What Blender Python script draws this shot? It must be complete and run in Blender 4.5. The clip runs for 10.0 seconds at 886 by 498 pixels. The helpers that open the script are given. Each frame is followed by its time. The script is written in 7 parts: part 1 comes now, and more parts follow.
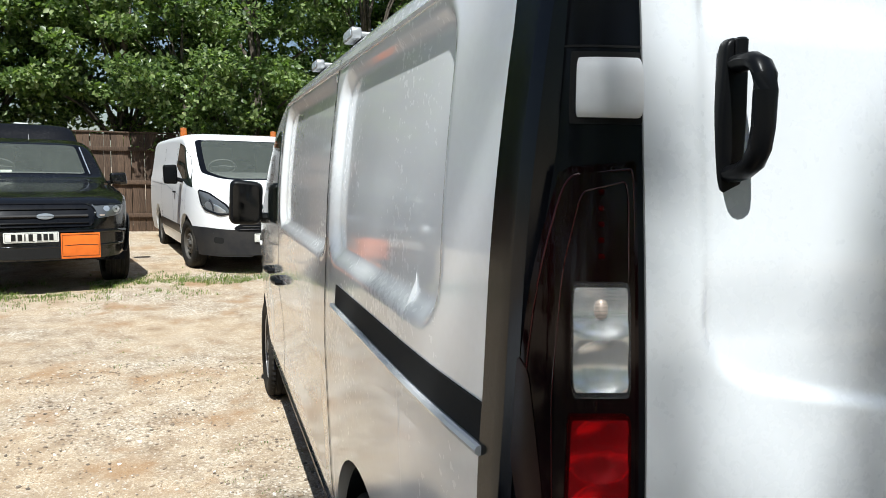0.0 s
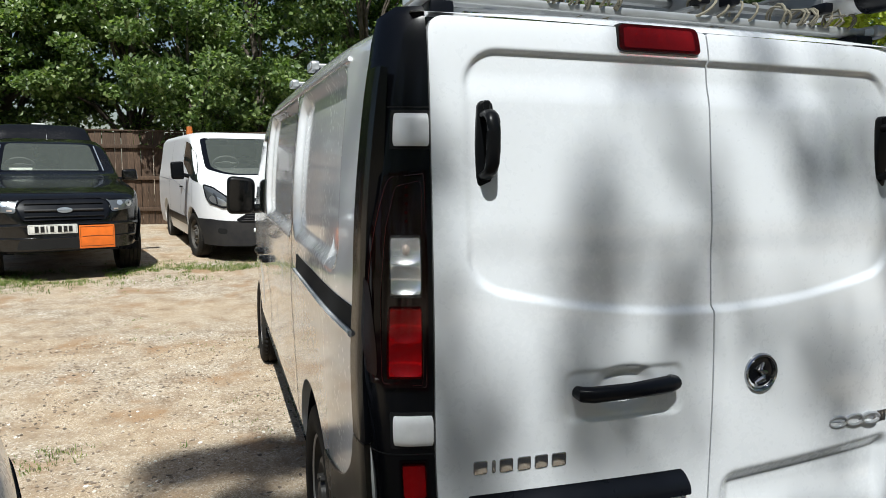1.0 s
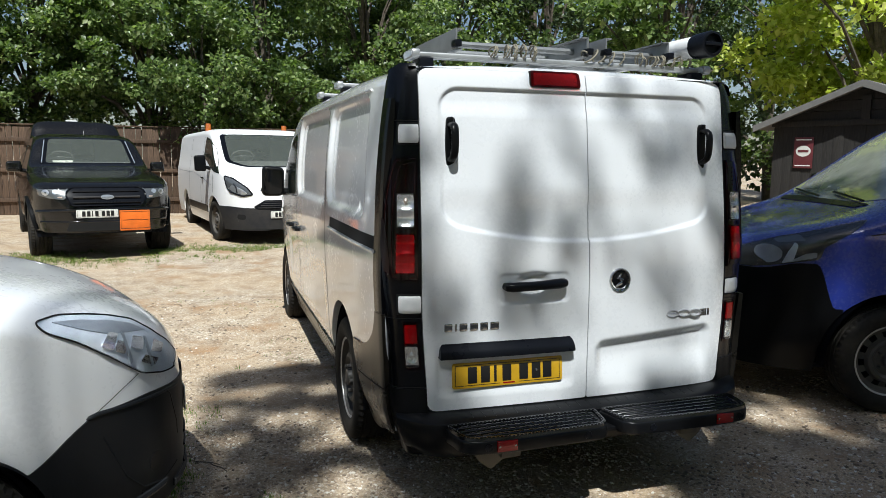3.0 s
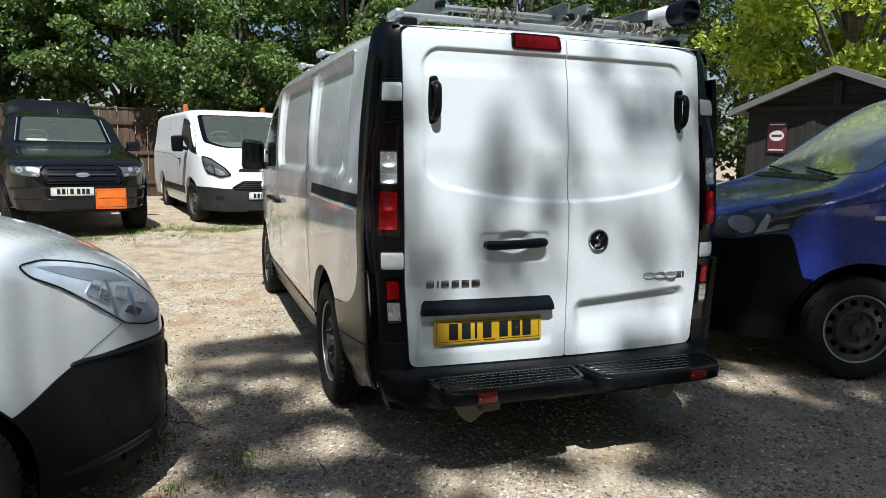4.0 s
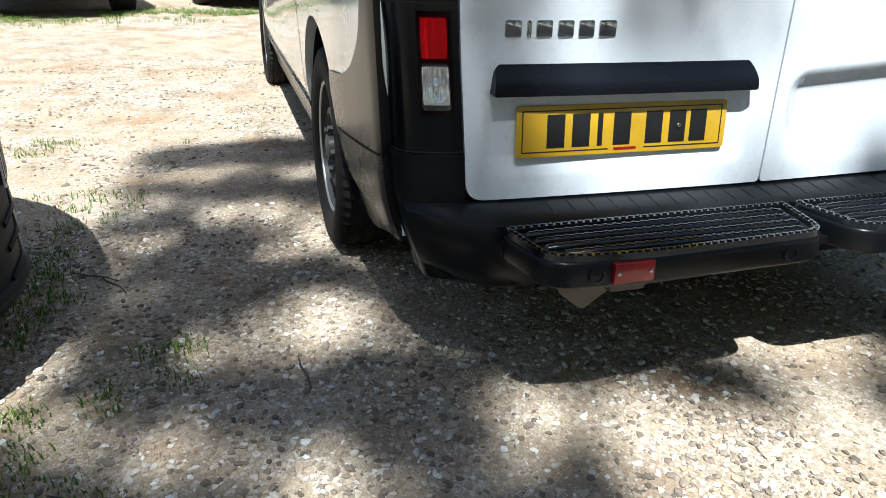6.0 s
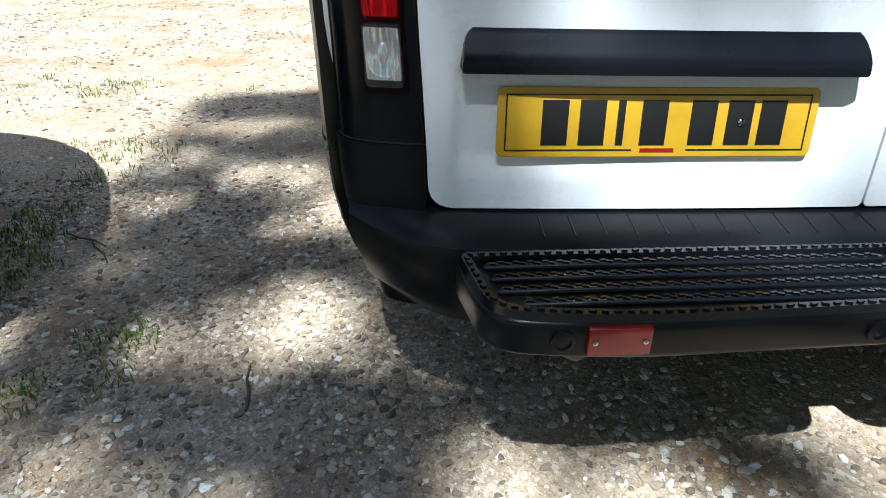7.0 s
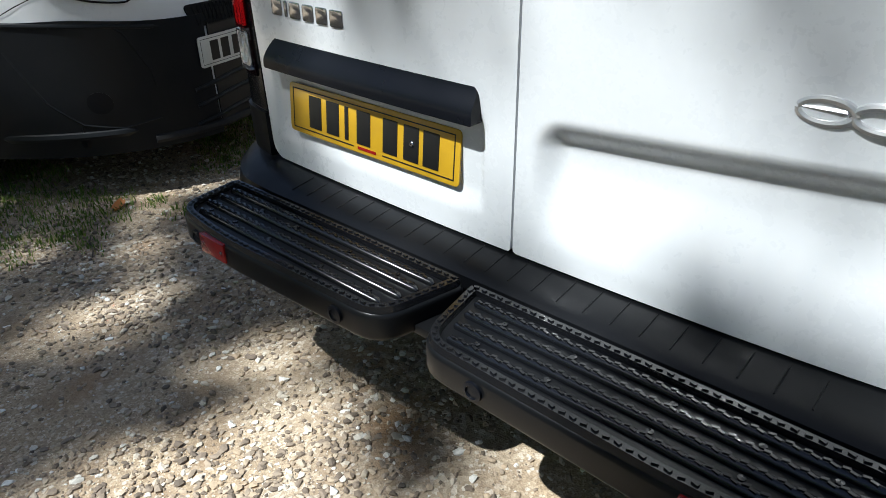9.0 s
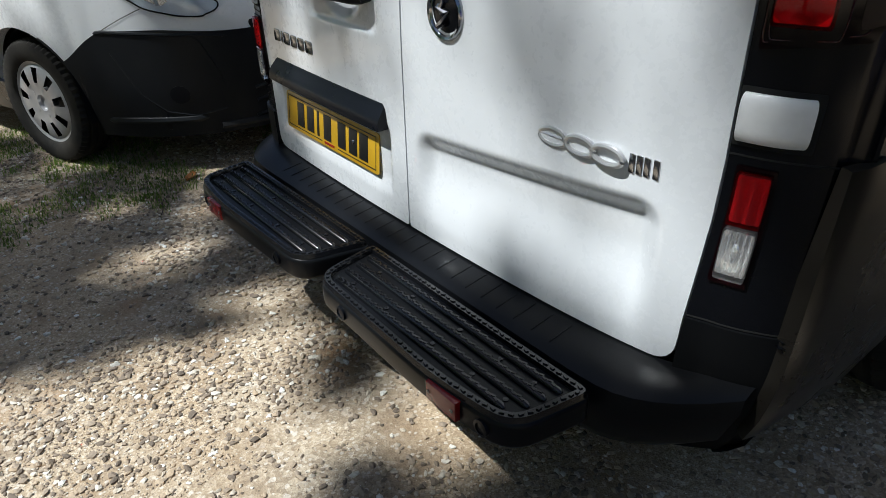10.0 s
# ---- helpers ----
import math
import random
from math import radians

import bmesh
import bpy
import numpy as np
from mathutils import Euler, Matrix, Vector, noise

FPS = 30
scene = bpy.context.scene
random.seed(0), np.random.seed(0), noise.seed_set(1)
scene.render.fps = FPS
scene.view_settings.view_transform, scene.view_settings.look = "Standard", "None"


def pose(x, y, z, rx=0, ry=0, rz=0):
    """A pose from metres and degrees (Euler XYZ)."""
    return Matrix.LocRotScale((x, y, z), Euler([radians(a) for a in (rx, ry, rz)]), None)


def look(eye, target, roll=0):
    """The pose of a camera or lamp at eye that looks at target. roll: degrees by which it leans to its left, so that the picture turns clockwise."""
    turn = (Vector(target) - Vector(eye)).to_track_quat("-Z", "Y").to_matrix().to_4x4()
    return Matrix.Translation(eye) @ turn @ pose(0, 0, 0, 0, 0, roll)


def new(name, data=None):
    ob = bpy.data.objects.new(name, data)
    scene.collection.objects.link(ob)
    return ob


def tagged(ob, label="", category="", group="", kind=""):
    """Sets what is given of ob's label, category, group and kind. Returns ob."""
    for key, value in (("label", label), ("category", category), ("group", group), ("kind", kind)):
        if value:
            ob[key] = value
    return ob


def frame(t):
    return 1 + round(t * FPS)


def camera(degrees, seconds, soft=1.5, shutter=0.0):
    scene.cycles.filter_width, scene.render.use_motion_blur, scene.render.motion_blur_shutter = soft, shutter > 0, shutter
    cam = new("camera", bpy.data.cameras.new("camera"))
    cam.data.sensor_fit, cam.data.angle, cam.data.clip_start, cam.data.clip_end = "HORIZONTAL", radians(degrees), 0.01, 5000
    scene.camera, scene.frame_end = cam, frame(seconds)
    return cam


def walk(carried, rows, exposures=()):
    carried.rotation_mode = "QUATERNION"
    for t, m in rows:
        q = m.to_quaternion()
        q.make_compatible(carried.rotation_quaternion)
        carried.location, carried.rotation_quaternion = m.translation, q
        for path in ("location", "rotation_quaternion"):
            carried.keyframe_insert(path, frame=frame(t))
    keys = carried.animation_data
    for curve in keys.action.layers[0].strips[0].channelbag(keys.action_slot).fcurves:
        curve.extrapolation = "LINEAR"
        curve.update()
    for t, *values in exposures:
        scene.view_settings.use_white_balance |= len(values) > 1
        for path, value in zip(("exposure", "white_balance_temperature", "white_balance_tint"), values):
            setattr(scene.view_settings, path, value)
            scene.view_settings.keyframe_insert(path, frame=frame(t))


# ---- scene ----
cam = camera(64.4, 10.0, 0.8)
PATH = [
    (0, (0.226, 0.229, 1.522), (0.808, 2.13, 1.304), 1.0),
    (0.5, (0.285, -0.196, 1.555), (0.854, 1.706, 1.319), 0.5),
    (1, (0.295, -0.579, 1.553), (0.856, 1.326, 1.313), 0.5),
    (1.5, (0.25, -0.936, 1.569), (0.802, 0.971, 1.323), 0.4),
    (2, (0.125, -1.283, 1.59), (0.671, 0.625, 1.34), 0.6),
    (2.5, (0.043, -1.595, 1.56), (0.59, 0.312, 1.306), 0.8),
    (2.7, (0.022, -1.702, 1.551), (0.573, 0.204, 1.297), 0.7),
    (3.8, (-0.045, -1.935, 1.421), (0.573, -0.05, 1.17), 1.0),
    (4, (-0.04, -1.877, 1.39), (0.585, 0.003, 1.114), 1.2),
    (4.5, (0.012, -1.625, 1.239), (0.638, 0.24, 0.88), 1.1),
    (5, (0.08, -1.261, 1.131), (0.65, 0.563, 0.542), 1.5),
    (5.5, (0.181, -0.788, 1.066), (0.705, 1.005, 0.349), 1.3),
    (5.7, (0.24, -0.616, 1.014), (0.752, 1.167, 0.268), 1.3),
    (6.8, (0.616, -0.146, 0.937), (0.875, 1.616, 0.029), 1.7),
    (7, (0.716, -0.098, 0.941), (0.838, 1.667, 0.008), 1.5),
    (7.5, (1.026, -0.029, 0.978), (0.706, 1.69, 0.006), 0.9),
    (8, (1.39, 0.001, 0.981), (0.717, 1.623, 0.025), 0.3),
    (8.5, (1.81, 0.049, 1.029), (0.811, 1.485, 0.059), -0.2),
    (9, (2.213, 0.074, 1.089), (0.99, 1.327, 0.122), -1.1),
    (9.5, (2.558, 0.095, 1.176), (1.208, 1.2, 0.197), -1.9),
    (10, (2.842, 0.131, 1.267), (1.418, 1.137, 0.286), -1.8),
]
EXPOSURES = [(0, 0.42, 6380, 10), (1, 0.16, 6450, 10), (2.7, 0.22, 6450, 10), (4, 0.27, 6230, 9), (5, 0.66, 6100, 9), (5.5, 0.78, 6020, 9), (7, 1.06, 5900, 8), (8.5, 0.86, 6200, 9), (10, 0.31, 6330, 10)]
walk(cam, [(t, look(eye, target, roll)) for t, eye, target, roll in PATH], EXPOSURES)

# ---- sky and sun: high summer sun behind the camera, a little from its left ----
TO_SUN = Vector((-0.17, -0.62, 1.0)).normalized()
world = bpy.data.worlds.new("world")
scene.world = world
world.use_nodes = True
wt = world.node_tree
sky = wt.nodes.new("ShaderNodeTexSky")
sky.sky_type = "NISHITA"
sky.sun_disc = False
sky.sun_elevation = math.asin(TO_SUN.z)
sky.sun_rotation = math.atan2(TO_SUN.x, TO_SUN.y)
sky.altitude = 50
wt.links.new(sky.outputs[0], wt.nodes["Background"].inputs[0])
wt.nodes["Background"].inputs[1].default_value = 0.070
sun_data = bpy.data.lights.new("sun", "SUN")
sun_data.energy = 5.0
sun_data.angle = radians(0.55)
sun_data.color = (0.97, 1.0, 0.975)
sun = new("sun", sun_data)
sun.matrix_world = look(TO_SUN * 60, (0, 0, 0))


# ---- materials ----
def material(name):
    m = bpy.data.materials.new(name)
    m.use_nodes = True
    return m, m.node_tree, m.node_tree.nodes["Principled BSDF"]


def node(tree, kind, **values):
    n = tree.nodes.new(kind)
    for k, v in values.items():
        if k in n.inputs:
            n.inputs[k].default_value = v
    return n


def ramp(tree, source, stops):
    r = tree.nodes.new("ShaderNodeValToRGB")
    while len(r.color_ramp.elements) < len(stops):
        r.color_ramp.elements.new(0.5)
    for e, (p, c) in zip(r.color_ramp.elements, stops):
        e.position = p
        e.color = (*c, 1) if len(c) == 3 else c
    tree.links.new(source, r.inputs[0])
    return r.outputs[0]


def grey(v):
    return (v, v, v)


def mixed(tree, fac, a, b, mode="MIX"):
    m = tree.nodes.new("ShaderNodeMix")
    m.data_type = "RGBA"
    m.blend_type = mode
    if isinstance(fac, (int, float)):
        m.inputs[0].default_value = fac
    else:
        tree.links.new(fac, m.inputs[0])
    for i, v in ((6, a), (7, b)):
        if isinstance(v, tuple):
            m.inputs[i].default_value = (*v[:3], 1)
        else:
            tree.links.new(v, m.inputs[i])
    return m.outputs[2]


def noise_of(tree, scale, detail=4.0, rough=0.55, coords="Object"):
    c = tree.nodes.new("ShaderNodeTexCoord")
    n = node(tree, "ShaderNodeTexNoise", Scale=scale, Detail=detail, Roughness=rough)
    tree.links.new(c.outputs[coords], n.inputs["Vector"])
    return n.outputs["Fac"]


def bumped(tree, bsdf, height, strength, distance=0.01):
    b = node(tree, "ShaderNodeBump", Strength=strength, Distance=distance)
    tree.links.new(height, b.inputs["Height"])
    tree.links.new(b.outputs[0], bsdf.inputs["Normal"])


def paint(name, colour, rough=0.22, dirt=0.25, metal=0.0, dirt_colour=(0.32, 0.27, 0.2), coat=1.0):
    """Vehicle paint under lacquer, with a thin uneven film of dust."""
    m, t, b = material(name)
    fine = noise_of(t, 55, 5)
    wide = noise_of(t, 2.2, 5, 0.65)
    spots = noise_of(t, 240, 2)
    f = ramp(t, wide, [(0.35, grey(0)), (0.75, grey(1))])
    g = ramp(t, fine, [(0.35, grey(0)), (0.8, grey(1))])
    film = mixed(t, 0.5, f, g)
    amount = t.nodes.new("ShaderNodeMath")
    amount.operation = "MULTIPLY"
    amount.inputs[1].default_value = dirt
    t.links.new(film, amount.inputs[0])
    t.links.new(mixed(t, amount.outputs[0], colour, dirt_colour), b.inputs["Base Color"])
    t.links.new(ramp(t, film, [(0.2, grey(rough)), (0.9, grey(min(1, rough + 0.22)))]), b.inputs["Roughness"])
    b.inputs["Metallic"].default_value = metal
    b.inputs["Coat Weight"].default_value = coat
    b.inputs["Coat Roughness"].default_value = 0.06
    bumped(t, b, spots, 0.002, 0.001)
    return m


def plastic(name, colour, rough=0.5, grain=300, bump=0.15, dust=0.15, spec=0.22):
    """Moulded plastic with a leather-like grain and dusty patches."""
    m, t, b = material(name)
    n = noise_of(t, grain, 2)
    w = noise_of(t, 4, 5, 0.65)
    d = ramp(t, w, [(0.4, grey(0)), (0.8, grey(dust))])
    t.links.new(mixed(t, d, colour, (0.3, 0.26, 0.2)), b.inputs["Base Color"])
    t.links.new(ramp(t, w, [(0.3, grey(rough)), (0.8, grey(min(1, rough + 0.10)))]), b.inputs["Roughness"])
    b.inputs["Specular IOR Level"].default_value = spec
    bumped(t, b, n, bump, 0.002)
    return m


def plain(name, colour, rough=0.5, metal=0.0, transmission=0.0, ior=1.45, coat=0.0):
    m, t, b = material(name)
    n = noise_of(t, 12, 4)
    lo, hi = tuple(c * 0.88 for c in colour), tuple(min(1, c * 1.1) for c in colour)
    t.links.new(ramp(t, n, [(0.3, lo), (0.7, hi)]), b.inputs["Base Color"])
    b.inputs["Roughness"].default_value = rough
    b.inputs["Metallic"].default_value = metal
    b.inputs["Transmission Weight"].default_value = transmission
    b.inputs["IOR"].default_value = ior
    b.inputs["Coat Weight"].default_value = coat
    return m


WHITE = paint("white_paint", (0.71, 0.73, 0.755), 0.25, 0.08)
# Lighter than the doors' white: bounced ground light put into the sides' colour.
WHITE_SIDE = paint("white_paint_dusty_side_lit", (0.86, 0.87, 0.88), 0.16, 0.12)
CLEAN_WHITE = paint("clean_white_paint", (0.86, 0.86, 0.86), 0.3, 0.03, 0.0, (0.32, 0.27, 0.2), 0.3)
BLUE = paint("blue_paint", (0.012, 0.035, 0.30), 0.22, 0.12)
SILVER = paint("silver_paint", (0.86, 0.87, 0.88), 0.26, 0.04, 0.0)
BLACK_PAINT = paint("black_paint", (0.0045, 0.0045, 0.0045), 0.16, 0.014, 0.0, (0.28, 0.23, 0.17), 0.5)
BLACK_PAINT.node_tree.nodes["Principled BSDF"].inputs["Specular IOR Level"].default_value = 0.35
GLOSS_BLACK = plastic("gloss_black_trim", (0.0035, 0.004, 0.0055), 0.15, 300, 0.01, 0.004, 0.26)
BLACK_PLASTIC = plastic("black_plastic", (0.0046, 0.0050, 0.0058), 0.29, 320, 0.05, 0.008, 0.14)
DARK_PLASTIC = plastic("dark_plastic", (0.0052, 0.0062, 0.0090), 0.25, 320, 0.03, 0.006, 0.18)
BUMPER_PLASTIC = plastic("faded_bumper_plastic", (0.0095, 0.0110, 0.0135), 0.36, 260, 0.07, 0.02, 0.26)
CLADDING = plastic("dusty_cladding", (0.011, 0.0095, 0.0080), 0.24, 320, 0.04, 0.05, 0.42)
SILL_PLASTIC = plastic("worn_bumper_plastic", (0.0046, 0.0052, 0.0064), 0.27, 260, 0.05, 0.010, 0.20)
TREAD = plastic("step_tread", (0.005, 0.0055, 0.007), 0.17, 500, 0.03, 0.01, 0.55)
GREY_PLASTIC = plastic("grey_bumper_plastic", (0.022, 0.022, 0.024), 0.5, 320, 0.08, 0.08)
RUBBER = plastic("rubber", (0.011, 0.0105, 0.010), 0.75, 200, 0.3, 0.14)
LADDER_METAL = plain("weathered_aluminium", (0.24, 0.25, 0.255), 0.45, 0.5)
GAP = plain("shadow_gap", (0.006, 0.006, 0.006), 0.9)
SATIN = plain("satin_silver", (0.62, 0.62, 0.63), 0.3, 0.7)
CHROME = plain("chrome", (0.42, 0.43, 0.45), 0.14, 1.0)
STEEL = plain("bright_aluminium", (0.42, 0.43, 0.435), 0.42, 0.55)
DUSTY_STEEL = plain("dusty_steel", (0.15, 0.13, 0.105), 0.8)
ALLOY = plain("silver_wheel_paint", (0.42, 0.42, 0.43), 0.38, 0.6)
RIM_DARK = plastic("dark_steel_rim", (0.07, 0.065, 0.06), 0.5, 90, 0.1, 0.4)
GLASS = plain("window_glass", (0.018, 0.024, 0.020), 0.05, 0.0, 0.0, 1.45, 0.2)
RED_LENS = plain("red_lens", (0.40, 0.002, 0.003), 0.10, 0.0, 0.95, 1.15, 0.1)
DARK_LENS = plain("smoked_red_lens", (0.0045, 0.0006, 0.001), 0.08, 0.0, 0.0, 1.42, 0.15)
DARK_LENS.node_tree.nodes["Principled BSDF"].inputs["Specular IOR Level"].default_value = 0.18
RED_BRIGHT = plain("bright_red_lens", (0.66, 0.003, 0.005), 0.06, 0.0, 0.97, 1.12, 0.3)
CLEAR_LENS = plain("clear_lens", (0.92, 0.93, 0.94), 0.05, 0.0, 0.97, 1.15, 0.5)
HEAD_LENS = plain("headlamp_lens", (0.92, 0.94, 0.97), 0.03, 0.0, 1.0, 1.12)
REFLECTOR = plain("lamp_reflector", (0.86, 0.87, 0.88), 0.20, 0.9)
LAMP_GREY = plain("lamp_housing_grey", (0.33, 0.37, 0.42), 0.3, 0.3)
LAMP_PALE = plain("lamp_housing_pale", (0.74, 0.82, 0.92), 0.16, 0.25)
LAMP_BOWL = plain("lamp_bowl_satin", (0.70, 0.71, 0.72), 0.30, 0.85)
# Grey in the colour stands in for sky and tree reflections, besides dust film.
SCREEN = plain("dusty_screen_glass_with_reflection", (0.30, 0.335, 0.29), 0.02, 0.0, 0.80, 1.45)
LAMP_DARK = plain("lamp_housing_dark", (0.035, 0.036, 0.04), 0.10, 0.2, 0.0, 1.45, 0.15)
BULB = plain("bulb_holder", (0.46, 0.37, 0.31), 0.3, 0.3)
WINE = plain("deep_red_line", (0.030, 0.004, 0.004), 0.2)
LAMP_BROWN = plain("brown_lamp_side", (0.016, 0.007, 0.006), 0.25, 0.0, 0.0, 1.35, 0.0)
RED_REFLEX = plain("red_reflector", (0.22, 0.006, 0.006), 0.25, 0.0, 0.0, 1.45, 0.3)
AMBER = plain("amber_lens", (0.50, 0.14, 0.025), 0.15, 0.0, 0.2, 1.5, 1.0)
ORANGE = plain("orange_board", (0.80, 0.17, 0.02), 0.45)
YELLOW = plain("yellow_plate", (0.56, 0.325, 0.018), 0.3, 0.0, 0.0, 1.45, 0.4)
PLATE_WHITE = plain("white_plate", (0.72, 0.72, 0.68), 0.35, 0.0, 0.0, 1.45, 0.3)
INK = plain("plate_black", (0.01, 0.01, 0.01), 0.4)
WHITE_PLASTIC = plain("white_plastic", (0.80, 0.80, 0.80), 0.35)
ROPE = plain("rope", (0.22, 0.20, 0.15), 0.9)
MAROON = plain("maroon_board", (0.13, 0.025, 0.03), 0.5)
SEAT = plain("seat_cloth", (0.13, 0.13, 0.13), 0.9)
LAMP_MID = plain("lamp_housing_silvered", (0.16, 0.17, 0.175), 0.22, 0.55, 0.0, 1.45, 0.6)
# Opaque pale colour stands in for reflections on the blue van's windscreen.
PALE_SCREEN = plain("pale_reflection_screen_glass", (0.22, 0.23, 0.20), 0.07, 0.0, 0.0, 1.5, 0.6)


# ---- mesh helpers ----
def part(name, data, mat, parent=None, label="", smooth=40.0):
    """Links a bmesh, or a pair of vertices and faces, as one mesh object."""
    me = bpy.data.meshes.new(name)
    if isinstance(data, bmesh.types.BMesh):
        bm = data
    else:
        bm = bmesh.new()
        vs = [bm.verts.new(v) for v in data[0]]
        for f in data[1]:
            if len(set(f)) > 2:
                try:
                    bm.faces.new([vs[i] for i in f])
                except ValueError:
                    pass
    bmesh.ops.remove_doubles(bm, verts=bm.verts, dist=1e-5)
    bmesh.ops.recalc_face_normals(bm, faces=bm.faces)
    if smooth:
        limit = radians(smooth)
        for f in bm.faces:
            f.smooth = True
        for e in bm.edges:
            if len(e.link_faces) == 2 and e.calc_face_angle(0) > limit:
                e.smooth = False
    bm.to_mesh(me)
    bm.free()
    me.materials.append(mat)
    ob = new(name, me)
    if mat in (HEAD_LENS, CLEAR_LENS, RED_LENS, RED_BRIGHT, SCREEN):
        ob.visible_shadow = False
    if parent:
        ob.parent = parent
    if label:
        ob["label"] = label
    return ob


def thing(name, m, label, category, group=""):
    ob = new(name)
    ob.empty_display_size = 0.2
    ob.matrix_world = m
    return tagged(ob, label, category, group)


def join(*lots):
    vs, fs = [], []
    for v, f in lots:
        k = len(vs)
        vs += [tuple(p) for p in v]
        fs += [tuple(i + k for i in face) for face in f]
    return vs, fs


def moved(lot, m):
    return [m @ Vector(v) for v in lot[0]], lot[1]


def box(x0, x1, y0, y1, z0, z1, b=0.0):
    """A box with chamfered edges."""
    bm = bmesh.new()
    bmesh.ops.create_cube(bm, size=1.0, matrix=Matrix.LocRotScale(((x0 + x1) / 2, (y0 + y1) / 2, (z0 + z1) / 2), None, (x1 - x0, y1 - y0, z1 - z0)))
    if b:
        bmesh.ops.bevel(bm, geom=bm.edges, offset=b, segments=2, profile=0.6, affect="EDGES")
    bm.verts.index_update()
    lot = [v.co.copy() for v in bm.verts], [[v.index for v in f.verts] for f in bm.faces]
    bm.free()
    return lot


def tube(points, r, seg=8, closed=False):
    """A round bar along points."""
    pts = [Vector(p) for p in points]
    vs, fs = [], []
    n = len(pts)
    up = Vector((0.123, 0.05, 1)).normalized()
    for i, p in enumerate(pts):
        d = (pts[(i + 1) % n] - pts[i - 1]) if closed else (pts[min(i + 1, n - 1)] - pts[max(i - 1, 0)])
        d.normalize()
        a = d.cross(up)
        if a.length < 0.05:
            a = d.cross(Vector((1, 0, 0)))
        a.normalize()
        b = d.cross(a)
        rr = r[i] if isinstance(r, (list, tuple)) else r
        vs += [p + (a * math.cos(k * math.tau / seg) + b * math.sin(k * math.tau / seg)) * rr for k in range(seg)]
    for i in range(n if closed else n - 1):
        j = (i + 1) % n
        for k in range(seg):
            fs.append((i * seg + k, i * seg + (k + 1) % seg, j * seg + (k + 1) % seg, j * seg + k))
    if not closed:
        fs += [tuple(range(seg)), tuple(range((n - 1) * seg, n * seg))]
    return vs, fs


def lathe(profile, seg=40, skip=None):
    """Turns a profile of (radius, x) about the x axis."""
    vs = [(x, r * math.cos(k * math.tau / seg), r * math.sin(k * math.tau / seg)) for r, x in profile for k in range(seg)]
    fs = []
    for i in range(len(profile) - 1):
        for k in range(seg):
            if skip and skip(i, k):
                continue
            fs.append((i * seg + k, i * seg + (k + 1) % seg, (i + 1) * seg + (k + 1) % seg, (i + 1) * seg + k))
    return vs, fs


def grid(fn, us, vs_):
    """A sheet of fn(u, v)."""
    n = len(us)
    v = [fn(a, b) for b in vs_ for a in us]
    f = [(j * n + i, j * n + i + 1, (j + 1) * n + i + 1, (j + 1) * n + i) for j in range(len(vs_) - 1) for i in range(n - 1)]
    return v, f


def steps(a, b, n):
    return [a + (b - a) * i / n for i in range(n + 1)]


def rounded(points, r, seg=5):
    """An outline with its corners rounded; r may be one radius or one per corner."""
    out = []
    n = len(points)
    for i, p in enumerate(points):
        p, a, b = Vector(p), Vector(points[i - 1]), Vector(points[(i + 1) % n])
        rr = r[i] if isinstance(r, (list, tuple)) else r
        da, db = (a - p), (b - p)
        k = min(rr, da.length * 0.48, db.length * 0.48)
        s, e = p + da.normalized() * k, p + db.normalized() * k
        for j in range(seg + 1):
            t = j / seg
            out.append(tuple(s * (1 - t) ** 2 + p * 2 * t * (1 - t) + e * t * t))
    return out


def span(outline, v):
    """Where the level v cuts a closed outline: its least and greatest u."""
    us = []
    n = len(outline)
    for i in range(n):
        (u0, v0), (u1, v1) = outline[i], outline[(i + 1) % n]
        if abs(v1 - v0) < 1e-9:
            if abs(v - v0) < 1e-7:
                us += [u0, u1]
        elif min(v0, v1) - 1e-9 <= v <= max(v0, v1) + 1e-9:
            us.append(u0 + (u1 - u0) * (v - v0) / (v1 - v0))
    return (min(us), max(us)) if us else None


def sheet(outline, fn, off=0.004, rim=0.012, nu=14, nv=14):
    """A panel laid over the surface fn(u, v, out), off proud of it, with its rim turned in."""
    lo, hi = min(p[1] for p in outline), max(p[1] for p in outline)
    levels = sorted(set([round(p[1], 5) for p in outline] + [round(x, 5) for x in steps(lo, hi, nv)]))
    rows = []
    for v in levels:
        s = span(outline, min(max(v, lo + 1e-6), hi - 1e-6))
        if s:
            rows.append((v, s))
    vs, fs = [], []
    for v, (a, b) in rows:
        for i in range(nu + 1):
            vs.append(fn(a + (b - a) * i / nu, v, off))
    w = nu + 1
    for j in range(len(rows) - 1):
        for i in range(nu):
            fs.append((j * w + i, j * w + i + 1, (j + 1) * w + i + 1, (j + 1) * w + i))
    if rim:
        m = len(rows)
        ring = [(0, i) for i in range(w)] + [(j, nu) for j in range(1, m)] + [(m - 1, i) for i in range(nu - 1, -1, -1)] + [(j, 0) for j in range(m - 2, 0, -1)]
        k = len(vs)
        for j, i in ring:
            v, (a, b) = rows[j]
            vs.append(fn(a + (b - a) * i / nu, v, off - rim))
        c = len(ring)
        for q in range(c):
            (j0, i0), (j1, i1) = ring[q], ring[(q + 1) % c]
            fs.append((j0 * w + i0, j1 * w + i1, k + (q + 1) % c, k + q))
    return vs, fs


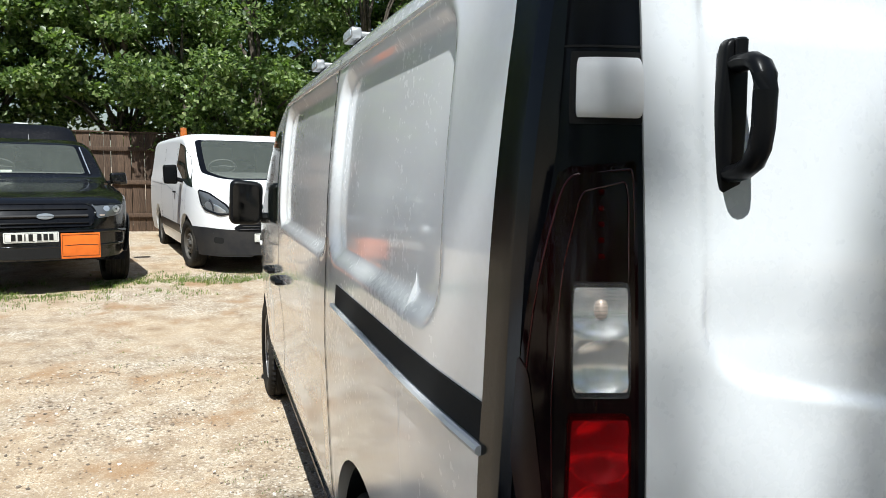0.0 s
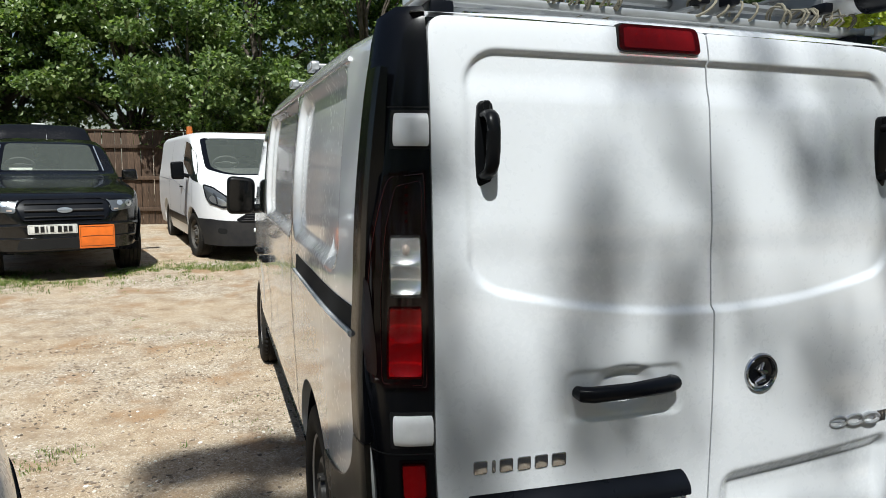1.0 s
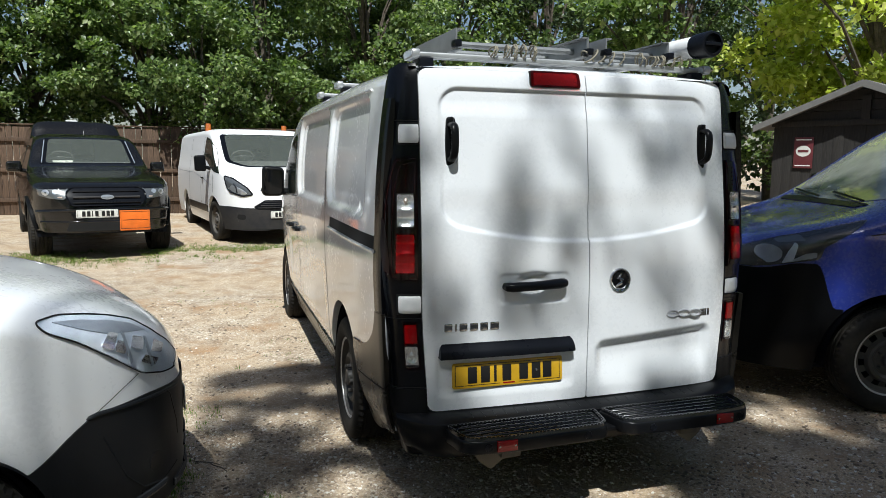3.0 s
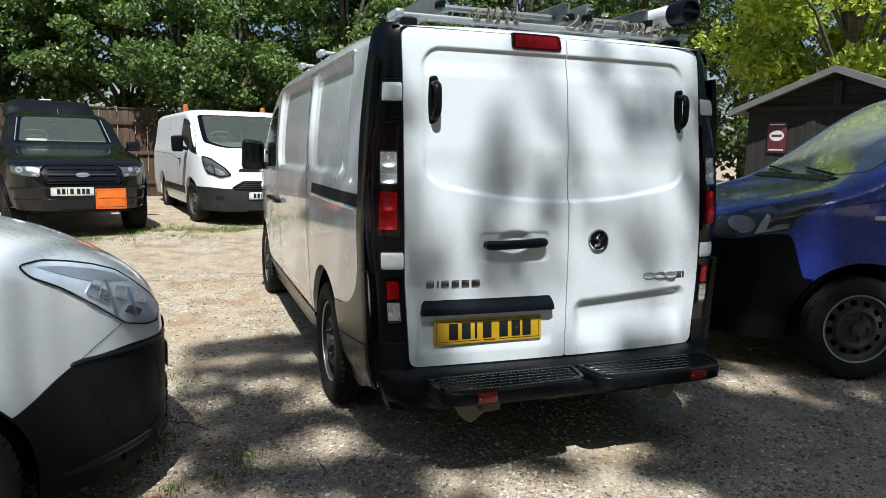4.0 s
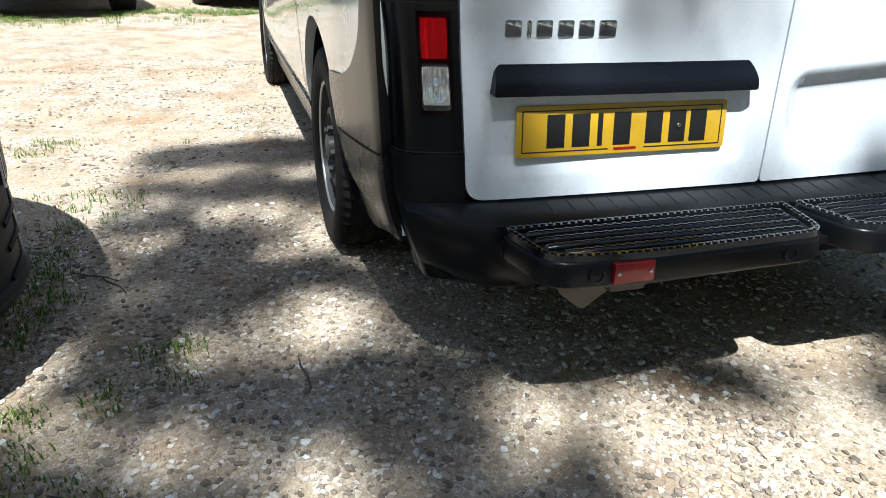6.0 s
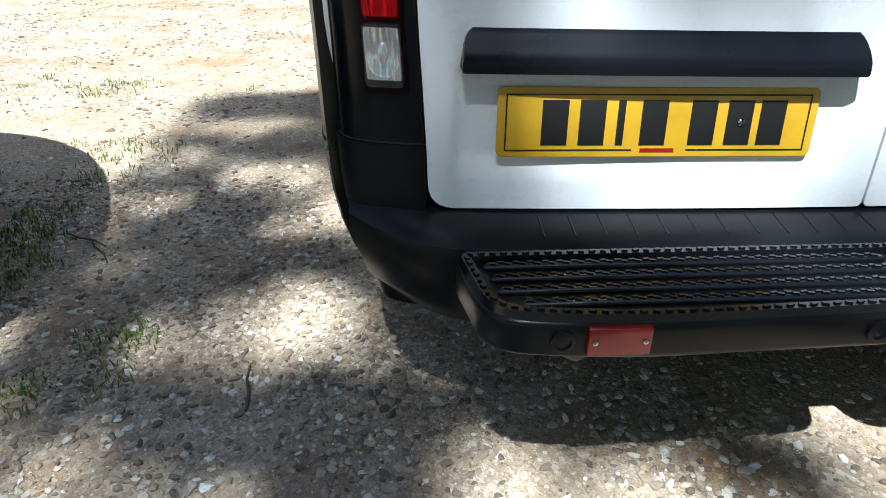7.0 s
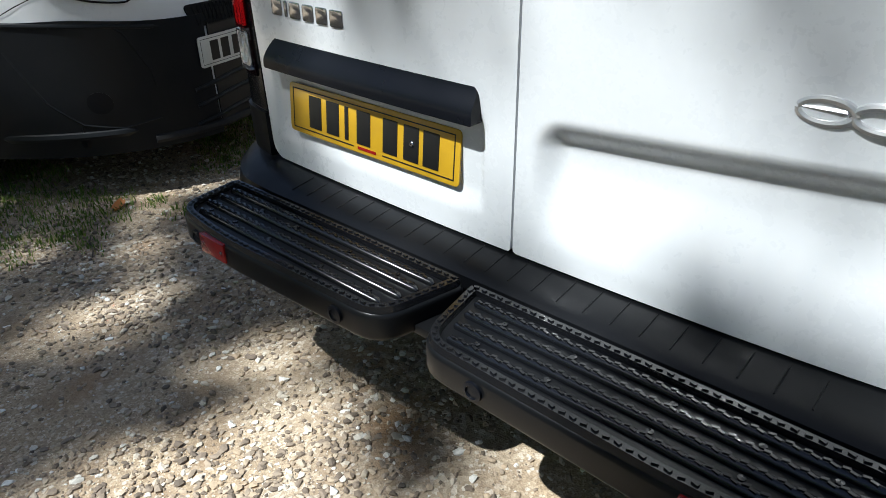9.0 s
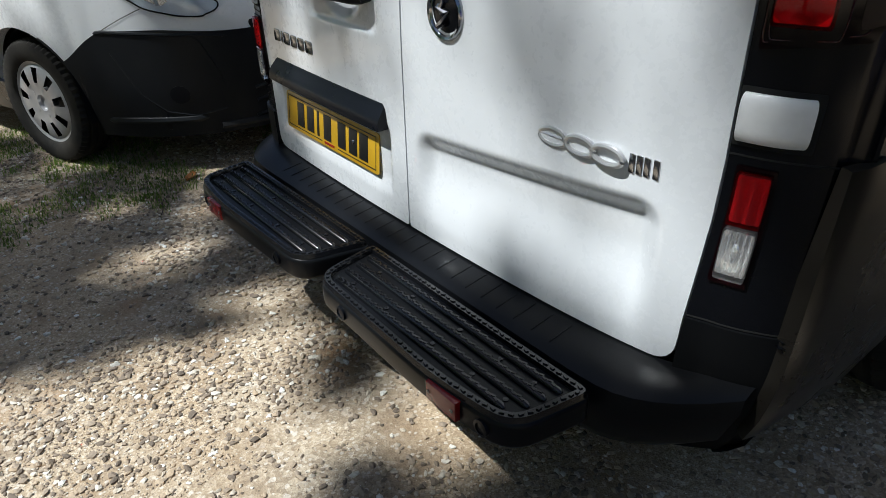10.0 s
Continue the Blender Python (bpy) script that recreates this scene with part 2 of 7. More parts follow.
def slab(outline, z0, z1, bevel=0.0, seg=2):
    """A flat outline (x, y) raised from z0 to z1 with rounded edges."""
    bm = bmesh.new()
    base = [bm.verts.new((x, y, z0)) for x, y in outline]
    f = bm.faces.new(base)
    r = bmesh.ops.extrude_face_region(bm, geom=[f])
    top = [g for g in r["geom"] if isinstance(g, bmesh.types.BMVert)]
    bmesh.ops.translate(bm, verts=top, vec=(0, 0, z1 - z0))
    bm.normal_update()
    if bevel:
        edges = [e for e in bm.edges if abs(e.verts[0].co.z - e.verts[1].co.z) < 1e-6]
        bmesh.ops.bevel(bm, geom=edges, offset=bevel, segments=seg, profile=0.5, affect="EDGES")
    bm.verts.index_update()
    lot = [v.co.copy() for v in bm.verts], [[v.index for v in f.verts] for f in bm.faces]
    bm.free()
    return lot


def smooth01(a, b, x):
    t = min(1.0, max(0.0, (x - a) / (b - a)))
    return t * t * (3 - 2 * t)


def curve_of(points):
    """A smooth curve through (u, value) points."""
    us = [p[0] for p in points]
    ws = [p[1] for p in points]
    n = len(us)
    slopes = []
    for i in range(n):
        if 0 < i < n - 1:
            a = (ws[i] - ws[i - 1]) / (us[i] - us[i - 1])
            b = (ws[i + 1] - ws[i]) / (us[i + 1] - us[i])
            slopes.append(0.0 if a * b <= 0 else 2 * a * b / (a + b))
        elif i == 0:
            slopes.append((ws[1] - ws[0]) / (us[1] - us[0]))
        else:
            slopes.append((ws[-1] - ws[-2]) / (us[-1] - us[-2]))

    def at(u):
        if u <= us[0]:
            return ws[0]
        if u >= us[-1]:
            return ws[-1]
        i = max(k for k in range(n - 1) if us[k] <= u)
        h = us[i + 1] - us[i]
        t = (u - us[i]) / h
        return (2 * t**3 - 3 * t**2 + 1) * ws[i] + (t**3 - 2 * t**2 + t) * h * slopes[i] + (-2 * t**3 + 3 * t**2) * ws[i + 1] + (t**3 - t**2) * h * slopes[i + 1]

    return at


# ---- vehicles: shells ----
def oval(u, v, a, b, n=20):
    return [(u + a * math.cos(q), v + b * math.sin(q)) for q in steps(0, math.tau, n)[:-1]]


def inside(poly, x, y):
    c = False
    for (x0, y0), (x1, y1) in zip(poly, poly[1:] + poly[:1]):
        if (y0 > y) != (y1 > y) and x < x0 + (y - y0) / (y1 - y0) * (x1 - x0):
            c = not c
    return c


def shrunk(poly, k, ky):
    cy = sum(p[1] for p in poly) / len(poly)
    return [(x * k, cy + (y - cy) * ky) for x, y in poly]


def fitted_screen(car, S, poly, k, ky, wheel_at, dash, seat_y, seat_z):
    """A glazed windscreen with its black printed border, and the cab behind it."""
    inner = shrunk(poly, k, ky)
    n = len(poly)
    vs = [S.over(x, y, 0.004) for x, y in poly] + [S.over(x, y, 0.004) for x, y in inner] + [S.over(x, y, -0.012) for x, y in inner]
    fs = []
    for i in range(n):
        j = (i + 1) % n
        fs += [(i, j, n + j, n + i), (n + i, n + j, 2 * n + j, 2 * n + i)]
    glass = part("windscreen", sheet(inner, lambda x, y, o=0.0: S.over(x, y, o), 0.002, 0.004, 18, 16), SCREEN, car, "windscreen showing a dark cab")
    part("screen_border", (vs, fs), GLOSS_BLACK, glass, "black printed border")
    part("dashboard", box(*dash, 0.04), SEAT, car, "dark grey dashboard")
    for s in (-1, 1):
        part("seat_back", box(s * 0.40 - 0.24, s * 0.40 + 0.24, seat_y, seat_y + 0.14, seat_z - 0.6, seat_z, 0.05), SEAT, car, "dark cloth seat back")
        part("headrest", box(s * 0.40 - 0.13, s * 0.40 + 0.13, seat_y + 0.01, seat_y + 0.11, seat_z + 0.03, seat_z + 0.20, 0.04), SEAT, car, "dark cloth headrest")
    w = Matrix.Translation(wheel_at) @ Matrix.Rotation(radians(65), 4, "X")
    sw = part("steering_wheel", moved(tube([(0.185 * math.cos(a), 0.185 * math.sin(a), 0) for a in steps(0, math.tau, 28)[:-1]], 0.016, 6, True), w), SEAT, car, "dark steering wheel")
    part("wheel_hub", moved(join(box(-0.16, 0.16, -0.02, 0.02, -0.012, 0.012, 0.005), box(-0.06, 0.06, -0.06, 0.05, -0.02, 0.02, 0.015)), w), SEAT, sw)


class Shell:
    """A vehicle's skin from its half width by height, plan taper, roof line and wheel arches; y runs forward from the rear."""

    def __init__(self, width, top, plan, radius, arches, sill, p=5.0, q=2.2, dent=None):
        self.width, self.top, self.plan, self.radius = width, top, plan, radius
        self.arches, self.sill, self.p, self.q, self.dent = arches, sill, p, q, dent

    def shoulder(self, y):
        return self.top(y) - self.radius(y)

    def half(self, y, z):
        x = self.width(z) * self.plan(y)
        return x - self.dent(y, z) if self.dent else x

    def low(self, y, base=None):
        z = (self.sill(y) if callable(self.sill) else self.sill) if base is None else base
        for yc, zc, r in self.arches:
            if abs(y - yc) < r:
                z = max(z, zc + math.sqrt(r * r - (y - yc) ** 2))
        return z

    def side(self, s):
        def fn(y, z, out=0.0):
            x = self.half(y, z)
            h = 0.01
            n = Vector((1, -(self.half(y + h, z) - self.half(y - h, z)) / (2 * h), -(self.half(y, z + h) - self.half(y, z - h)) / (2 * h))).normalized()
            return (s * (x + n.x * out), y + n.y * out, z + n.z * out)

        return fn

    def wing(self, s):
        """The side carried on over the rounded shoulder."""
        flat = self.side(s)

        def fn(y, z, out=0.0):
            zs = self.shoulder(y)
            if z <= zs:
                return flat(y, z, out)
            u = (1 - min(1.0, (z - zs) / self.radius(y)) ** self.q) ** (1 / self.p)
            return (s * (self.half(y, zs) * u + out * 0.7), y + out * 0.3, z + out * 0.6)

        return fn

    def over(self, x, y, out=0.0):
        """The upper skin at (x, y)."""
        zs = self.shoulder(y)
        xs = self.half(y, zs)
        u = min(0.9999, abs(x) / xs)
        z = zs + self.radius(y) * (1 - u**self.p) ** (1 / self.q)
        h = 0.02
        slope = (self.top(y + h) - self.top(y - h)) / (2 * h)
        n = Vector((0, -slope, 1)).normalized()
        return (x, y + n.y * out, z + n.z * out)

    def front(self, start, end):
        """The nose seen from ahead: for (x, z) the foremost y."""
        def fn(x, z, out=0.0):
            a, b = start, end
            if self.half(b, z) > abs(x) and self.top(b) > z:
                return (x, b + out, z)
            for _ in range(26):
                m = (a + b) / 2
                if self.half(m, z) > abs(x) and self.over(x, m)[2] > z:
                    a = m
                else:
                    b = m
            return (x, a + out, z)

        return fn

    def stations(self, y0, y1, step=0.08):
        ys = set(round(v, 4) for v in steps(y0, y1, max(2, round((y1 - y0) / step))))
        for yc, zc, r in self.arches:
            for k in range(25):
                y = yc - r * math.cos(math.pi * k / 24)
                if y0 < y < y1:
                    ys.add(round(y, 4))
        for k in range(12):
            ys.add(round(y1 - 0.35 * (k / 12) ** 2, 4))
        return sorted(y for y in ys if y0 <= y <= y1)

    def skin(self, y0, y1, nz=24, cap0=True, cap1=True, lip=0.05, warp=None, step=0.08, hole=None, extra=()):
        """The whole skin between two stations, closed at its ends."""
        vs, fs = [], []
        ys = sorted(set(self.stations(y0, y1, step)) | set(extra))
        for y in ys:
            zl, zs = self.low(y), self.shoulder(y)
            zl = min(zl, zs - 0.01)
            row = [(self.half(y, zl) - lip, y, zl + 0.0)]
            row += [(self.half(y, zl + (zs - zl) * i / nz), y, zl + (zs - zl) * i / nz) for i in range(nz + 1)]
            xs, r = self.half(y, zs), self.radius(y)
            for i in range(1, 15):
                a = i / 14 * math.pi / 2
                row.append((xs * math.cos(a) ** (2 / self.p), y, zs + r * math.sin(a) ** (2 / self.q)))
            row[-1] = (0.0, y, row[-1][2])
            vs += [(-x, yy, z) for x, yy, z in row] + row[-2::-1]
        n = len(vs) // len(ys)
        if warp:
            vs = [warp(v) for v in vs]
        for j in range(len(ys) - 1):
            for i in range(n - 1):
                f = (j * n + i, j * n + i + 1, (j + 1) * n + i + 1, (j + 1) * n + i)
                if not (hole and all(hole(*vs[k]) for k in f)):
                    fs.append(f)
        if cap0:
            fs.append(tuple(range(n)))
        if cap1:
            fs.append(tuple(range((len(ys) - 1) * n, len(ys) * n)))
        return vs, fs

    def band(self, s, y0, y1, lo, hi, off=0.006, nz=8, step=0.08, rim=0.02):
        """A strip of one side between the heights lo(y) and hi(y)."""
        ys = self.stations(y0, y1, step)
        fn = self.side(s)
        vs, fs = [], []
        for y in ys:
            a, b = lo(y), hi(y)
            b = max(b, a + 0.002)
            vs.append(fn(y, a, off - rim))
            vs += [fn(y, a + (b - a) * i / nz, off) for i in range(nz + 1)]
            vs.append(fn(y, b, off - rim))
        n = nz + 3
        for j in range(len(ys) - 1):
            for i in range(n - 1):
                fs.append((j * n + i, j * n + i + 1, (j + 1) * n + i + 1, (j + 1) * n + i))
        fs += [tuple(range(n)), tuple(range((len(ys) - 1) * n, len(ys) * n))]
        return vs, fs

    def seam(self, s, points, w=0.006, off=0.0015):
        """A thin dark joint along points (y, z) of one side."""
        fn = self.side(s)
        vs, fs = [], []
        n = len(points)
        for i, (y, z) in enumerate(points):
            a, b = points[max(i - 1, 0)], points[min(i + 1, n - 1)]
            d = Vector((b[0] - a[0], b[1] - a[1])).normalized()
            for k in (-1, 1):
                vs.append(fn(y - d.y * k * w / 2, z + d.x * k * w / 2, off))
        fs = [(2 * i, 2 * i + 1, 2 * i + 3, 2 * i + 2) for i in range(n - 1)]
        return vs, fs


def line(points, n=10):
    out = []
    for i in range(len(points) - 1):
        a, b = points[i], points[i + 1]
        out += [(a[0] + (b[0] - a[0]) * k / n, a[1] + (b[1] - a[1]) * k / n) for k in range(n)]
    return out + [points[-1]]


TYRES = {}
STEEL_RIM = plastic("grey_steel_rim", (0.055, 0.053, 0.051), 0.42, 90, 0.1, 0.18)


def wheel(parent, x, y, r, width, style, turn=0.0):
    """A wheel whose outer face looks to the side of x's sign."""
    s = 1 if x > 0 else -1
    rr = r * 0.66
    w = width / 2
    key = (r, width, style)
    ob = new("wheel")
    ob.parent = parent
    ob.matrix_basis = pose(x, y, r - 0.006, 0, 0, turn + (0 if s > 0 else 180))
    if key not in TYRES:
        prof = [(rr * 0.98, -w * 0.8), (rr * 1.02, -w), (r * 0.86, -w * 1.08), (r * 0.96, -w * 0.98), (r, -w * 0.78)]
        for k in range(4):
            c = -w * 0.6 + k * w * 0.4
            prof += [(r, c - w * 0.08), (r - 0.008, c - w * 0.06), (r - 0.008, c + w * 0.06), (r, c + w * 0.08)]
        prof += [(r, w * 0.78), (r * 0.96, w * 0.98), (r * 0.86, w * 1.08), (rr * 1.06, w), (rr * 1.0, w * 0.86)]
        tv, tf = lathe(prof, 112)
        tread = []
        for x_, y_, z_ in tv:
            q = math.hypot(y_, z_)
            notch = q > r * 0.955 and abs(x_) > w * 0.6 and round(math.atan2(z_, y_) / (math.tau / 112)) % 2
            k = (q - 0.009) / q if notch else 1.0
            tread.append((x_, y_ * k, z_ * k))
        tyre = (tread, tf)
        f = w * 0.80
        n = 120
        if style == "trim":
            holes, span_ = 9, 0.52
            prof2 = [(rr * 1.02, f - 0.01), (rr * 1.0, f + 0.004), (rr * 0.93, f - 0.002), (rr * 0.86, f + 0.008), (rr * 0.50, f + 0.018), (rr * 0.36, f + 0.010), (rr * 0.20, f + 0.012), (rr * 0.18, f - 0.004), (0.001, f - 0.002)]
            cut = lambda i, k: i == 3 and (k * holes / n) % 1.0 < span_ * 0.75
            mat, dark = ALLOY, DARK_PLASTIC
        else:
            holes, span_ = 12, 0.45
            prof2 = [(rr * 1.02, f - 0.005), (rr * 1.0, f + 0.006), (rr * 0.95, f + 0.003), (rr * 0.92, f - 0.03), (rr * 0.80, f - 0.038), (rr * 0.66, f - 0.03), (rr * 0.60, f - 0.004), (rr * 0.52, f + 0.002), (rr * 0.44, f - 0.02), (rr * 0.22, f - 0.018), (rr * 0.20, f + 0.012), (rr * 0.12, f + 0.016), (0.001, f + 0.016)]
            cut = lambda i, k: i == 4 and (k * holes / n) % 1.0 < span_
            mat, dark = (STEEL_RIM if style == "steel" else RIM_DARK), DARK_PLASTIC
        rim = lathe(prof2, n, cut)
        back = lathe([(rr, f - 0.07), (0.001, f - 0.075)], 40)
        nuts = []
        for k in range(5):
            a = k * math.tau / 5
            nuts.append(moved(lathe([(0.001, f + 0.012), (0.011, f + 0.012), (0.012, f - 0.02)], 6), Matrix.Translation((0, math.cos(a) * rr * 0.33, math.sin(a) * rr * 0.33))))
        t = part("tyre", tyre, RUBBER, ob, "dusty black rubber tyre")
        m = part("rim", rim, mat, ob, "silver plastic wheel trim" if style == "trim" else "steel wheel rim", 30)
        b = part("brake_disc", back, dark, ob)
        if style == "steel":
            nuts.append(lathe([(rr * 1.012, f + 0.004), (rr * 0.995, f + 0.009), (rr * 0.955, f + 0.006), (rr * 0.945, f - 0.004)], 60))
        TYRES[key] = [t, m, b] + [part("wheel_nut", lot, mat, ob) for lot in nuts[:5]] + [part("rim_flange", lot, ALLOY, ob, "worn bright rim edge") for lot in nuts[5:]]
    else:
        for o in TYRES[key]:
            c = o.copy()
            scene.collection.objects.link(c)
            c.parent = ob
    return ob


def plate(parent, m, back, rear=False, gap=0.0):
    """A number plate whose characters are plain bars."""
    ob = part("number_plate", slab(rounded([(-0.26, -0.0555), (0.26, -0.0555), (0.26, 0.0555), (-0.26, 0.0555)], 0.012), 0, 0.004, 0.001), back, parent, "yellow number plate" if back is YELLOW else "white number plate")
    ob.matrix_basis = m
    lots = []
    for k, x in enumerate((-0.168, -0.108, -0.062, -0.008, 0.072, 0.132, 0.186)):
        w = 0.012 if k == 2 else 0.042
        lots.append(box(x - w / 2, x + w / 2, -0.036, 0.036, 0.004, 0.0052, 0.0004))
    for lot in lots:
        part("character_bar", lot, INK, ob)
    rim = [slab([(-0.247, 0.043), (0.247, 0.043), (0.247, 0.0455), (-0.247, 0.0455)], 0.004, 0.0047), slab([(-0.247, -0.0455), (-0.04, -0.0455), (-0.04, -0.043), (-0.247, -0.043)], 0.004, 0.0047), slab([(0.05, -0.0455), (0.247, -0.0455), (0.247, -0.043), (0.05, -0.043)], 0.004, 0.0047), slab([(-0.247, -0.043), (-0.2445, -0.043), (-0.2445, 0.043), (-0.247, 0.043)], 0.004, 0.0047), slab([(0.2445, -0.043), (0.247, -0.043), (0.247, 0.043), (0.2445, 0.043)], 0.004, 0.0047)]
    for lot in rim:
        part("border_line", lot, INK, ob)
    part("maker_bar", box(-0.026, 0.03, -0.0475, -0.0415, 0.004, 0.005), INK if not rear else RED_REFLEX, ob)
    part("screw", moved(lathe([(0.006, -0.004), (0.006, 0.003), (0.004, 0.005), (0.001, 0.005)], 12), Matrix.Translation((0.135, 0.001, 0.004)) @ Matrix.Rotation(-math.pi / 2, 4, "Y")), CHROME, ob, "chrome screw head")
    return ob


FACE_BACK = Matrix(((1, 0, 0, 0), (0, 0, -1, 0), (0, 1, 0, 0), (0, 0, 0, 1)))
FACE_AHEAD = Matrix(((-1, 0, 0, 0), (0, 0, 1, 0), (0, 1, 0, 0), (0, 0, 0, 1)))


# ---- the panel van: white one and blue one ----
def sdf_box(y, z, y0, y1, z0, z1, r):
    """Signed distance to a rounded rectangle, negative within."""
    dy, dz = abs(y - (y0 + y1) / 2) - (y1 - y0) / 2 + r, abs(z - (z0 + z1) / 2) - (z1 - z0) / 2 + r
    return math.hypot(max(dy, 0), max(dz, 0)) + min(max(dy, dz), 0) - r


VAN_W = curve_of([(0.2, 0.83), (0.3, 0.865), (0.4, 0.903), (0.5, 0.921), (0.7, 0.932), (0.9, 0.942), (1.05, 0.947), (1.12, 0.946), (1.2, 0.942), (1.4, 0.936), (1.67, 0.914), (1.86, 0.885), (1.98, 0.86)])
VAN_TOP = curve_of([(0.05, 1.915), (0.2, 1.945), (1.2, 1.968), (2.6, 1.965), (2.95, 1.942), (3.2, 1.87), (4.14, 1.27), (4.40, 1.185), (4.65, 1.115), (4.83, 1.05), (4.94, 0.96), (4.985, 0.84), (5.0, 0.70)])
VAN_R = curve_of([(0.0, 0.13), (3.3, 0.14), (4.0, 0.13), (4.5, 0.11), (5.0, 0.2)])


def van_plan(y):
    if y < 0.6:
        return 1.0 - 0.030 * (1 - max(0.0, y) / 0.6) ** 2 - 0.034 * (1 - smooth01(0.02, 0.13, y))
    if y < 3.6:
        return 1.0
    u = (y - 3.6) / 1.43
    return (1 - u**3.4) ** (1 / 2.6)


def van_dent(y, z):
    d = 0.027 * (1 - smooth01(-0.022, 0.022, sdf_box(y, z, 0.38, 1.40, 1.272, 1.80, 0.09)))
    d += 0.027 * (1 - smooth01(-0.022, 0.022, sdf_box(y, z, 1.50, 2.82, 1.262, 1.80, 0.09)))
    d += 0.010 * (1 - smooth01(-0.16, 0.02, sdf_box(y, z, 1.50, 3.5, 0.50, 0.92, 0.12)))
    return d


def van_sill(y):
    return 0.24 + 0.11 * (1 - smooth01(0.08, 0.55, y))


VAN_SHELL = Shell(VAN_W, VAN_TOP, van_plan, VAN_R, [(0.985, 0.34, 0.415), (4.075, 0.34, 0.415)], van_sill, 6.0, 2.2, van_dent)


REAR = curve_of([(0.30, 0.0), (0.46, 0.0), (0.66, 0.002), (0.9, 0.004), (1.1, 0.012), (1.3, 0.028), (1.55, 0.056), (1.75, 0.08), (1.86, 0.098), (1.92, 0.12), (1.96, 0.19)])


def rear_at(x, z):
    """The doors' skin, bowed out a little along the middle."""
    return REAR(z) - 0.010 + 0.024 * (x / 0.76) ** 2 + (0.018 * (x / 0.76) ** 6 if x > 0 else 0.0)


def door_edge(s, z):
    """Where the doors end and the corner trim begins, on side s."""
    if s < 0:
        return 0.768 - 0.026 * (1 - smooth01(0.42, 0.92, z)) - 0.003 * smooth01(1.1, 1.9, z)
    return 0.788 - 0.027 * (1 - smooth01(0.42, 0.85, z)) - 0.012 * smooth01(1.0, 1.6, z)


def rear_corner(x, z):
    """The rear skin: bowed between the doors' edges, then round the corner to the side."""
    w = VAN_W(z) * 0.984 - 0.002
    u = max(0.0, (abs(x) - 0.72) / (w - 0.72))
    return rear_at(max(-0.8, min(x, 0.8)), z) + 0.10 * (1 - math.sqrt(max(0.0, 1 - min(u, 1.0) ** 2.4)))


def corner_fn(s):
    """(a, z): a runs 0..1 from the door's edge round the corner to the side."""
    def fn(a, z, out=0.0):
        w = VAN_W(z) * 0.984 - 0.002
        e = door_edge(s, z)
        x = e + (w - e) * math.sin(a * math.pi / 2)
        y = rear_corner(s * x, z)
        if s > 0:
            x += 0.026 * smooth01(0.40, 1.0, a)
        else:
            x -= 0.026 * smooth01(0.35, 1.0, a) * (1 - smooth01(0.75, 1.2, z))
        h = 0.004
        n = Vector((rear_corner(s * min(x + h, w), z) - rear_corner(s * (x - h), z), -(min(x + h, w) - x + h), 0)).normalized()
        if a > 0.97:
            n = Vector((1, -0.15, 0)).normalized()
        return (s * (x + n.x * out), y + n.y * out, z)

    return fn


def door_relief(x, z):
    """How far the rear doors' skin is pressed in."""
    lower = 1.175 + 0.075 * min(1.0, abs(x) / 0.62) ** 2
    d = sdf_box(x, z, -0.675, 0.665, lower, 1.825, 0.085)
    soft = 0.009 if z > 1.76 else 0.011
    deep = 0.014 * (1 - smooth01(-soft, soft, d))
    deep *= 0.35 + 0.65 * max(smooth01(1.70, 1.78, z), 1 - smooth01(1.30, 1.42, z))
    if x > 0.02:
        edge = 0.713 + 0.04 * (x - 0.05) / 0.65
        e = sdf_box(x, z, 0.052, 0.70, 0.47, edge, 0.05)
        deep += 0.028 * (1 - smooth01(-0.050, 0.010, e)) * smooth01(0.48, 0.66, z)
    if x < 0:
        e = sdf_box(x, z, -0.43, -0.085, 0.905, 1.04, 0.03)
        deep += 0.006 * (1 - smooth01(-0.012, 0.004, e))
        e = math.hypot((x + 0.258) / 0.105, (z - 0.985) / 0.068)
        deep += 0.020 * (1 - smooth01(0.45, 1.0, e))
        e = sdf_box(x, z, -0.70, -0.06, 0.50, 0.70, 0.03)
        deep += 0.008 * (1 - smooth01(-0.012, 0.008, e)) * smooth01(0.50, 0.56, z)
    return deep


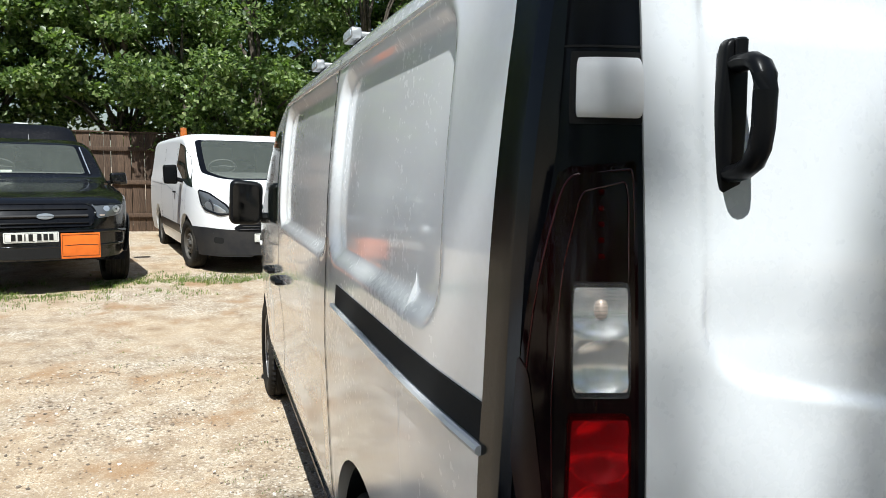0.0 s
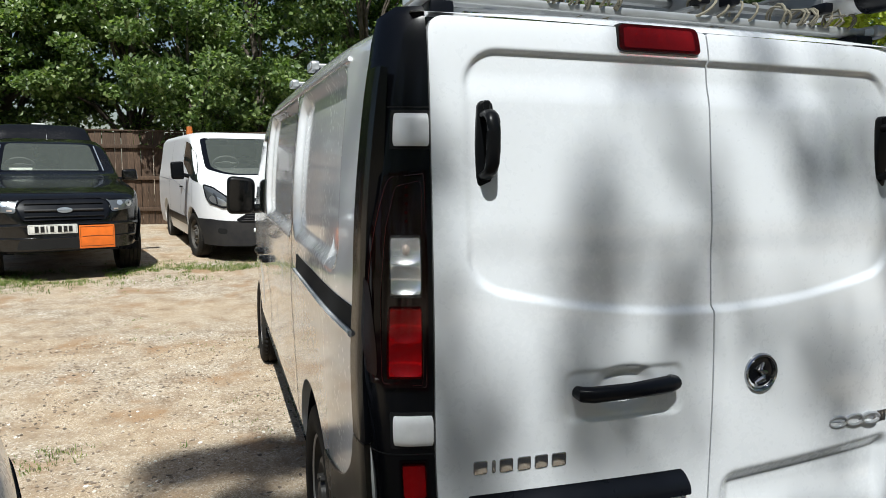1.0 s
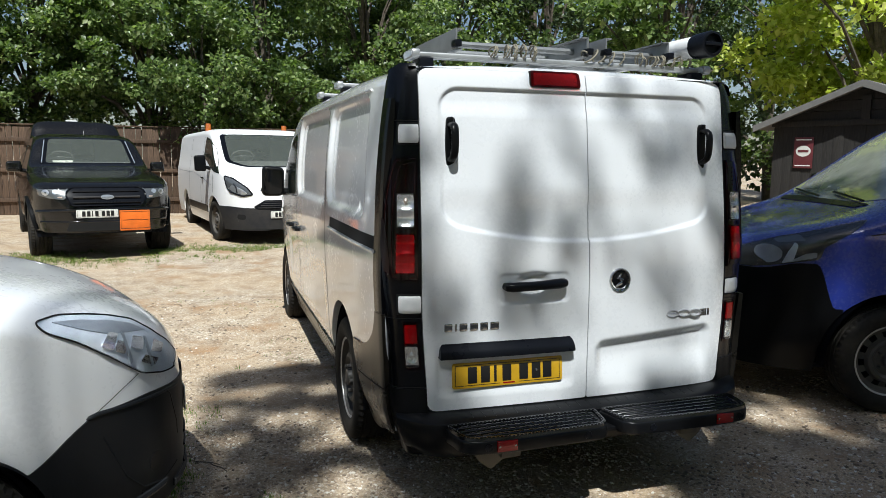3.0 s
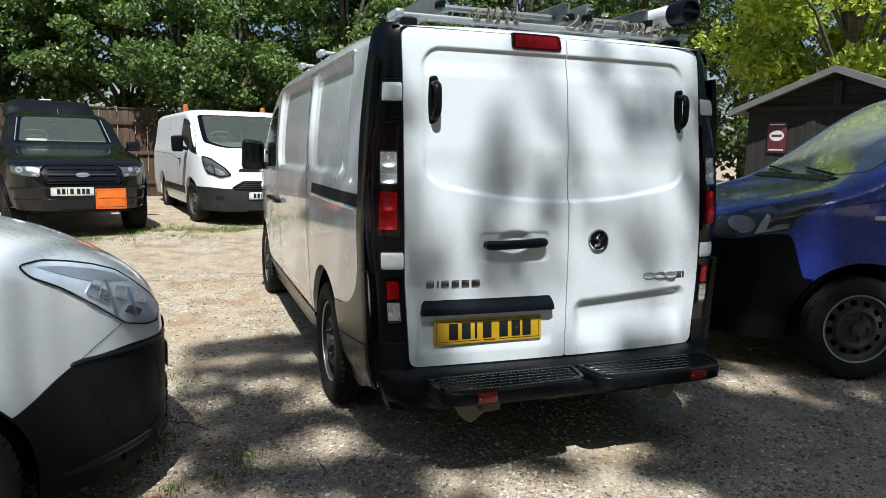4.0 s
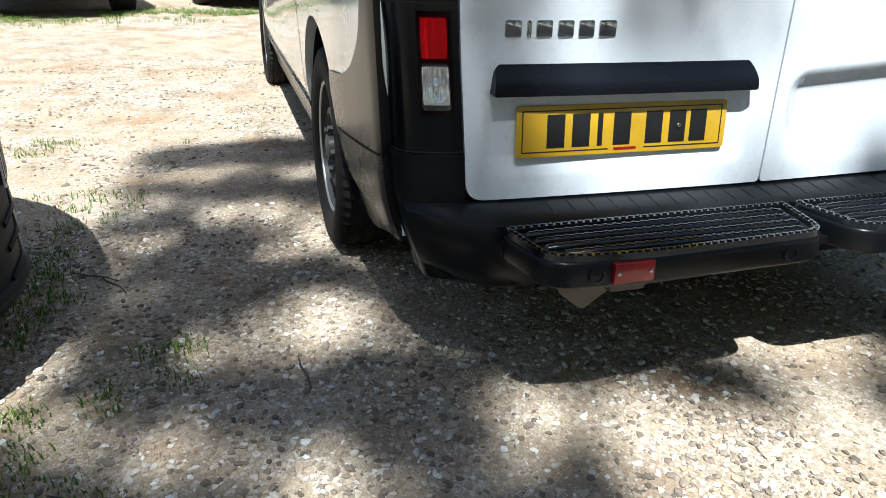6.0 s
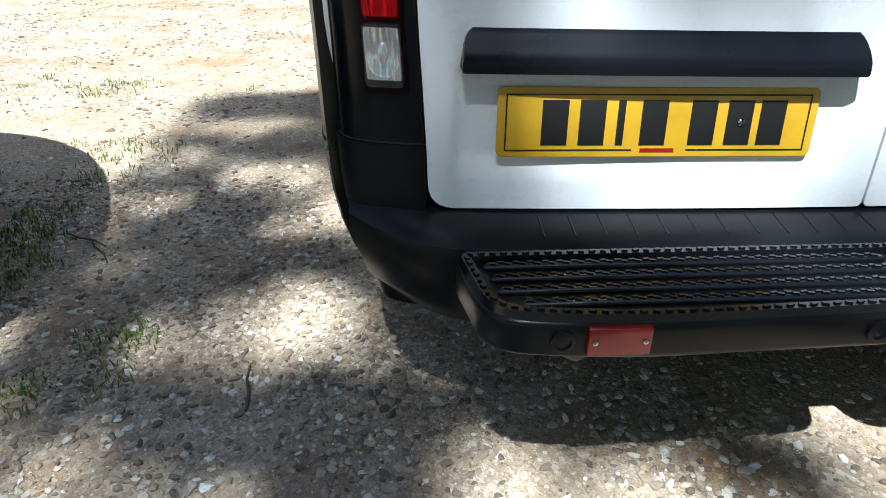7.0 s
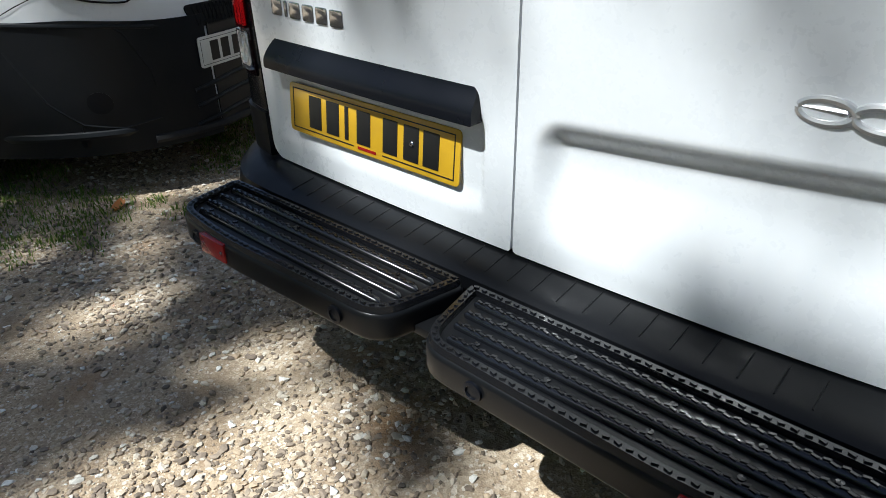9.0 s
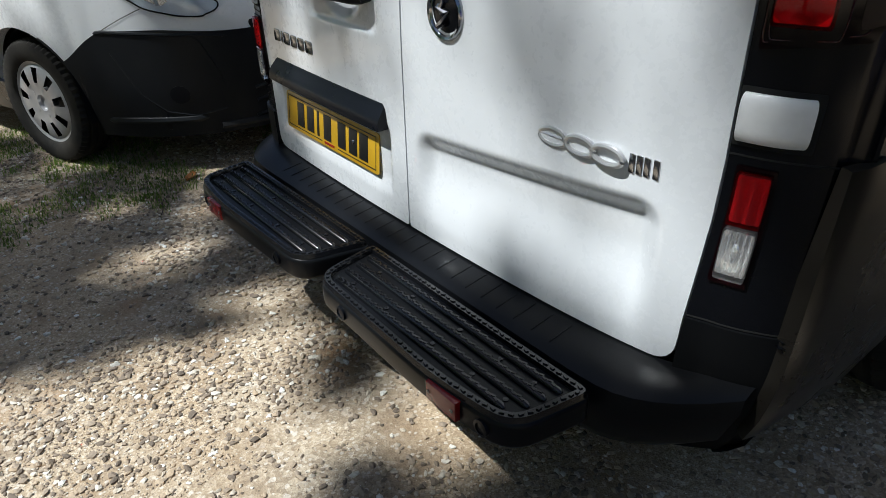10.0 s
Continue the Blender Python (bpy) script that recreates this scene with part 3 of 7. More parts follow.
def panel_van(m, name, body_paint, side_paint, label, rear=True, steer=0.0, style="steel"):
    van = thing(name, m, label, "van", "parked vehicles")
    S = VAN_SHELL
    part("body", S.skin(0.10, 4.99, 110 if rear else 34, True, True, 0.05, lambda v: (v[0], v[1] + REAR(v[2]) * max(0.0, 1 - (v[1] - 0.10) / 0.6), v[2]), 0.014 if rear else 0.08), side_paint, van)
    # dark underside and wheel wells
    under = [box(-0.70, 0.70, 0.30, 4.7, 0.22, 0.60, 0.02), box(-0.86, 0.86, 1.45, 3.6, 0.22, 0.40, 0.02), box(-0.78, 0.78, 0.12, 0.5, 0.33, 0.5, 0.02)]
    for yc, zc, r in S.arches:
        for s in (-1, 1):
            under.append(grid(lambda a, x: (s * x, yc - (r - 0.004) * math.cos(a), zc - 0.06 + (r + 0.05) * math.sin(a)), steps(0, math.pi, 20), [0.62, 0.90]))
    part("underbody", join(*under), DARK_PLASTIC, van)
    for s in (-1, 1):
        wheel(van, s * 0.812, 0.985, 0.335, 0.20, style)
        wheel(van, s * 0.812, 4.075, 0.335, 0.20, style, steer)
        # sill and quarter cladding
        part("sill_trim", S.band(s, 1.395, 3.665, lambda y: 0.235, lambda y: 0.40, 0.008, 6), CLADDING, van, "dusty black sill trim")
        quarter = curve_of([(0.05, 0.872), (0.180, 0.872), (0.205, 0.80), (0.27, 0.735), (0.34, 0.695), (0.46, 0.662), (0.66, 0.640)])
        part("corner_side_trim", S.band(s, 0.098 if s < 0 else 0.15, 0.182 if s < 0 else 0.24, lambda y: 0.874, lambda y: 1.775, 0.005 if s < 0 else 0.026, 16, 0.02), GLOSS_BLACK, van, "gloss black corner trim")
        part("rear_quarter_trim", S.band(s, 0.10, 0.655, lambda y: S.low(y, van_sill(y) - 0.008), lambda y: max(S.low(y, van_sill(y)) + 0.004, quarter(y)), 0.007 if s < 0 else 0.035, 10, 0.02), CLADDING, van, "dusty black plastic quarter panel")
        part("quarter_crease", tube([S.side(s)(y, 0.545 - 0.10 * (y - 0.10), 0.006 if s < 0 else 0.027) for y in steps(0.11, 0.56, 14)], 0.004, 6), GAP, van)
        part("front_bumper_side", S.band(s, 4.38, 4.985, lambda y: S.low(y, 0.22), lambda y: 0.64 + 0.275 * smooth01(4.42, 4.54, y) - 0.052 * smooth01(4.6, 4.85, y), 0.007, 14, 0.02), BLACK_PLASTIC, van)
        # joints of the doors
        part("door_joint", S.seam(s, line([(1.452, 0.42), (1.452, 1.1), (1.47, 1.60), (1.50, 1.86)], 12), 0.010), GAP, van)
        part("door_joint", S.seam(s, line([(2.86, 0.42), (2.86, 1.3), (2.90, 1.84)], 10), 0.008), GAP, van)
        part("door_joint", S.seam(s, line([(3.62, 0.62), (3.70, 0.9), (3.78, 1.21)], 8), 0.008), GAP, van)
        # roof gutter strip
        gut = tube([(s * (S.half(y, 1.835) + 0.001), y, 1.835) for y in steps(0.42, 2.86, 30)], 0.007, 6)
        part("roof_gutter", gut, side_paint, van)
        # sliding rail
        part("slide_rail", S.band(s, 0.175, 1.27, lambda y: 1.140, lambda y: 1.196, 0.003, 4, 0.1), GAP, van, "black sliding door rail")
        part("rail_lip", tube([S.side(s)(y, 1.132, 0.007) for y in steps(0.175, 1.29, 20)], 0.008, 8), side_paint, van)
        # handles
        for y0 in (2.66, 3.06):
            pts = [S.side(s)(y0 + d, 0.985 + 0.004 * math.sin(d * 20), o) for d, o in ((0, 0.0), (0.015, 0.025), (0.06, 0.034), (0.13, 0.034), (0.165, 0.022), (0.18, 0.0))]
            part("door_handle", tube(pts, [0.012, 0.016, 0.018, 0.018, 0.015, 0.012], 8), BLACK_PLASTIC, van, "black plastic door handle")
        # cab window, mirror
        win = rounded([(2.95, 1.245), (3.78, 1.22), (3.74, 1.30), (3.22, 1.68), (2.97, 1.72)], [0.05, 0.03, 0.05, 0.07, 0.05])
        part("cab_window", sheet(win, S.side(s), 0.004, 0.012, 10, 16), GLASS, van, "dark cab side window")
        mx = s * 1.06
        mir = slab(rounded([(-0.095, -0.13), (0.095, -0.13), (0.105, 0.12), (-0.085, 0.14)], 0.05), -0.05, 0.05, 0.03, 4)
        ob = part("door_mirror", moved(mir, Matrix.Translation((mx, 3.66, 1.32)) @ Matrix.Rotation(math.pi / 2, 4, "X")), BLACK_PLASTIC, van, "black door mirror")
        part("mirror_glass", moved(slab(rounded([(-0.075, -0.11), (0.075, -0.11), (0.08, 0.10), (-0.07, 0.115)], 0.035), 0, 0.004), Matrix.Translation((mx, 3.608, 1.32)) @ Matrix.Rotation(math.pi / 2, 4, "X")), plain("mirror_glass", (0.035, 0.037, 0.04), 0.05, 1.0) if "mirror_glass" not in bpy.data.materials else bpy.data.materials["mirror_glass"], ob)
        part("mirror_arm", tube([(s * 0.90, 3.68, 1.22), (s * 0.98, 3.67, 1.23), (s * 1.04, 3.66, 1.25)], [0.035, 0.03, 0.028], 8), BLACK_PLASTIC, ob)
        # headlamp: dark housing, bright bowls, clear cover
        lampo = rounded([(4.26, 1.185), (4.51, 1.02), (4.53, 0.945), (4.70, 0.905), (4.853, 0.868), (4.95, 0.862), (4.968, 0.91), (4.90, 0.975), (4.836, 1.008), (4.722, 1.055), (4.50, 1.12), (4.364, 1.158)], 0.02)
        G = S.wing(s)
        lamp = part("headlamp", sheet(lampo, G, 0.006, 0.02, 24, 30), plain("headlamp_dark", (0.03, 0.033, 0.038), 0.06, 0.0, 0.0, 1.5, 1.0) if "headlamp_dark" not in bpy.data.materials else bpy.data.materials["headlamp_dark"], van, "wraparound headlamp")
        bowl = [(4.777 + 0.062 * math.cos(a), 0.957 + 0.050 * math.sin(a)) for a in steps(0, math.tau, 28)[:-1]]
        part("reflector_bowl", sheet(bowl, lambda y, z, o=0.0: G(y, z, o + 0.012 * min(1.0, ((y - 4.777) / 0.062) ** 2 + ((z - 0.957) / 0.05) ** 2)), 0.007, 0.01, 16, 16), LAMP_GREY, lamp, "bright lamp reflector")
        part("chrome_fin", sheet(rounded([(4.66, 0.925), (4.715, 0.905), (4.69, 0.975), (4.655, 1.035), (4.64, 1.02)], 0.008), G, 0.010, 0.006, 6, 14), LAMP_PALE, lamp)
        part("indicator", sheet(rounded([(4.545, 0.955), (4.545, 0.985), (4.60, 0.975), (4.66, 0.935), (4.70, 0.910)], 0.006), G, 0.010, 0.006, 8, 8), LAMP_GREY, lamp, "pale indicator strip")
        part("lamp_brow", sheet(rounded([(4.60, 1.05), (4.73, 1.025), (4.74, 1.045), (4.62, 1.082)], 0.008), G, 0.009, 0.008, 8, 6), LAMP_MID, lamp)
        part("lamp_cover", sheet(lampo, G, 0.020, 0.012, 24, 30), HEAD_LENS, lamp, "clear lamp cover")
        part("side_repeater", sheet(rounded([(4.0, 1.025), (4.07, 1.025), (4.07, 1.05), (4.0, 1.05)], 0.01), S.side(s), 0.008, 0.01, 4, 4), WHITE_PLASTIC, van, "clear side repeater")
        part("wing_joint", S.seam(s, line([(4.27, 1.10), (4.05, 1.14), (3.85, 1.20)], 8), 0.006), GAP, van)
    # front: bumper face, grille, bonnet joint, windscreen with wipers
    F = S.front(4.3, 4.992)
    part("front_bumper", sheet(rounded([(-0.50, 0.24), (0.50, 0.24), (0.50, 0.72), (-0.50, 0.72)], 0.05), F, 0.012, 0.03, 30, 12), BLACK_PLASTIC, van, "black plastic front bumper")
    part("grille", sheet(rounded([(-0.44, 0.74), (0.44, 0.74), (0.40, 0.82), (-0.40, 0.82)], 0.03), F, 0.008, 0.02, 24, 6), GLOSS_BLACK, van)
    part("front_badge", moved(lathe([(0.055, 0), (0.055, 0.012), (0.04, 0.018), (0.001, 0.014)], 24), Matrix.Translation((0, 4.985, 0.80)) @ Matrix.Rotation(math.pi / 2, 4, "Z")), CHROME, van)
    ws = rounded([(-0.45, 4.13), (0.45, 4.13), (0.74, 4.02), (0.68, 3.6), (0.62, 3.22), (-0.62, 3.22), (-0.68, 3.6), (-0.74, 4.02)], [0.2, 0.2, 0.06, 0.2, 0.06, 0.06, 0.2, 0.06])
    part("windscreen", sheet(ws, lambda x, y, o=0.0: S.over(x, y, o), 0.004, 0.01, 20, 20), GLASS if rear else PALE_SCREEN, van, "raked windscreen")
    part("scuttle", sheet(rounded([(-0.62, 4.135), (0.62, 4.135), (0.55, 4.20), (-0.55, 4.20)], 0.02), lambda x, y, o=0.0: S.over(x, y, o), 0.006, 0.01, 20, 4), DARK_PLASTIC, van)
    for x0 in (-0.55, 0.05):
        part("wiper", tube([S.over(x0 + 0.52 * k / 8, 4.13 - 0.07 * k / 8, 0.02) for k in range(9)], 0.008, 6), DARK_PLASTIC, van, "black wiper")
    plate(van, Matrix.Translation((0, 5.005, 0.50)) @ FACE_AHEAD, PLATE_WHITE)
    wall = grid(lambda x, z: (x, 0.045 + rear_at(x, z), z), steps(-0.80, 0.80, 8), steps(0.40, 1.90, 12))
    part("rear_wall", wall, plain("door_seal", (0.04, 0.042, 0.045), 0.7) if "door_seal" not in bpy.data.materials else bpy.data.materials["door_seal"], van)
    van_rear(van, body_paint, rear)
    return van


def van_rear(van, body_paint, detail):
    S = VAN_SHELL
    # rear doors
    doors = []
    for a, b in ((-0.765, 0.0075), (0.0125, 0.765)):
        s = -1 if a < 0 else 1

        def skin(x, z, out=0.0):
            return (x, rear_corner(x, z) + door_relief(x, z) - out, z)

        bot = 0.455
        rim = [(s * (door_edge(s, z) - 0.003), z) for z in (bot, 0.55, 0.65, 0.75, 0.85, 0.95, 1.1, 1.3, 1.5, 1.7, 1.905)]
        oc = [(b, bot), (b, 1.905)] + rim[::-1] if a < 0 else [(a, 1.905), (a, bot)] + rim
        radii = [0.01, 0.01, 0.05] + [0.004] * 9 + [0.045] if a < 0 else [0.01, 0.01, 0.045] + [0.004] * 9 + [0.05]
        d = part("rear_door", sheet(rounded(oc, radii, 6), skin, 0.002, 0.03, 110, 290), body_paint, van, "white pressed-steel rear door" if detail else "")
        doors.append(d)
    part("roof_edge", grid(lambda x, t: (x, 0.118 + 0.08 * t * t, 1.91 + (VAN_TOP(0.19) - 1.917 - 0.03 * (abs(x) / 0.8) ** 3) * math.sin(t * math.pi / 2)), steps(-0.80, 0.80, 24), steps(0, 1, 6)), body_paint, van)
    for s in (-1, 1):
        C = corner_fn(s)
        # corner trim runs the whole height beside the doors
        trim = part("corner_trim", sheet([(0.0, 0.552), (1.0, 0.552), (1.0, 1.84), (0.85, 1.90), (0.45, 1.925), (0.0, 1.925)], C, 0.004, 0.03, 20, 60), GLOSS_BLACK, van, "gloss black corner trim")
        part("bumper_corner", sheet([(0.0, 0.27), (1.0, 0.27), (1.0, 0.562), (0.0, 0.562)], C, 0.011 if s < 0 else 0.009, 0.03, 20, 14), BLACK_PLASTIC, van, "black plastic bumper corner")
        # filler between the corner and the quarter panel
        fill = lambda t, z: tuple(Vector(C(1.0, z, 0.003)).lerp(Vector(S.side(s)(0.125, z, 0.004 if s < 0 else 0.03)), t))
        part("corner_filler", grid(fill, steps(0, 1, 3), steps(0.30, 0.872, 14)), BLACK_PLASTIC, van)
        for z0, z1 in ((1.594, 1.670), (0.888, 0.960)):
            wrap = 0.40 if s < 0 else (0.62 if z0 > 1.2 else 0.48)
            clip = part("white_clip", sheet(rounded([(0.015, z0), (wrap, z0), (wrap, z1), (0.015, z1)], 0.018, 5), lambda a, z, o=0.0, z0=z0, z1=z1, wrap=wrap: C(a, z, o - 0.007 * max(0.0, abs((z - (z0 + z1) / 2) / (z1 - z0) * 2) ** 4) - 0.006 * (a / wrap) ** 6), 0.019, 0.02, 14, 18), WHITE_PLASTIC, van, "white plastic corner clip")
            part("clip_seat", sheet(rounded([(0.0, z0 - 0.008), (wrap + 0.04, z0 - 0.008), (wrap + 0.04, z1 + 0.008), (0.0, z1 + 0.008)], 0.012, 4), C, 0.0062, 0.004, 12, 6), GAP, clip, "black recess round the clip")
        for z in (1.685, 0.865, 0.566):
            part("trim_joint", sheet([(0.0, z - 0.0015), (1.0, z - 0.0015), (1.0, z + 0.0015), (0.0, z + 0.0015)], C, 0.0048, 0.004, 16, 2), GAP, van)
        if not detail:
            continue
        lamp = part("tail_lamp", sheet(rounded([(0.05, 1.02), (0.66, 1.04), (0.78, 1.16), (0.68, 1.37), (0.48, 1.53), (0.05, 1.54)], [0.02, 0.04, 0.1, 0.2, 0.06, 0.02]), C, 0.012, 0.02, 20, 24), DARK_LENS, van, "dark red tail lamp")
        part("inner_housing", sheet(rounded([(0.07, 1.03), (0.50, 1.03), (0.50, 1.525), (0.07, 1.525)], 0.02), C, 0.0135, 0.01, 8, 12), plain("lamp_inner", (0.004, 0.0008, 0.001), 0.12, 0.0, 0.0, 1.4, 0.0) if "lamp_inner" not in bpy.data.materials else bpy.data.materials["lamp_inner"], lamp)
        dish = lambda z1, z2, h: (lambda a, z, o=0.0: C(a, z, o + 0.010 * min(1.0, ((a - 0.26) / 0.17) ** 2 + min(abs(z - z1), abs(z - z2)) ** 2 / h**2)))
        part("brake_bowl", sheet(rounded([(0.12, 1.06), (0.42, 1.06), (0.41, 1.217), (0.12, 1.217)], 0.016), dish(1.098, 1.180, 0.042), 0.0142, 0.005, 16, 36), REFLECTOR, lamp, "twin silver reflector")
        part("bulb", sheet(oval(0.255, 1.354, 0.036, 0.013), lambda a, z, o=0.0: C(a, z, o - 0.006 * (((a - 0.255) / 0.036) ** 2 + ((z - 1.354) / 0.013) ** 2)), 0.0225, 0.002, 10, 10), BULB, lamp, "tinted bulb behind the clear lens")
        part("chrome_bowl", sheet(rounded([(0.12, 1.252), (0.40, 1.252), (0.40, 1.382), (0.12, 1.382)], 0.02), dish(1.284, 1.352, 0.035), 0.0142, 0.005, 16, 32), REFLECTOR, lamp, "twin silver reflector")
        part("side_marker", sheet(rounded([(0.56, 1.055), (0.70, 1.065), (0.78, 1.16), (0.74, 1.29), (0.66, 1.27), (0.56, 1.12)], 0.02), C, 0.0145, 0.006, 10, 20), LAMP_BROWN, lamp, "smoked brown side strip")
        part("inner_rim", tube([C(a, z, 0.0150) for a, z in rounded([(0.10, 1.035), (0.50, 1.04), (0.52, 1.24), (0.46, 1.40), (0.36, 1.50), (0.10, 1.515)], 0.03)], 0.0010, 5, True), WINE, lamp)
        clear = sheet(rounded([(0.11, 1.245), (0.41, 1.245), (0.41, 1.388), (0.11, 1.388)], 0.022), C, 0.025, 0.014, 10, 10)
        part("reversing_lens", clear, CLEAR_LENS, lamp, "clear reversing lens")
        ribs = [tube([C(0.13 + 0.27 * k / 8, z, 0.0252) for k in range(9)], 0.0009, 5) for z in steps(1.34, 1.38, 9)]
        part("lens_ribs", join(*ribs), CLEAR_LENS, lamp)
        part("brake_lens", sheet(rounded([(0.11, 1.055), (0.44, 1.055), (0.43, 1.222), (0.11, 1.222)], 0.018), C, 0.026, 0.012, 10, 12), RED_BRIGHT, lamp, "bright red brake lens")
        part("led_dots", join(*[moved(lathe([(0.0035, -0.002), (0.0035, 0.002), (0.001, 0.003)], 8), Matrix.Translation(C(0.25, z, 0.0145)) @ Matrix.Rotation(-math.pi / 2, 4, "Z")) for z in (1.42, 1.44, 1.46, 1.48, 1.50)]), RED_LENS, lamp)
        part("outer_rim", tube([C(a, z, 0.013) for a, z in rounded([(0.07, 1.03), (0.62, 1.05), (0.73, 1.16), (0.63, 1.37), (0.45, 1.52), (0.07, 1.53)], [0.02, 0.04, 0.1, 0.2, 0.06, 0.02])], 0.0014, 6, True), WINE, lamp)
        low = part("fog_lamp", sheet(rounded([(0.065, 0.645), (0.350, 0.645), (0.350, 0.85), (0.065, 0.85)], 0.014), C, 0.008, 0.01, 8, 10), DARK_LENS, van, "small lower rear lamp")
        part("fog_lens", sheet(rounded([(0.09, 0.755), (0.325, 0.755), (0.325, 0.842), (0.09, 0.842)], 0.012), C, 0.016, 0.01, 8, 8), RED_BRIGHT, low, "red fog lens")
        part("fog_reflector", sheet(rounded([(0.10, 0.76), (0.315, 0.76), (0.315, 0.838), (0.10, 0.838)], 0.012), lambda a, z, o=0.0: C(a, z, o + 0.003 * abs(math.sin((a - 0.10) * 35))), 0.0095, 0.004, 30, 6), REFLECTOR, low)
        part("bulb", sheet(oval(0.207, 0.705, 0.034, 0.018), lambda a, z, o=0.0: C(a, z, o - 0.005 * (((a - 0.207) / 0.034) ** 2 + ((z - 0.705) / 0.018) ** 2)), 0.0158, 0.002, 10, 10), REFLECTOR, low)
        part("fog_bowl", sheet(rounded([(0.10, 0.668), (0.315, 0.668), (0.315, 0.745), (0.10, 0.745)], 0.012), lambda a, z, o=0.0: C(a, z, o + 0.006 * min(1.0, ((a - 0.207) / 0.107) ** 2 + ((z - 0.71) / 0.037) ** 2) + 0.0008 * math.sin(a * 150)), 0.0095, 0.005, 36, 16), REFLECTOR, low)
        part("clear_lens", sheet(rounded([(0.09, 0.658), (0.325, 0.658), (0.325, 0.75), (0.09, 0.75)], 0.018), C, 0.018, 0.012, 8, 8), CLEAR_LENS, low, "clear lower lens")
    # bumper: sill under the doors and skirt
    prof = [(0.02, 0.452), (-0.02, 0.448), (-0.075, 0.44), (-0.098, 0.428), (-0.105, 0.40), (-0.10, 0.33), (-0.06, 0.27), (0.02, 0.25), (0.3, 0.25)]

    def bump(x, i, out=0.0):
        y, z = prof[int(i)]
        q = abs(x)
        bend = 0.15 * max(0.0, (q - 0.68) / 0.21) ** 2.2
        rise = 0.014 * max(0.0, (q - 0.62) / 0.27)
        tuck = (1.0, 1.0, 1.0, 1.0, 1.0, 0.965, 0.92, 0.90, 0.90)[int(i)]
        return (x * tuck, y + bend * (1 if i < 8 else 0), z + (rise if 0 < i < 5 else 0))

    part("rear_bumper", grid(bump, steps(-0.872, 0.892, 54), range(len(prof))), SILL_PLASTIC, van, "black plastic rear bumper with step sill")
    ribs = [tube([(x, -0.014, 0.4490), (x, -0.076, 0.4402)], 0.0014, 5) for x in steps(-0.56, 0.56, 22)]
    for lot in ribs:
        part("sill_rib", lot, SILL_PLASTIC, van)
    if not detail:
        return
    # high brake lamp
    ob = part("high_brake_lamp", sheet(rounded([(-0.262, 1.845), (-0.024, 1.845), (-0.028, 1.912), (-0.258, 1.912)], 0.014), lambda x, z, o=0.0: (x, rear_at(x, z) - o, z), 0.016, 0.03, 14, 8), RED_LENS, van, "red high-level brake lamp")
    part("lamp_reflector", sheet(rounded([(-0.25, 1.852), (-0.036, 1.852), (-0.04, 1.905), (-0.246, 1.905)], 0.01), lambda x, z, o=0.0: (x, rear_at(x, z) - o + 0.0006 * math.sin(x * 160), z), 0.010, 0.004, 60, 6), REFLECTOR, ob)
    part("lamp_surround", sheet(rounded([(-0.266, 1.842), (-0.020, 1.842), (-0.023, 1.9155), (-0.263, 1.9155)], 0.018), lambda x, z, o=0.0: (x, rear_at(x, z) - o, z), 0.007, 0.02, 14, 8), GAP, ob)
    # hinges
    for x, q in ((-0.632, -1), (0.632, 1)):
        y = rear_at(x, 1.6)
        base = slab(rounded([(-0.021, -0.105), (0.021, -0.105), (0.023, 0.0), (0.019, 0.107), (-0.019, 0.107), (-0.023, 0.0)], 0.02), 0, 0.020, 0.006, 3)
        h = part("hinge", moved(base, Matrix.Translation((x, y + 0.012, 1.597)) @ Matrix.Rotation(math.pi / 2, 4, "X")), BLACK_PLASTIC, doors[0 if q < 0 else 1], "black door hinge")
        loop = [(x, y + 0.004, 1.668), (x, y - 0.02, 1.671), (x, y - 0.036, 1.670), (x, y - 0.049, 1.663), (x, y - 0.057, 1.65), (x, y - 0.060, 1.63), (x, y - 0.060, 1.585), (x, y - 0.056, 1.558), (x, y - 0.046, 1.540), (x, y - 0.030, 1.530), (x, y - 0.012, 1.526), (x, y + 0.006, 1.525)]
        hv, hf = tube(loop, 0.0120, 12)
        part("hinge_arm", ([(x + (v[0] - x) * 1.45, v[1], v[2]) for v in hv], hf), BLACK_PLASTIC, h)
        part("hinge_pin", moved(lathe([(0.001, -0.01), (0.009, -0.01), (0.009, 0.012), (0.006, 0.015), (0.001, 0.015)], 12), Matrix.Translation((x, y - 0.012, 1.688)) @ Matrix.Rotation(-math.pi / 2, 4, "Y")), BLACK_PLASTIC, h)
    # door handle
    y = rear_at(-0.26, 0.99)
    pts = [(-0.395, y + 0.005, 0.985), (-0.392, y - 0.018, 0.985), (-0.37, y - 0.028, 0.985), (-0.258, y - 0.034, 0.988), (-0.15, y - 0.028, 0.992), (-0.125, y - 0.018, 0.992), (-0.121, y + 0.005, 0.992)]
    hv, hf = tube(pts, [0.016, 0.02, 0.021, 0.020, 0.023, 0.021, 0.016], 12)
    part("door_handle", (hv, hf), DARK_PLASTIC, doors[0], "black pull handle")
    # plate bar and plate
    bar = rounded([(-0.695, 0.685), (-0.065, 0.685), (-0.072, 0.752), (-0.688, 0.752)], [0.006, 0.006, 0.03, 0.03], 5)
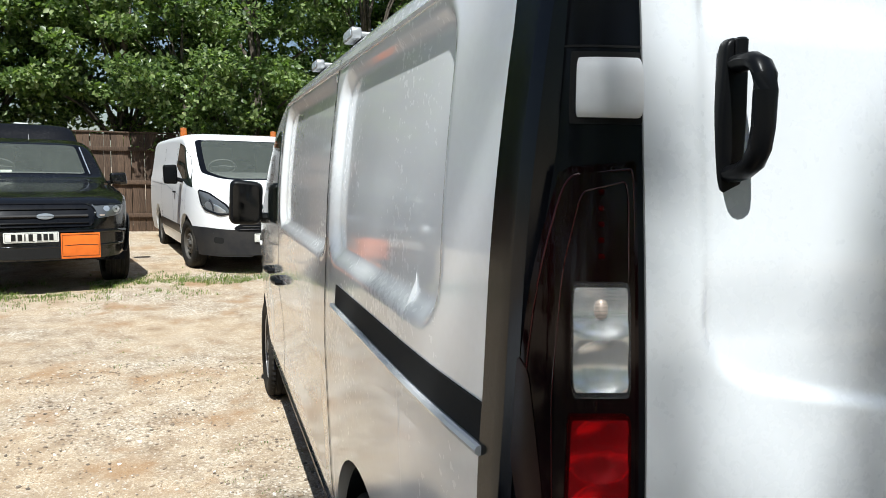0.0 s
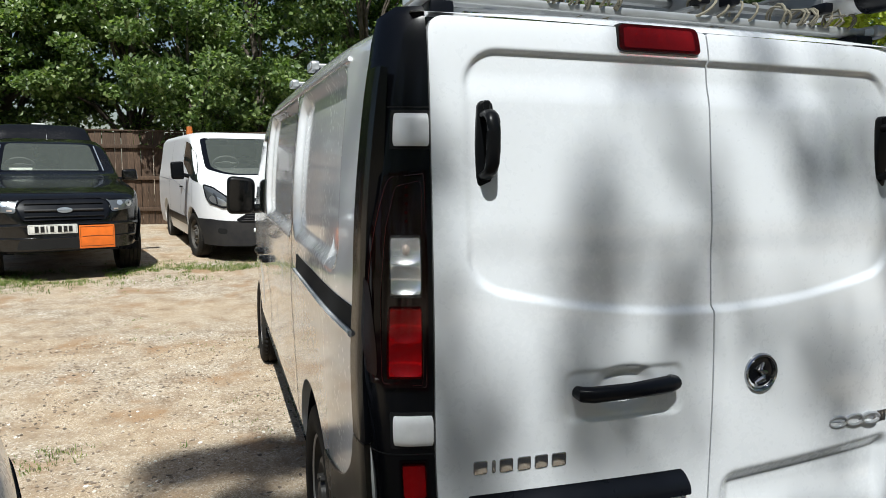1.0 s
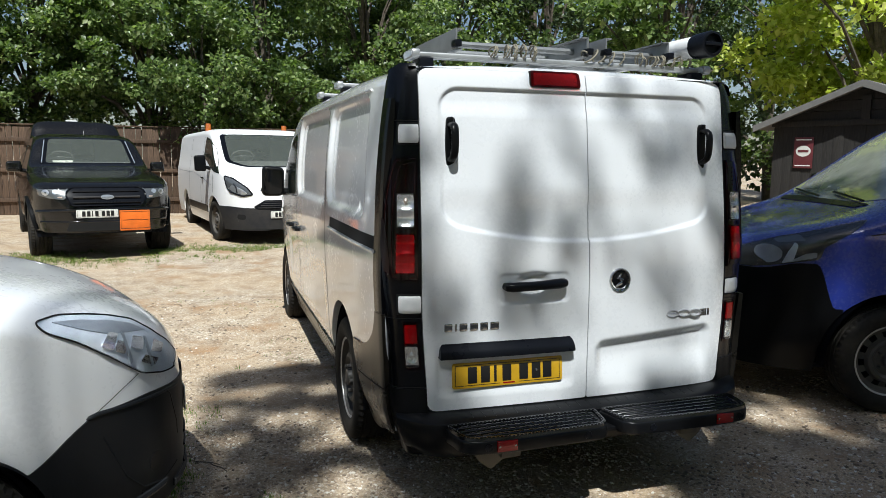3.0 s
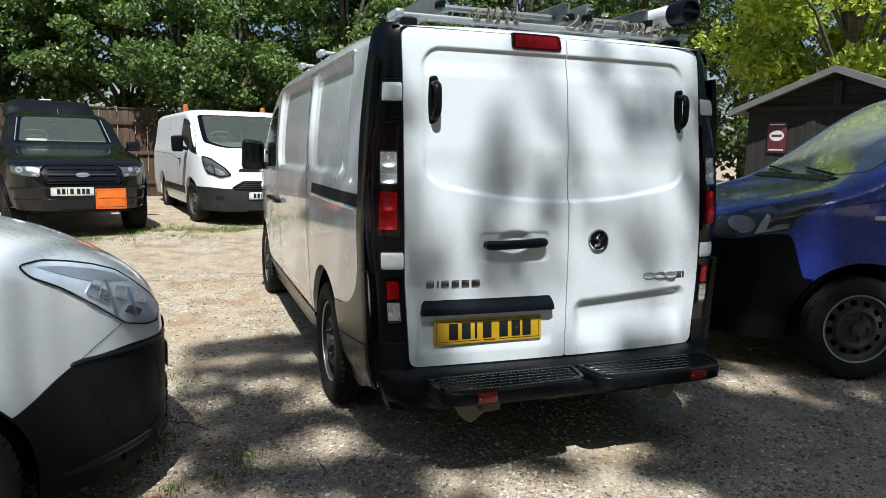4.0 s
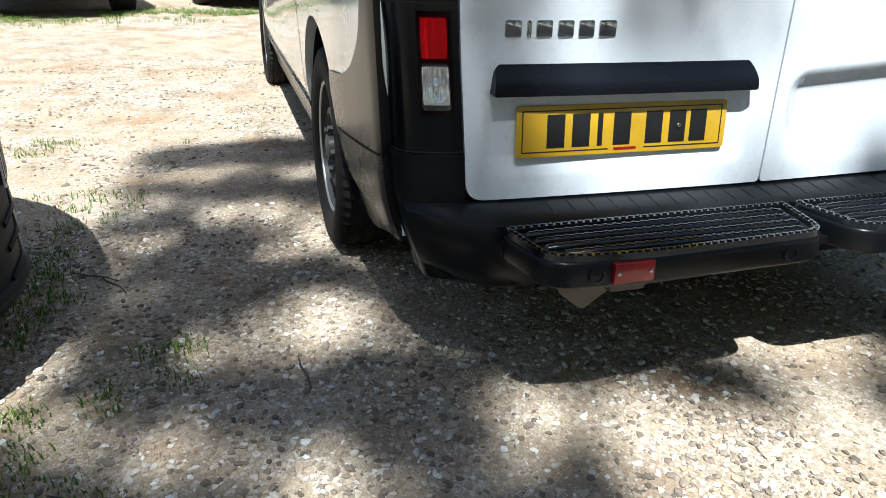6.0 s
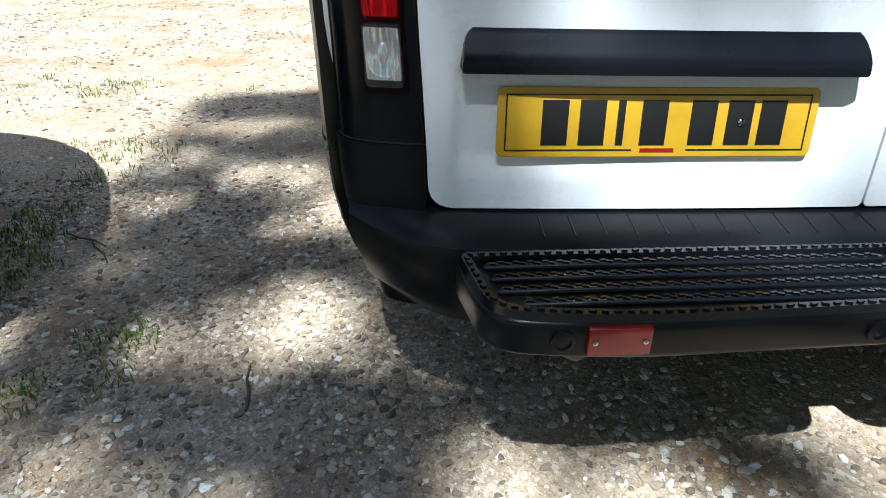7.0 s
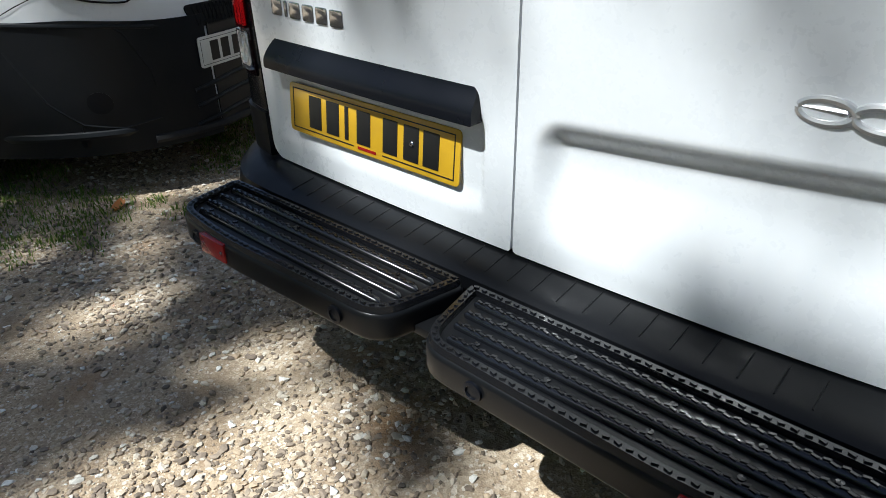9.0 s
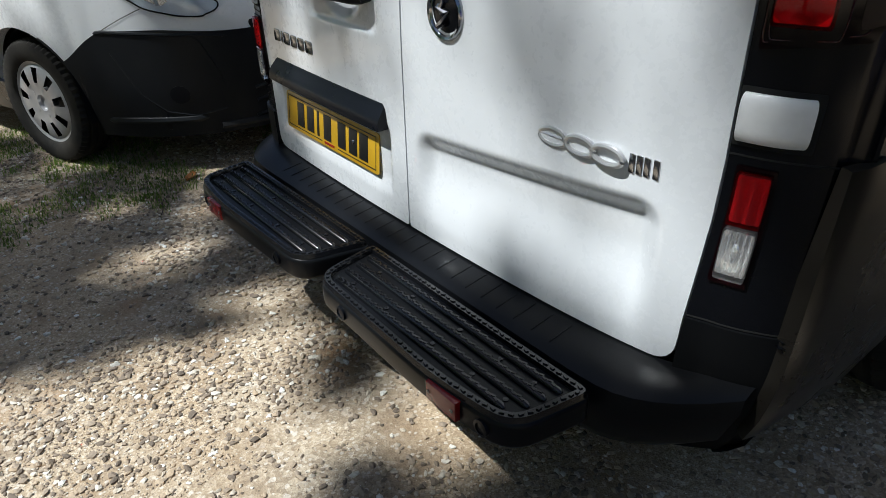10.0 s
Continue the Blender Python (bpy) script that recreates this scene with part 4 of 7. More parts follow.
    part("plate_lamp_bar", sheet(bar, lambda x, z, o=0.0: (x, 0.010 + rear_at(x, 0.7) - o + 0.030 * smooth01(0.70, 0.755, z), z), 0.040, 0.06, 30, 10), DARK_PLASTIC, doors[0], "black plate lamp bar")
    plate(doors[0], Matrix.Translation((-0.375, -0.001, 0.604)) @ Matrix.Rotation(-0.017, 4, "Z") @ Matrix.Rotation(-0.09, 4, "X") @ FACE_BACK, YELLOW, True)
    # maker's letter shapes, as plain bars, and rings
    for k, (x, w) in enumerate(((-0.652, 0.036), (-0.618, 0.010), (-0.585, 0.036), (-0.538, 0.036), (-0.492, 0.036), (-0.444, 0.040))):
        y = rear_at(x, 0.815)
        part("letter_shape", moved(slab(rounded([(x - w / 2, 0.800), (x + w / 2, 0.800), (x + w / 2, 0.834), (x - w / 2, 0.834)], 0.005, 2), 0, 0.006, 0.0015), Matrix.Translation((0, y + 0.001, 0)) @ Matrix.Rotation(math.pi / 2, 4, "X")), CHROME, doors[0])
    y = rear_at(0.53, 0.81)
    for x in (0.468, 0.532, 0.594):
        part("ring_shape", tube([(x + 0.033 * math.cos(a), y - 0.004, 0.812 + 0.0155 * math.sin(a)) for a in steps(0, math.tau, 28)[:-1]], 0.0055, 8, True), SATIN, doors[1])
    part("ring_bar", tube([(0.44, y - 0.004, 0.814), (0.492, y - 0.004, 0.814)], 0.004, 6), SATIN, doors[1])
    for x in (0.638, 0.652, 0.666, 0.683):
        y = rear_at(x, 0.81)
        part("letter_shape", moved(slab(rounded([(x - 0.006, 0.792), (x + 0.006, 0.792), (x + 0.006, 0.826), (x - 0.006, 0.826)], 0.002, 2), 0, 0.005, 0.001), Matrix.Translation((0, y + 0.001, 0)) @ Matrix.Rotation(math.pi / 2, 4, "X")), CHROME, doors[1])
    # round badge
    y = rear_at(0.168, 0.99)
    at = Matrix.Translation((0.168, y + 0.002, 0.990)) @ Matrix.Rotation(-math.pi / 2, 4, "Z")
    b = part("badge", moved(lathe([(0.054, -0.004), (0.055, 0.006), (0.051, 0.013), (0.046, 0.011), (0.043, 0.005)], 40), at), CHROME, doors[1], "round chrome badge")
    part("badge_face", moved(lathe([(0.045, 0.004), (0.025, 0.008), (0.001, 0.009)], 32), at), GLOSS_BLACK, b)
    part("badge_emblem", moved(tube([(0.0, -0.02, -0.028), (0.0, 0.004, -0.016), (0.0, 0.006, 0.0), (0.0, -0.012, 0.012), (0.0, 0.006, 0.026)], [0.006, 0.011, 0.012, 0.010, 0.006], 8), at @ Matrix.Translation((0.010, 0, 0))), CHROME, b)
    # two bolt-on rear steps
    for q in (-1, 1):
        rear_step(van, q)


def rear_step(van, q):
    """A rubber-topped step; q: -1 the left one, 1 the right one."""
    o = rounded([(-0.712, -0.120), (-0.002, -0.120), (-0.040, -0.306), (-0.50, -0.320), (-0.684, -0.296)], [0.03, 0.025, 0.06, 0.3, 0.06], 6)
    if q > 0:
        o = [(-x + 0.004, y) for x, y in o]
    st = part("rear_step", slab(o, 0.3750, 0.4340, 0.012, 4), SILL_PLASTIC, van, "black bolt-on rear step")

    def inset(k):
        c = Vector((sum(p[0] for p in o) / len(o), sum(p[1] for p in o) / len(o)))
        out = []
        n = len(o)
        for i in range(n):
            a, b, p = Vector(o[i - 1]), Vector(o[(i + 1) % n]), Vector(o[i])
            d = (b - a).normalized()
            nn = Vector((-d.y, d.x))
            if (c - p).dot(nn) < 0:
                nn = -nn
            out.append(tuple(p + nn * k))
        return out

    rim_o, rim_i = inset(0.004), inset(0.024)
    n = len(o)
    vs = [(x, y, 0.4320) for x, y in rim_o] + [(x, y, 0.4440) for x, y in inset(0.007)] + [(x, y, 0.4440) for x, y in inset(0.021)] + [(x, y, 0.4320) for x, y in rim_i]
    fs = [(r * n + i, r * n + (i + 1) % n, (r + 1) * n + (i + 1) % n, (r + 1) * n + i) for r in range(3) for i in range(n)]
    part("tread_rim", (vs, fs), TREAD, st, "rubber tread rim")
    ins = inset(0.034)
    teeth = []
    for k in range(4):
        y = -0.163 - k * 0.0345
        a, b = span(ins, y)
        part("tread_rib", tube([(a, y, 0.4335), (a + 0.006, y, 0.4345), (b - 0.006, y, 0.4345), (b, y, 0.4335)], [0.004, 0.0085, 0.0085, 0.004], 12), TREAD, st)
        x, n_ = a + 0.012, 0
        while x < b - 0.010:
            teeth.append(moved(box(-0.0048, 0.0048, -0.0022, 0.0022, 0.4400, 0.4450), Matrix.Translation((x, y + (0.0022 if n_ % 2 else -0.0016), 0)) @ Matrix.Rotation(0.25 if n_ % 2 else -0.25, 4, "Z")))
            x += 0.0088 if n_ % 2 else 0.0132
            n_ += 1
    mid = inset(0.014)
    path = [Vector((*p, 0)) for p in mid] + [Vector((*mid[0], 0))]
    left = 0.0
    for a, b in zip(path, path[1:]):
        d = (b - a)
        ln = d.length
        while left < ln:
            p = a + d * (left / ln)
            ang = math.atan2(d.y, d.x)
            teeth.append(moved(box(-0.0046, 0.0046, -0.0028, 0.0028, 0.4430, 0.4468), Matrix.Translation(p) @ Matrix.Rotation(ang + (0.3 if len(teeth) % 2 else -0.3), 4, "Z")))
            left += 0.0170
        left -= ln
    tagged(part("tread_teeth", join(*teeth), TREAD, st, "", 0), kind="stuff")
    bolts = [moved(lathe([(0.0055, 0.0), (0.0055, 0.003), (0.001, 0.0035)], 8), Matrix.Translation((q * x + (0.004 if q > 0 else 0), y, 0.4335)) @ Matrix.Rotation(-math.pi / 2, 4, "Y")) for x in (0.12, 0.25, 0.4100, 0.53, 0.62) for y in (-0.1800, -0.2490)]
    for lot in bolts:
        part("tread_bolt", lot, TREAD, st)
    # reflector and parking sensors on the rear face
    y = -0.316
    rx = -0.511 if q < 0 else 0.530
    part("reflector", join(box(rx - 0.043, rx + 0.043, y - 0.006, y + 0.012, 0.3880, 0.4300, 0.002)), RED_REFLEX, st, "red rear reflector")
    for lot in [moved(lathe([(0.004, 0), (0.004, 0.002), (0.001, 0.003)], 8), Matrix.Translation((rx + d, y - 0.006, 0.4100)) @ Matrix.Rotation(-math.pi / 2, 4, "Z")) for d in (-0.034, 0.034)]:
        part("reflector_screw", lot, CHROME, st)
    for sx in ((-0.585, -0.143) if q < 0 else (0.167, 0.625)):
        yy = span([(p[1], p[0]) for p in o], sx)[0]
        at = Matrix.Translation((sx, yy - 0.001, 0.4050)) @ Matrix.Rotation(-math.pi / 2, 4, "Z")
        part("parking_sensor", moved(lathe([(0.017, -0.004), (0.017, 0.004), (0.0115, 0.005), (0.011, 0.002), (0.001, 0.003)], 20), at), DARK_PLASTIC, st, "round parking sensor")
    pts = [(-0.620, 0.376), (-0.430, 0.376), (-0.430, 0.275), (-0.480, 0.240), (-0.498, 0.228), (-0.515, 0.236), (-0.555, 0.268)]
    web = slab([(x if q < 0 else -x, z) for x, z in pts], -0.004, 0.004, 0.001)
    part("bracket_plate", moved(web, Matrix.Translation((0, -0.12, 0)) @ Matrix.Rotation(math.pi / 2, 4, "X")), DUSTY_STEEL, st, "dusty grey steel bracket plate")
    if q < 0:
        # Added plate that stops sun falling through the notch between the steps.
        part("notch_sun_blocker", box(-0.06, 0.06, -0.235, 0.0, 0.378, 0.396, 0.004), BLACK_PLASTIC, st, "black plate added between the two steps to block sun")
    part("step_bracket", join(box(q * 0.44 - 0.045, q * 0.44 + 0.045, -0.20, 0.05, 0.30, 0.3760, 0.012)), RIM_DARK, st)
    return st


# ---- the other parked vehicles ----
def dark_well(S, half):
    lots = []
    for yc, zc, r in S.arches:
        for s in (-1, 1):
            lots.append(grid(lambda a, x: (s * x, yc - (r - 0.004) * math.cos(a), zc - 0.06 + (r + 0.05) * math.sin(a)), steps(0, math.pi, 16), [half * 0.6, half * 0.94]))
    return lots


def small_van(m):
    """The silver compact van with black bumper corners."""
    van = thing("small_van", m, "silver compact van with dented black front bumper", "van", "parked vehicles")
    W = curve_of([(0.15, 0.80), (0.4, 0.85), (0.7, 0.858), (0.95, 0.845), (1.1, 0.82), (1.4, 0.76), (1.75, 0.68)])
    top = curve_of([(0.0, 1.66), (0.3, 1.71), (1.6, 1.72), (2.05, 1.66), (2.85, 1.15), (3.10, 1.115), (3.40, 1.045), (3.62, 0.955), (3.74, 0.875), (3.82, 0.775), (3.845, 0.70), (3.86, 0.55)])
    R = curve_of([(0, 0.16), (2.2, 0.2), (2.9, 0.13), (3.5, 0.15), (3.86, 0.16)])

    def plan(y):
        if y < 2.80:
            return 1.0
        u = (y - 2.80) / 1.075
        return (1 - u**2.3) ** 0.45

    S = Shell(W, top, plan, R, [(0.55, 0.295, 0.345), (2.94, 0.295, 0.345)], 0.22, 4.0, 2.0)
    part("body", S.skin(0.02, 3.855, 24), SILVER, van)
    part("underbody", join(box(-0.62, 0.62, 0.1, 3.6, 0.2, 0.5, 0.02), *dark_well(S, 0.85)), DARK_PLASTIC, van)
    for s in (-1, 1):
        wheel(van, s * 0.745, 0.55, 0.295, 0.18, "trim")
        wheel(van, s * 0.745, 2.94, 0.295, 0.18, "trim", 4)
        part("front_bumper_side", S.band(s, 3.10, 3.8535, lambda y: S.low(y, 0.17), lambda y: max(S.low(y, 0.17) + 0.01, 0.50 + 0.15 * smooth01(3.16, 3.46, y) - 0.03 * smooth01(3.6, 3.85, y)), 0.005, 14, 0.02), BUMPER_PLASTIC, van, "black plastic bumper side")
        part("sill_trim", S.band(s, 0.92, 2.68, lambda y: 0.2, lambda y: 0.36, 0.008, 5), DARK_PLASTIC, van)
        part("bumper_joint", S.seam(s, line([(3.44, 0.655), (3.52, 0.70), (3.595, 0.738)], 8), 0.003), GAP, van)
        lo = rounded([(3.26, 0.995), (3.289, 0.960), (3.379, 0.912), (3.49, 0.833), (3.608, 0.735), (3.70, 0.70), (3.755, 0.690), (3.785, 0.708), (3.788, 0.735), (3.74, 0.80), (3.697, 0.838), (3.660, 0.872), (3.592, 0.922), (3.504, 0.958), (3.422, 0.982), (3.33, 1.0)], 0.02)
        lid = S.wing(s)
        lamp = part("headlamp", sheet(lo, lid, 0.002, 0.015, 28, 30), LAMP_PALE, van, "large swept-back clear headlamp")
        part("lamp_gasket", tube([lid(y, z, 0.005) for y, z in lo], 0.0035, 6, True), GAP, lamp)
        part("lamp_cover", sheet(lo, lid, 0.014, 0.010, 28, 30), HEAD_LENS, lamp, "clear lamp cover")
        part("lamp_shade", sheet(rounded([(3.31, 0.985), (3.40, 0.945), (3.50, 0.905), (3.60, 0.885), (3.645, 0.872), (3.585, 0.912), (3.50, 0.946), (3.40, 0.972)], 0.01), lid, 0.005, 0.003, 24, 14), LAMP_GREY, lamp, "grey upper lamp housing")
        for bx in ([(3.46, 0.875), (3.50, 0.853), (3.525, 0.90), (3.49, 0.913)], [(3.505, 0.848), (3.54, 0.828), (3.555, 0.862), (3.52, 0.88)], [(3.565, 0.838), (3.615, 0.815), (3.625, 0.856), (3.58, 0.877)], [(3.65, 0.80), (3.70, 0.775), (3.715, 0.80), (3.67, 0.835)], [(3.60, 0.78), (3.66, 0.745), (3.68, 0.765), (3.62, 0.80)]):
            part("reflector_bowl", sheet(rounded(bx, 0.006), lid, 0.008, 0.006, 6, 6), REFLECTOR, lamp)
        for bx in ([(3.535, 0.905), (3.545, 0.90), (3.57, 0.79), (3.56, 0.785)], [(3.625, 0.86), (3.635, 0.855), (3.655, 0.75), (3.645, 0.745)]):
            part("lamp_divider", sheet(bx, lid, 0.009, 0.006, 3, 8), LAMP_GREY, lamp)
        B = S.side(s)
        part("bumper_ridge", tube([B(y, z, 0.001) for y, z in line([(3.40, 0.640), (3.44, 0.646), (3.60, 0.634), (3.72, 0.620), (3.80, 0.602)], 5)], [0.003] + [0.009] * 19 + [0.004], 8), BUMPER_PLASTIC, van)
        part("bumper_swage", tube([B(y, z, 0.001) for y, z in line([(3.72, 0.615), (3.737, 0.593), (3.772, 0.458), (3.775, 0.40)], 5)], 0.006, 6), BUMPER_PLASTIC, van)
        part("bumper_scoop", tube([B(y, z, 0.001) for y, z in line([(3.45, 0.56), (3.485, 0.48), (3.53, 0.375), (3.60, 0.292), (3.69, 0.265), (3.77, 0.285)], 5)], 0.006, 6), BUMPER_PLASTIC, van)
        part("bumper_skirt", tube([B(y, 0.252 - 0.01 * abs(y - 3.5), 0.0) for y in steps(3.34, 3.72, 14)], [0.004] + [0.018] * 13 + [0.004], 8), BUMPER_PLASTIC, van)
        part("fog_recess", sheet(oval(3.655, 0.366, 0.030, 0.040), B, 0.006, 0.006, 10, 12), DARK_PLASTIC, van, "black fog lamp recess")
        part("side_window", sheet(rounded([(1.75, 1.10), (2.70, 1.08), (2.25, 1.50), (1.78, 1.52)], 0.05), S.side(s), 0.004, 0.01, 10, 12), GLASS, van)
        part("door_joint", S.seam(s, line([(2.62, 0.45), (2.68, 0.8), (2.70, 1.07)], 8), 0.006), GAP, van)
        part("door_mirror", moved(slab(rounded([(-0.08, -0.07), (0.08, -0.07), (0.08, 0.08), (-0.08, 0.08)], 0.04), -0.05, 0.05, 0.03, 3), Matrix.Translation((s * 0.95, 2.50, 1.12)) @ Matrix.Rotation(math.pi / 2, 4, "X")), BUMPER_PLASTIC, van)
    F = S.front(2.9, 3.856)
    nose = part("front_bumper", sheet(rounded([(-0.20, 0.20), (0.20, 0.20), (0.20, 0.615), (-0.20, 0.615)], 0.03), F, 0.005, 0.006, 24, 14), BUMPER_PLASTIC, van, "black front bumper with grille")
    part("mesh_grille", sheet(rounded([(-0.25, 0.575), (0.25, 0.575), (0.28, 0.655), (-0.28, 0.655)], 0.025), F, 0.006, 0.006, 24, 6), GAP, nose, "black mesh grille")
    mesh = [tube([F(x + k * 0.012, z, 0.008) for x, z in line([(-0.25 + 0.02 * i, 0.58), (-0.25 + 0.02 * i + k * 0.05, 0.65)], 4)], 0.0016, 4) for i in range(25) for k in (-0.3, 0.3)]
    part("grille_mesh", join(*mesh), DARK_PLASTIC, nose)
    for z, w in ((0.385, 0.29), (0.325, 0.29), (0.255, 0.30)):
        part("grille_rib", tube([F(x, z - 0.03 * abs(x / w) ** 2, 0.004) for x in steps(-w, w, 24)], 0.009, 6), BUMPER_PLASTIC, nose)
    part("bumper_lip", tube([F(x, 0.205, 0.0) for x in steps(-0.44, 0.44, 30)], 0.018, 8), GREY_PLASTIC, nose)
    bent = lambda x, z, o=0.0: (x, 3.871 - 0.22 * x * x + o, z)
    np_ = part("number_plate", sheet(rounded([(-0.26, 0.43), (0.26, 0.43), (0.26, 0.541), (-0.26, 0.541)], 0.012), bent, 0.003, 0.004, 24, 4), PLATE_WHITE, van, "white number plate")
    for k, x in enumerate((0.186, 0.132, 0.072, -0.008, -0.062, -0.108, -0.168)):
        w = 0.006 if k == 4 else 0.020
        part("character_bar", sheet([(x - w, 0.45), (x + w, 0.45), (x + w, 0.521), (x - w, 0.521)], bent, 0.0042, 0.001, 4, 2), INK, np_)
    part("plate_border", tube([bent(x, z, 0.0035) for x, z in line([(-0.25, 0.44), (0.25, 0.44), (0.25, 0.531), (-0.25, 0.531), (-0.25, 0.44)], 12)], 0.001, 4), INK, np_)
    part("windscreen", sheet(rounded([(-0.62, 2.82), (0.62, 2.82), (0.55, 2.12), (-0.55, 2.12)], 0.06), lambda x, y, o=0.0: S.over(x, y, o), 0.004, 0.01, 16, 16), GLASS, van)
    return van


def pickup(m):
    """The black pickup with a hardtop."""
    car = thing("pickup_truck", m, "dusty black pickup truck with a hardtop canopy", "pickup truck", "parked vehicles")
    W = curve_of([(0.3, 0.86), (0.55, 0.915), (0.95, 0.925), (1.10, 0.90), (1.3, 0.84), (1.8, 0.70), (2.05, 0.64)])
    top = curve_of([(0.0, 1.90), (0.1, 1.98), (1.68, 2.04), (1.80, 2.0), (1.9, 1.80), (2.1, 1.80), (2.7, 1.79), (3.0, 1.74), (3.56, 1.30), (3.72, 1.245), (4.1, 1.205), (4.9, 1.105), (5.15, 1.03), (5.27, 0.90), (5.33, 0.72), (5.36, 0.5)])
    R = curve_of([(0, 0.12), (3.0, 0.14), (3.8, 0.08), (5.0, 0.10), (5.36, 0.14)])

    def plan(y):
        if y < 4.2:
            return 1.0
        u = (y - 4.2) / 1.175
        return (1 - u**4.2) ** (1 / 2.2)

    S = Shell(W, top, plan, R, [(1.24, 0.38, 0.46), (4.46, 0.38, 0.46)], 0.42, 6.0, 2.2)
    screen = rounded([(-0.70, 3.54), (0.70, 3.54), (0.60, 3.06), (-0.60, 3.06)], 0.07)
    part("body", S.skin(0.02, 5.352, 24, hole=lambda x, y, z: z > 1.15 and inside(shrunk(screen, 0.985, 0.98), x, y), extra=steps(3.06, 3.54, 18)), BLACK_PAINT, car)
    fitted_screen(car, S, screen, 0.88, 0.90, (0.37, 3.02, 1.27), (-0.66, 0.66, 3.05, 3.50, 0.95, 1.19), 2.35, 1.42)
    part("underbody", join(box(-0.62, 0.62, 0.1, 5.0, 0.34, 0.7, 0.02), *dark_well(S, 0.9)), DARK_PLASTIC, car)
    for s in (-1, 1):
        wheel(car, s * 0.79, 1.24, 0.38, 0.25, "dark")
        wheel(car, s * 0.79, 4.46, 0.38, 0.25, "dark")
        F = S.front(4.4, 5.352)
        lo = rounded([(s * 0.519, 0.842), (s * 0.70, 0.862), (s * 0.825, 0.905), (s * 0.83, 1.005), (s * 0.46, 0.995)], 0.03)
        lamp = part("headlamp", sheet(lo, F, 0.012, 0.03, 14, 10), LAMP_MID, car, "clear headlamp with silvered housing")
        part("lamp_bowl", sheet(oval(s * 0.735, 0.94, 0.042, 0.040), F, 0.016, 0.01, 8, 8), LAMP_BOWL, lamp, "round bright reflector")
        part("lamp_lens", sheet(oval(s * 0.735, 0.94, 0.012, 0.012), F, 0.019, 0.005, 6, 6), LAMP_MID, lamp)
        part("lamp_brow", sheet(rounded([(s * 0.50, 0.985), (s * 0.82, 0.992), (s * 0.82, 1.002), (s * 0.48, 0.997)], 0.004), F, 0.018, 0.01, 10, 3), GLOSS_BLACK, lamp)
        part("lamp_bowl", sheet(oval(s * 0.625, 0.948, 0.034, 0.030), F, 0.016, 0.01, 8, 8), LAMP_GREY, lamp)
        part("indicator", sheet(rounded([(s * 0.545, 0.865), (s * 0.60, 0.869), (s * 0.60, 0.885), (s * 0.545, 0.885)], 0.004), F, 0.017, 0.008, 8, 4), BULB, lamp)
        part("side_window", sheet(rounded([(2.0, 1.24), (3.50, 1.20), (2.98, 1.62), (2.03, 1.64)], 0.06), S.side(s), 0.004, 0.01, 12, 12), GLASS, car)
        part("canopy_window", sheet(rounded([(0.2, 1.24), (1.62, 1.24), (1.62, 1.62), (0.25, 1.62)], 0.06), S.side(s), 0.004, 0.01, 12, 8), GLASS, car)
        for pts in ([(1.90, 0.6), (1.90, 1.7)], [(3.55, 0.55), (3.60, 1.18)], [(1.76, 0.6), (1.76, 1.8)]):
            part("door_joint", S.seam(s, line(pts, 10), 0.010), GAP, car)
        mi = part("door_mirror", moved(slab(rounded([(-0.12, -0.08), (0.10, -0.07), (0.10, 0.08), (-0.10, 0.09)], 0.04), -0.06, 0.06, 0.03, 3), Matrix.Translation((s * 1.03, 3.35, 1.26)) @ Matrix.Rotation(math.pi / 2, 4, "X")), BLACK_PAINT, car, "black door mirror")
        part("mirror_arm", tube([(s * 0.84, 3.36, 1.19), (s * 0.99, 3.35, 1.22)], 0.03, 8), BLACK_PLASTIC, mi)
        part("arch_trim", tube([(s * (S.half(4.46 - 0.465 * math.cos(a), 0.38 + 0.465 * math.sin(a)) + 0.01), 4.46 - 0.465 * math.cos(a), 0.38 + 0.465 * math.sin(a)) for a in steps(0.1, math.pi - 0.1, 20)], 0.025, 6), BLACK_PLASTIC, car)
        part("fog_lamp", sheet(rounded([(5.10, 0.58), (5.24, 0.58), (5.24, 0.66), (5.10, 0.66)], 0.02), S.side(s), 0.012, 0.01, 6, 5), GLOSS_BLACK, car)
    F = S.front(4.4, 5.352)
    part("front_bumper", sheet(rounded([(-0.80, 0.40), (0.80, 0.40), (0.84, 0.70), (-0.84, 0.70)], 0.06), F, 0.03, 0.05, 36, 12), BLACK_PAINT, car, "black front bumper")
    part("lower_intake", sheet(rounded([(-0.52, 0.42), (0.52, 0.42), (0.48, 0.54), (-0.48, 0.54)], 0.03), F, 0.036, 0.01, 24, 6), GAP, car)
    gr = part("grille", sheet(rounded([(-0.44, 0.765), (0.44, 0.765), (0.50, 0.92), (0.43, 1.0), (-0.43, 1.0), (-0.50, 0.92)], 0.05), F, 0.02, 0.04, 30, 10), DARK_PLASTIC, car, "black grille with three bars")
    for z in (0.80, 0.875, 0.95):
        part("grille_bar", tube([F(x, z, 0.03) for x in steps(-0.42, 0.42, 20)], 0.018 if z == 0.875 else 0.010, 6), GREY_PLASTIC if z == 0.875 else BLACK_PLASTIC, gr)
    part("grille_frame", tube([F(x, z, 0.022) for x, z in rounded([(-0.45, 0.76), (0.45, 0.76), (0.51, 0.92), (0.44, 1.005), (-0.44, 1.005), (-0.51, 0.92)], 0.05)], 0.012, 6, True), GLOSS_BLACK, gr)
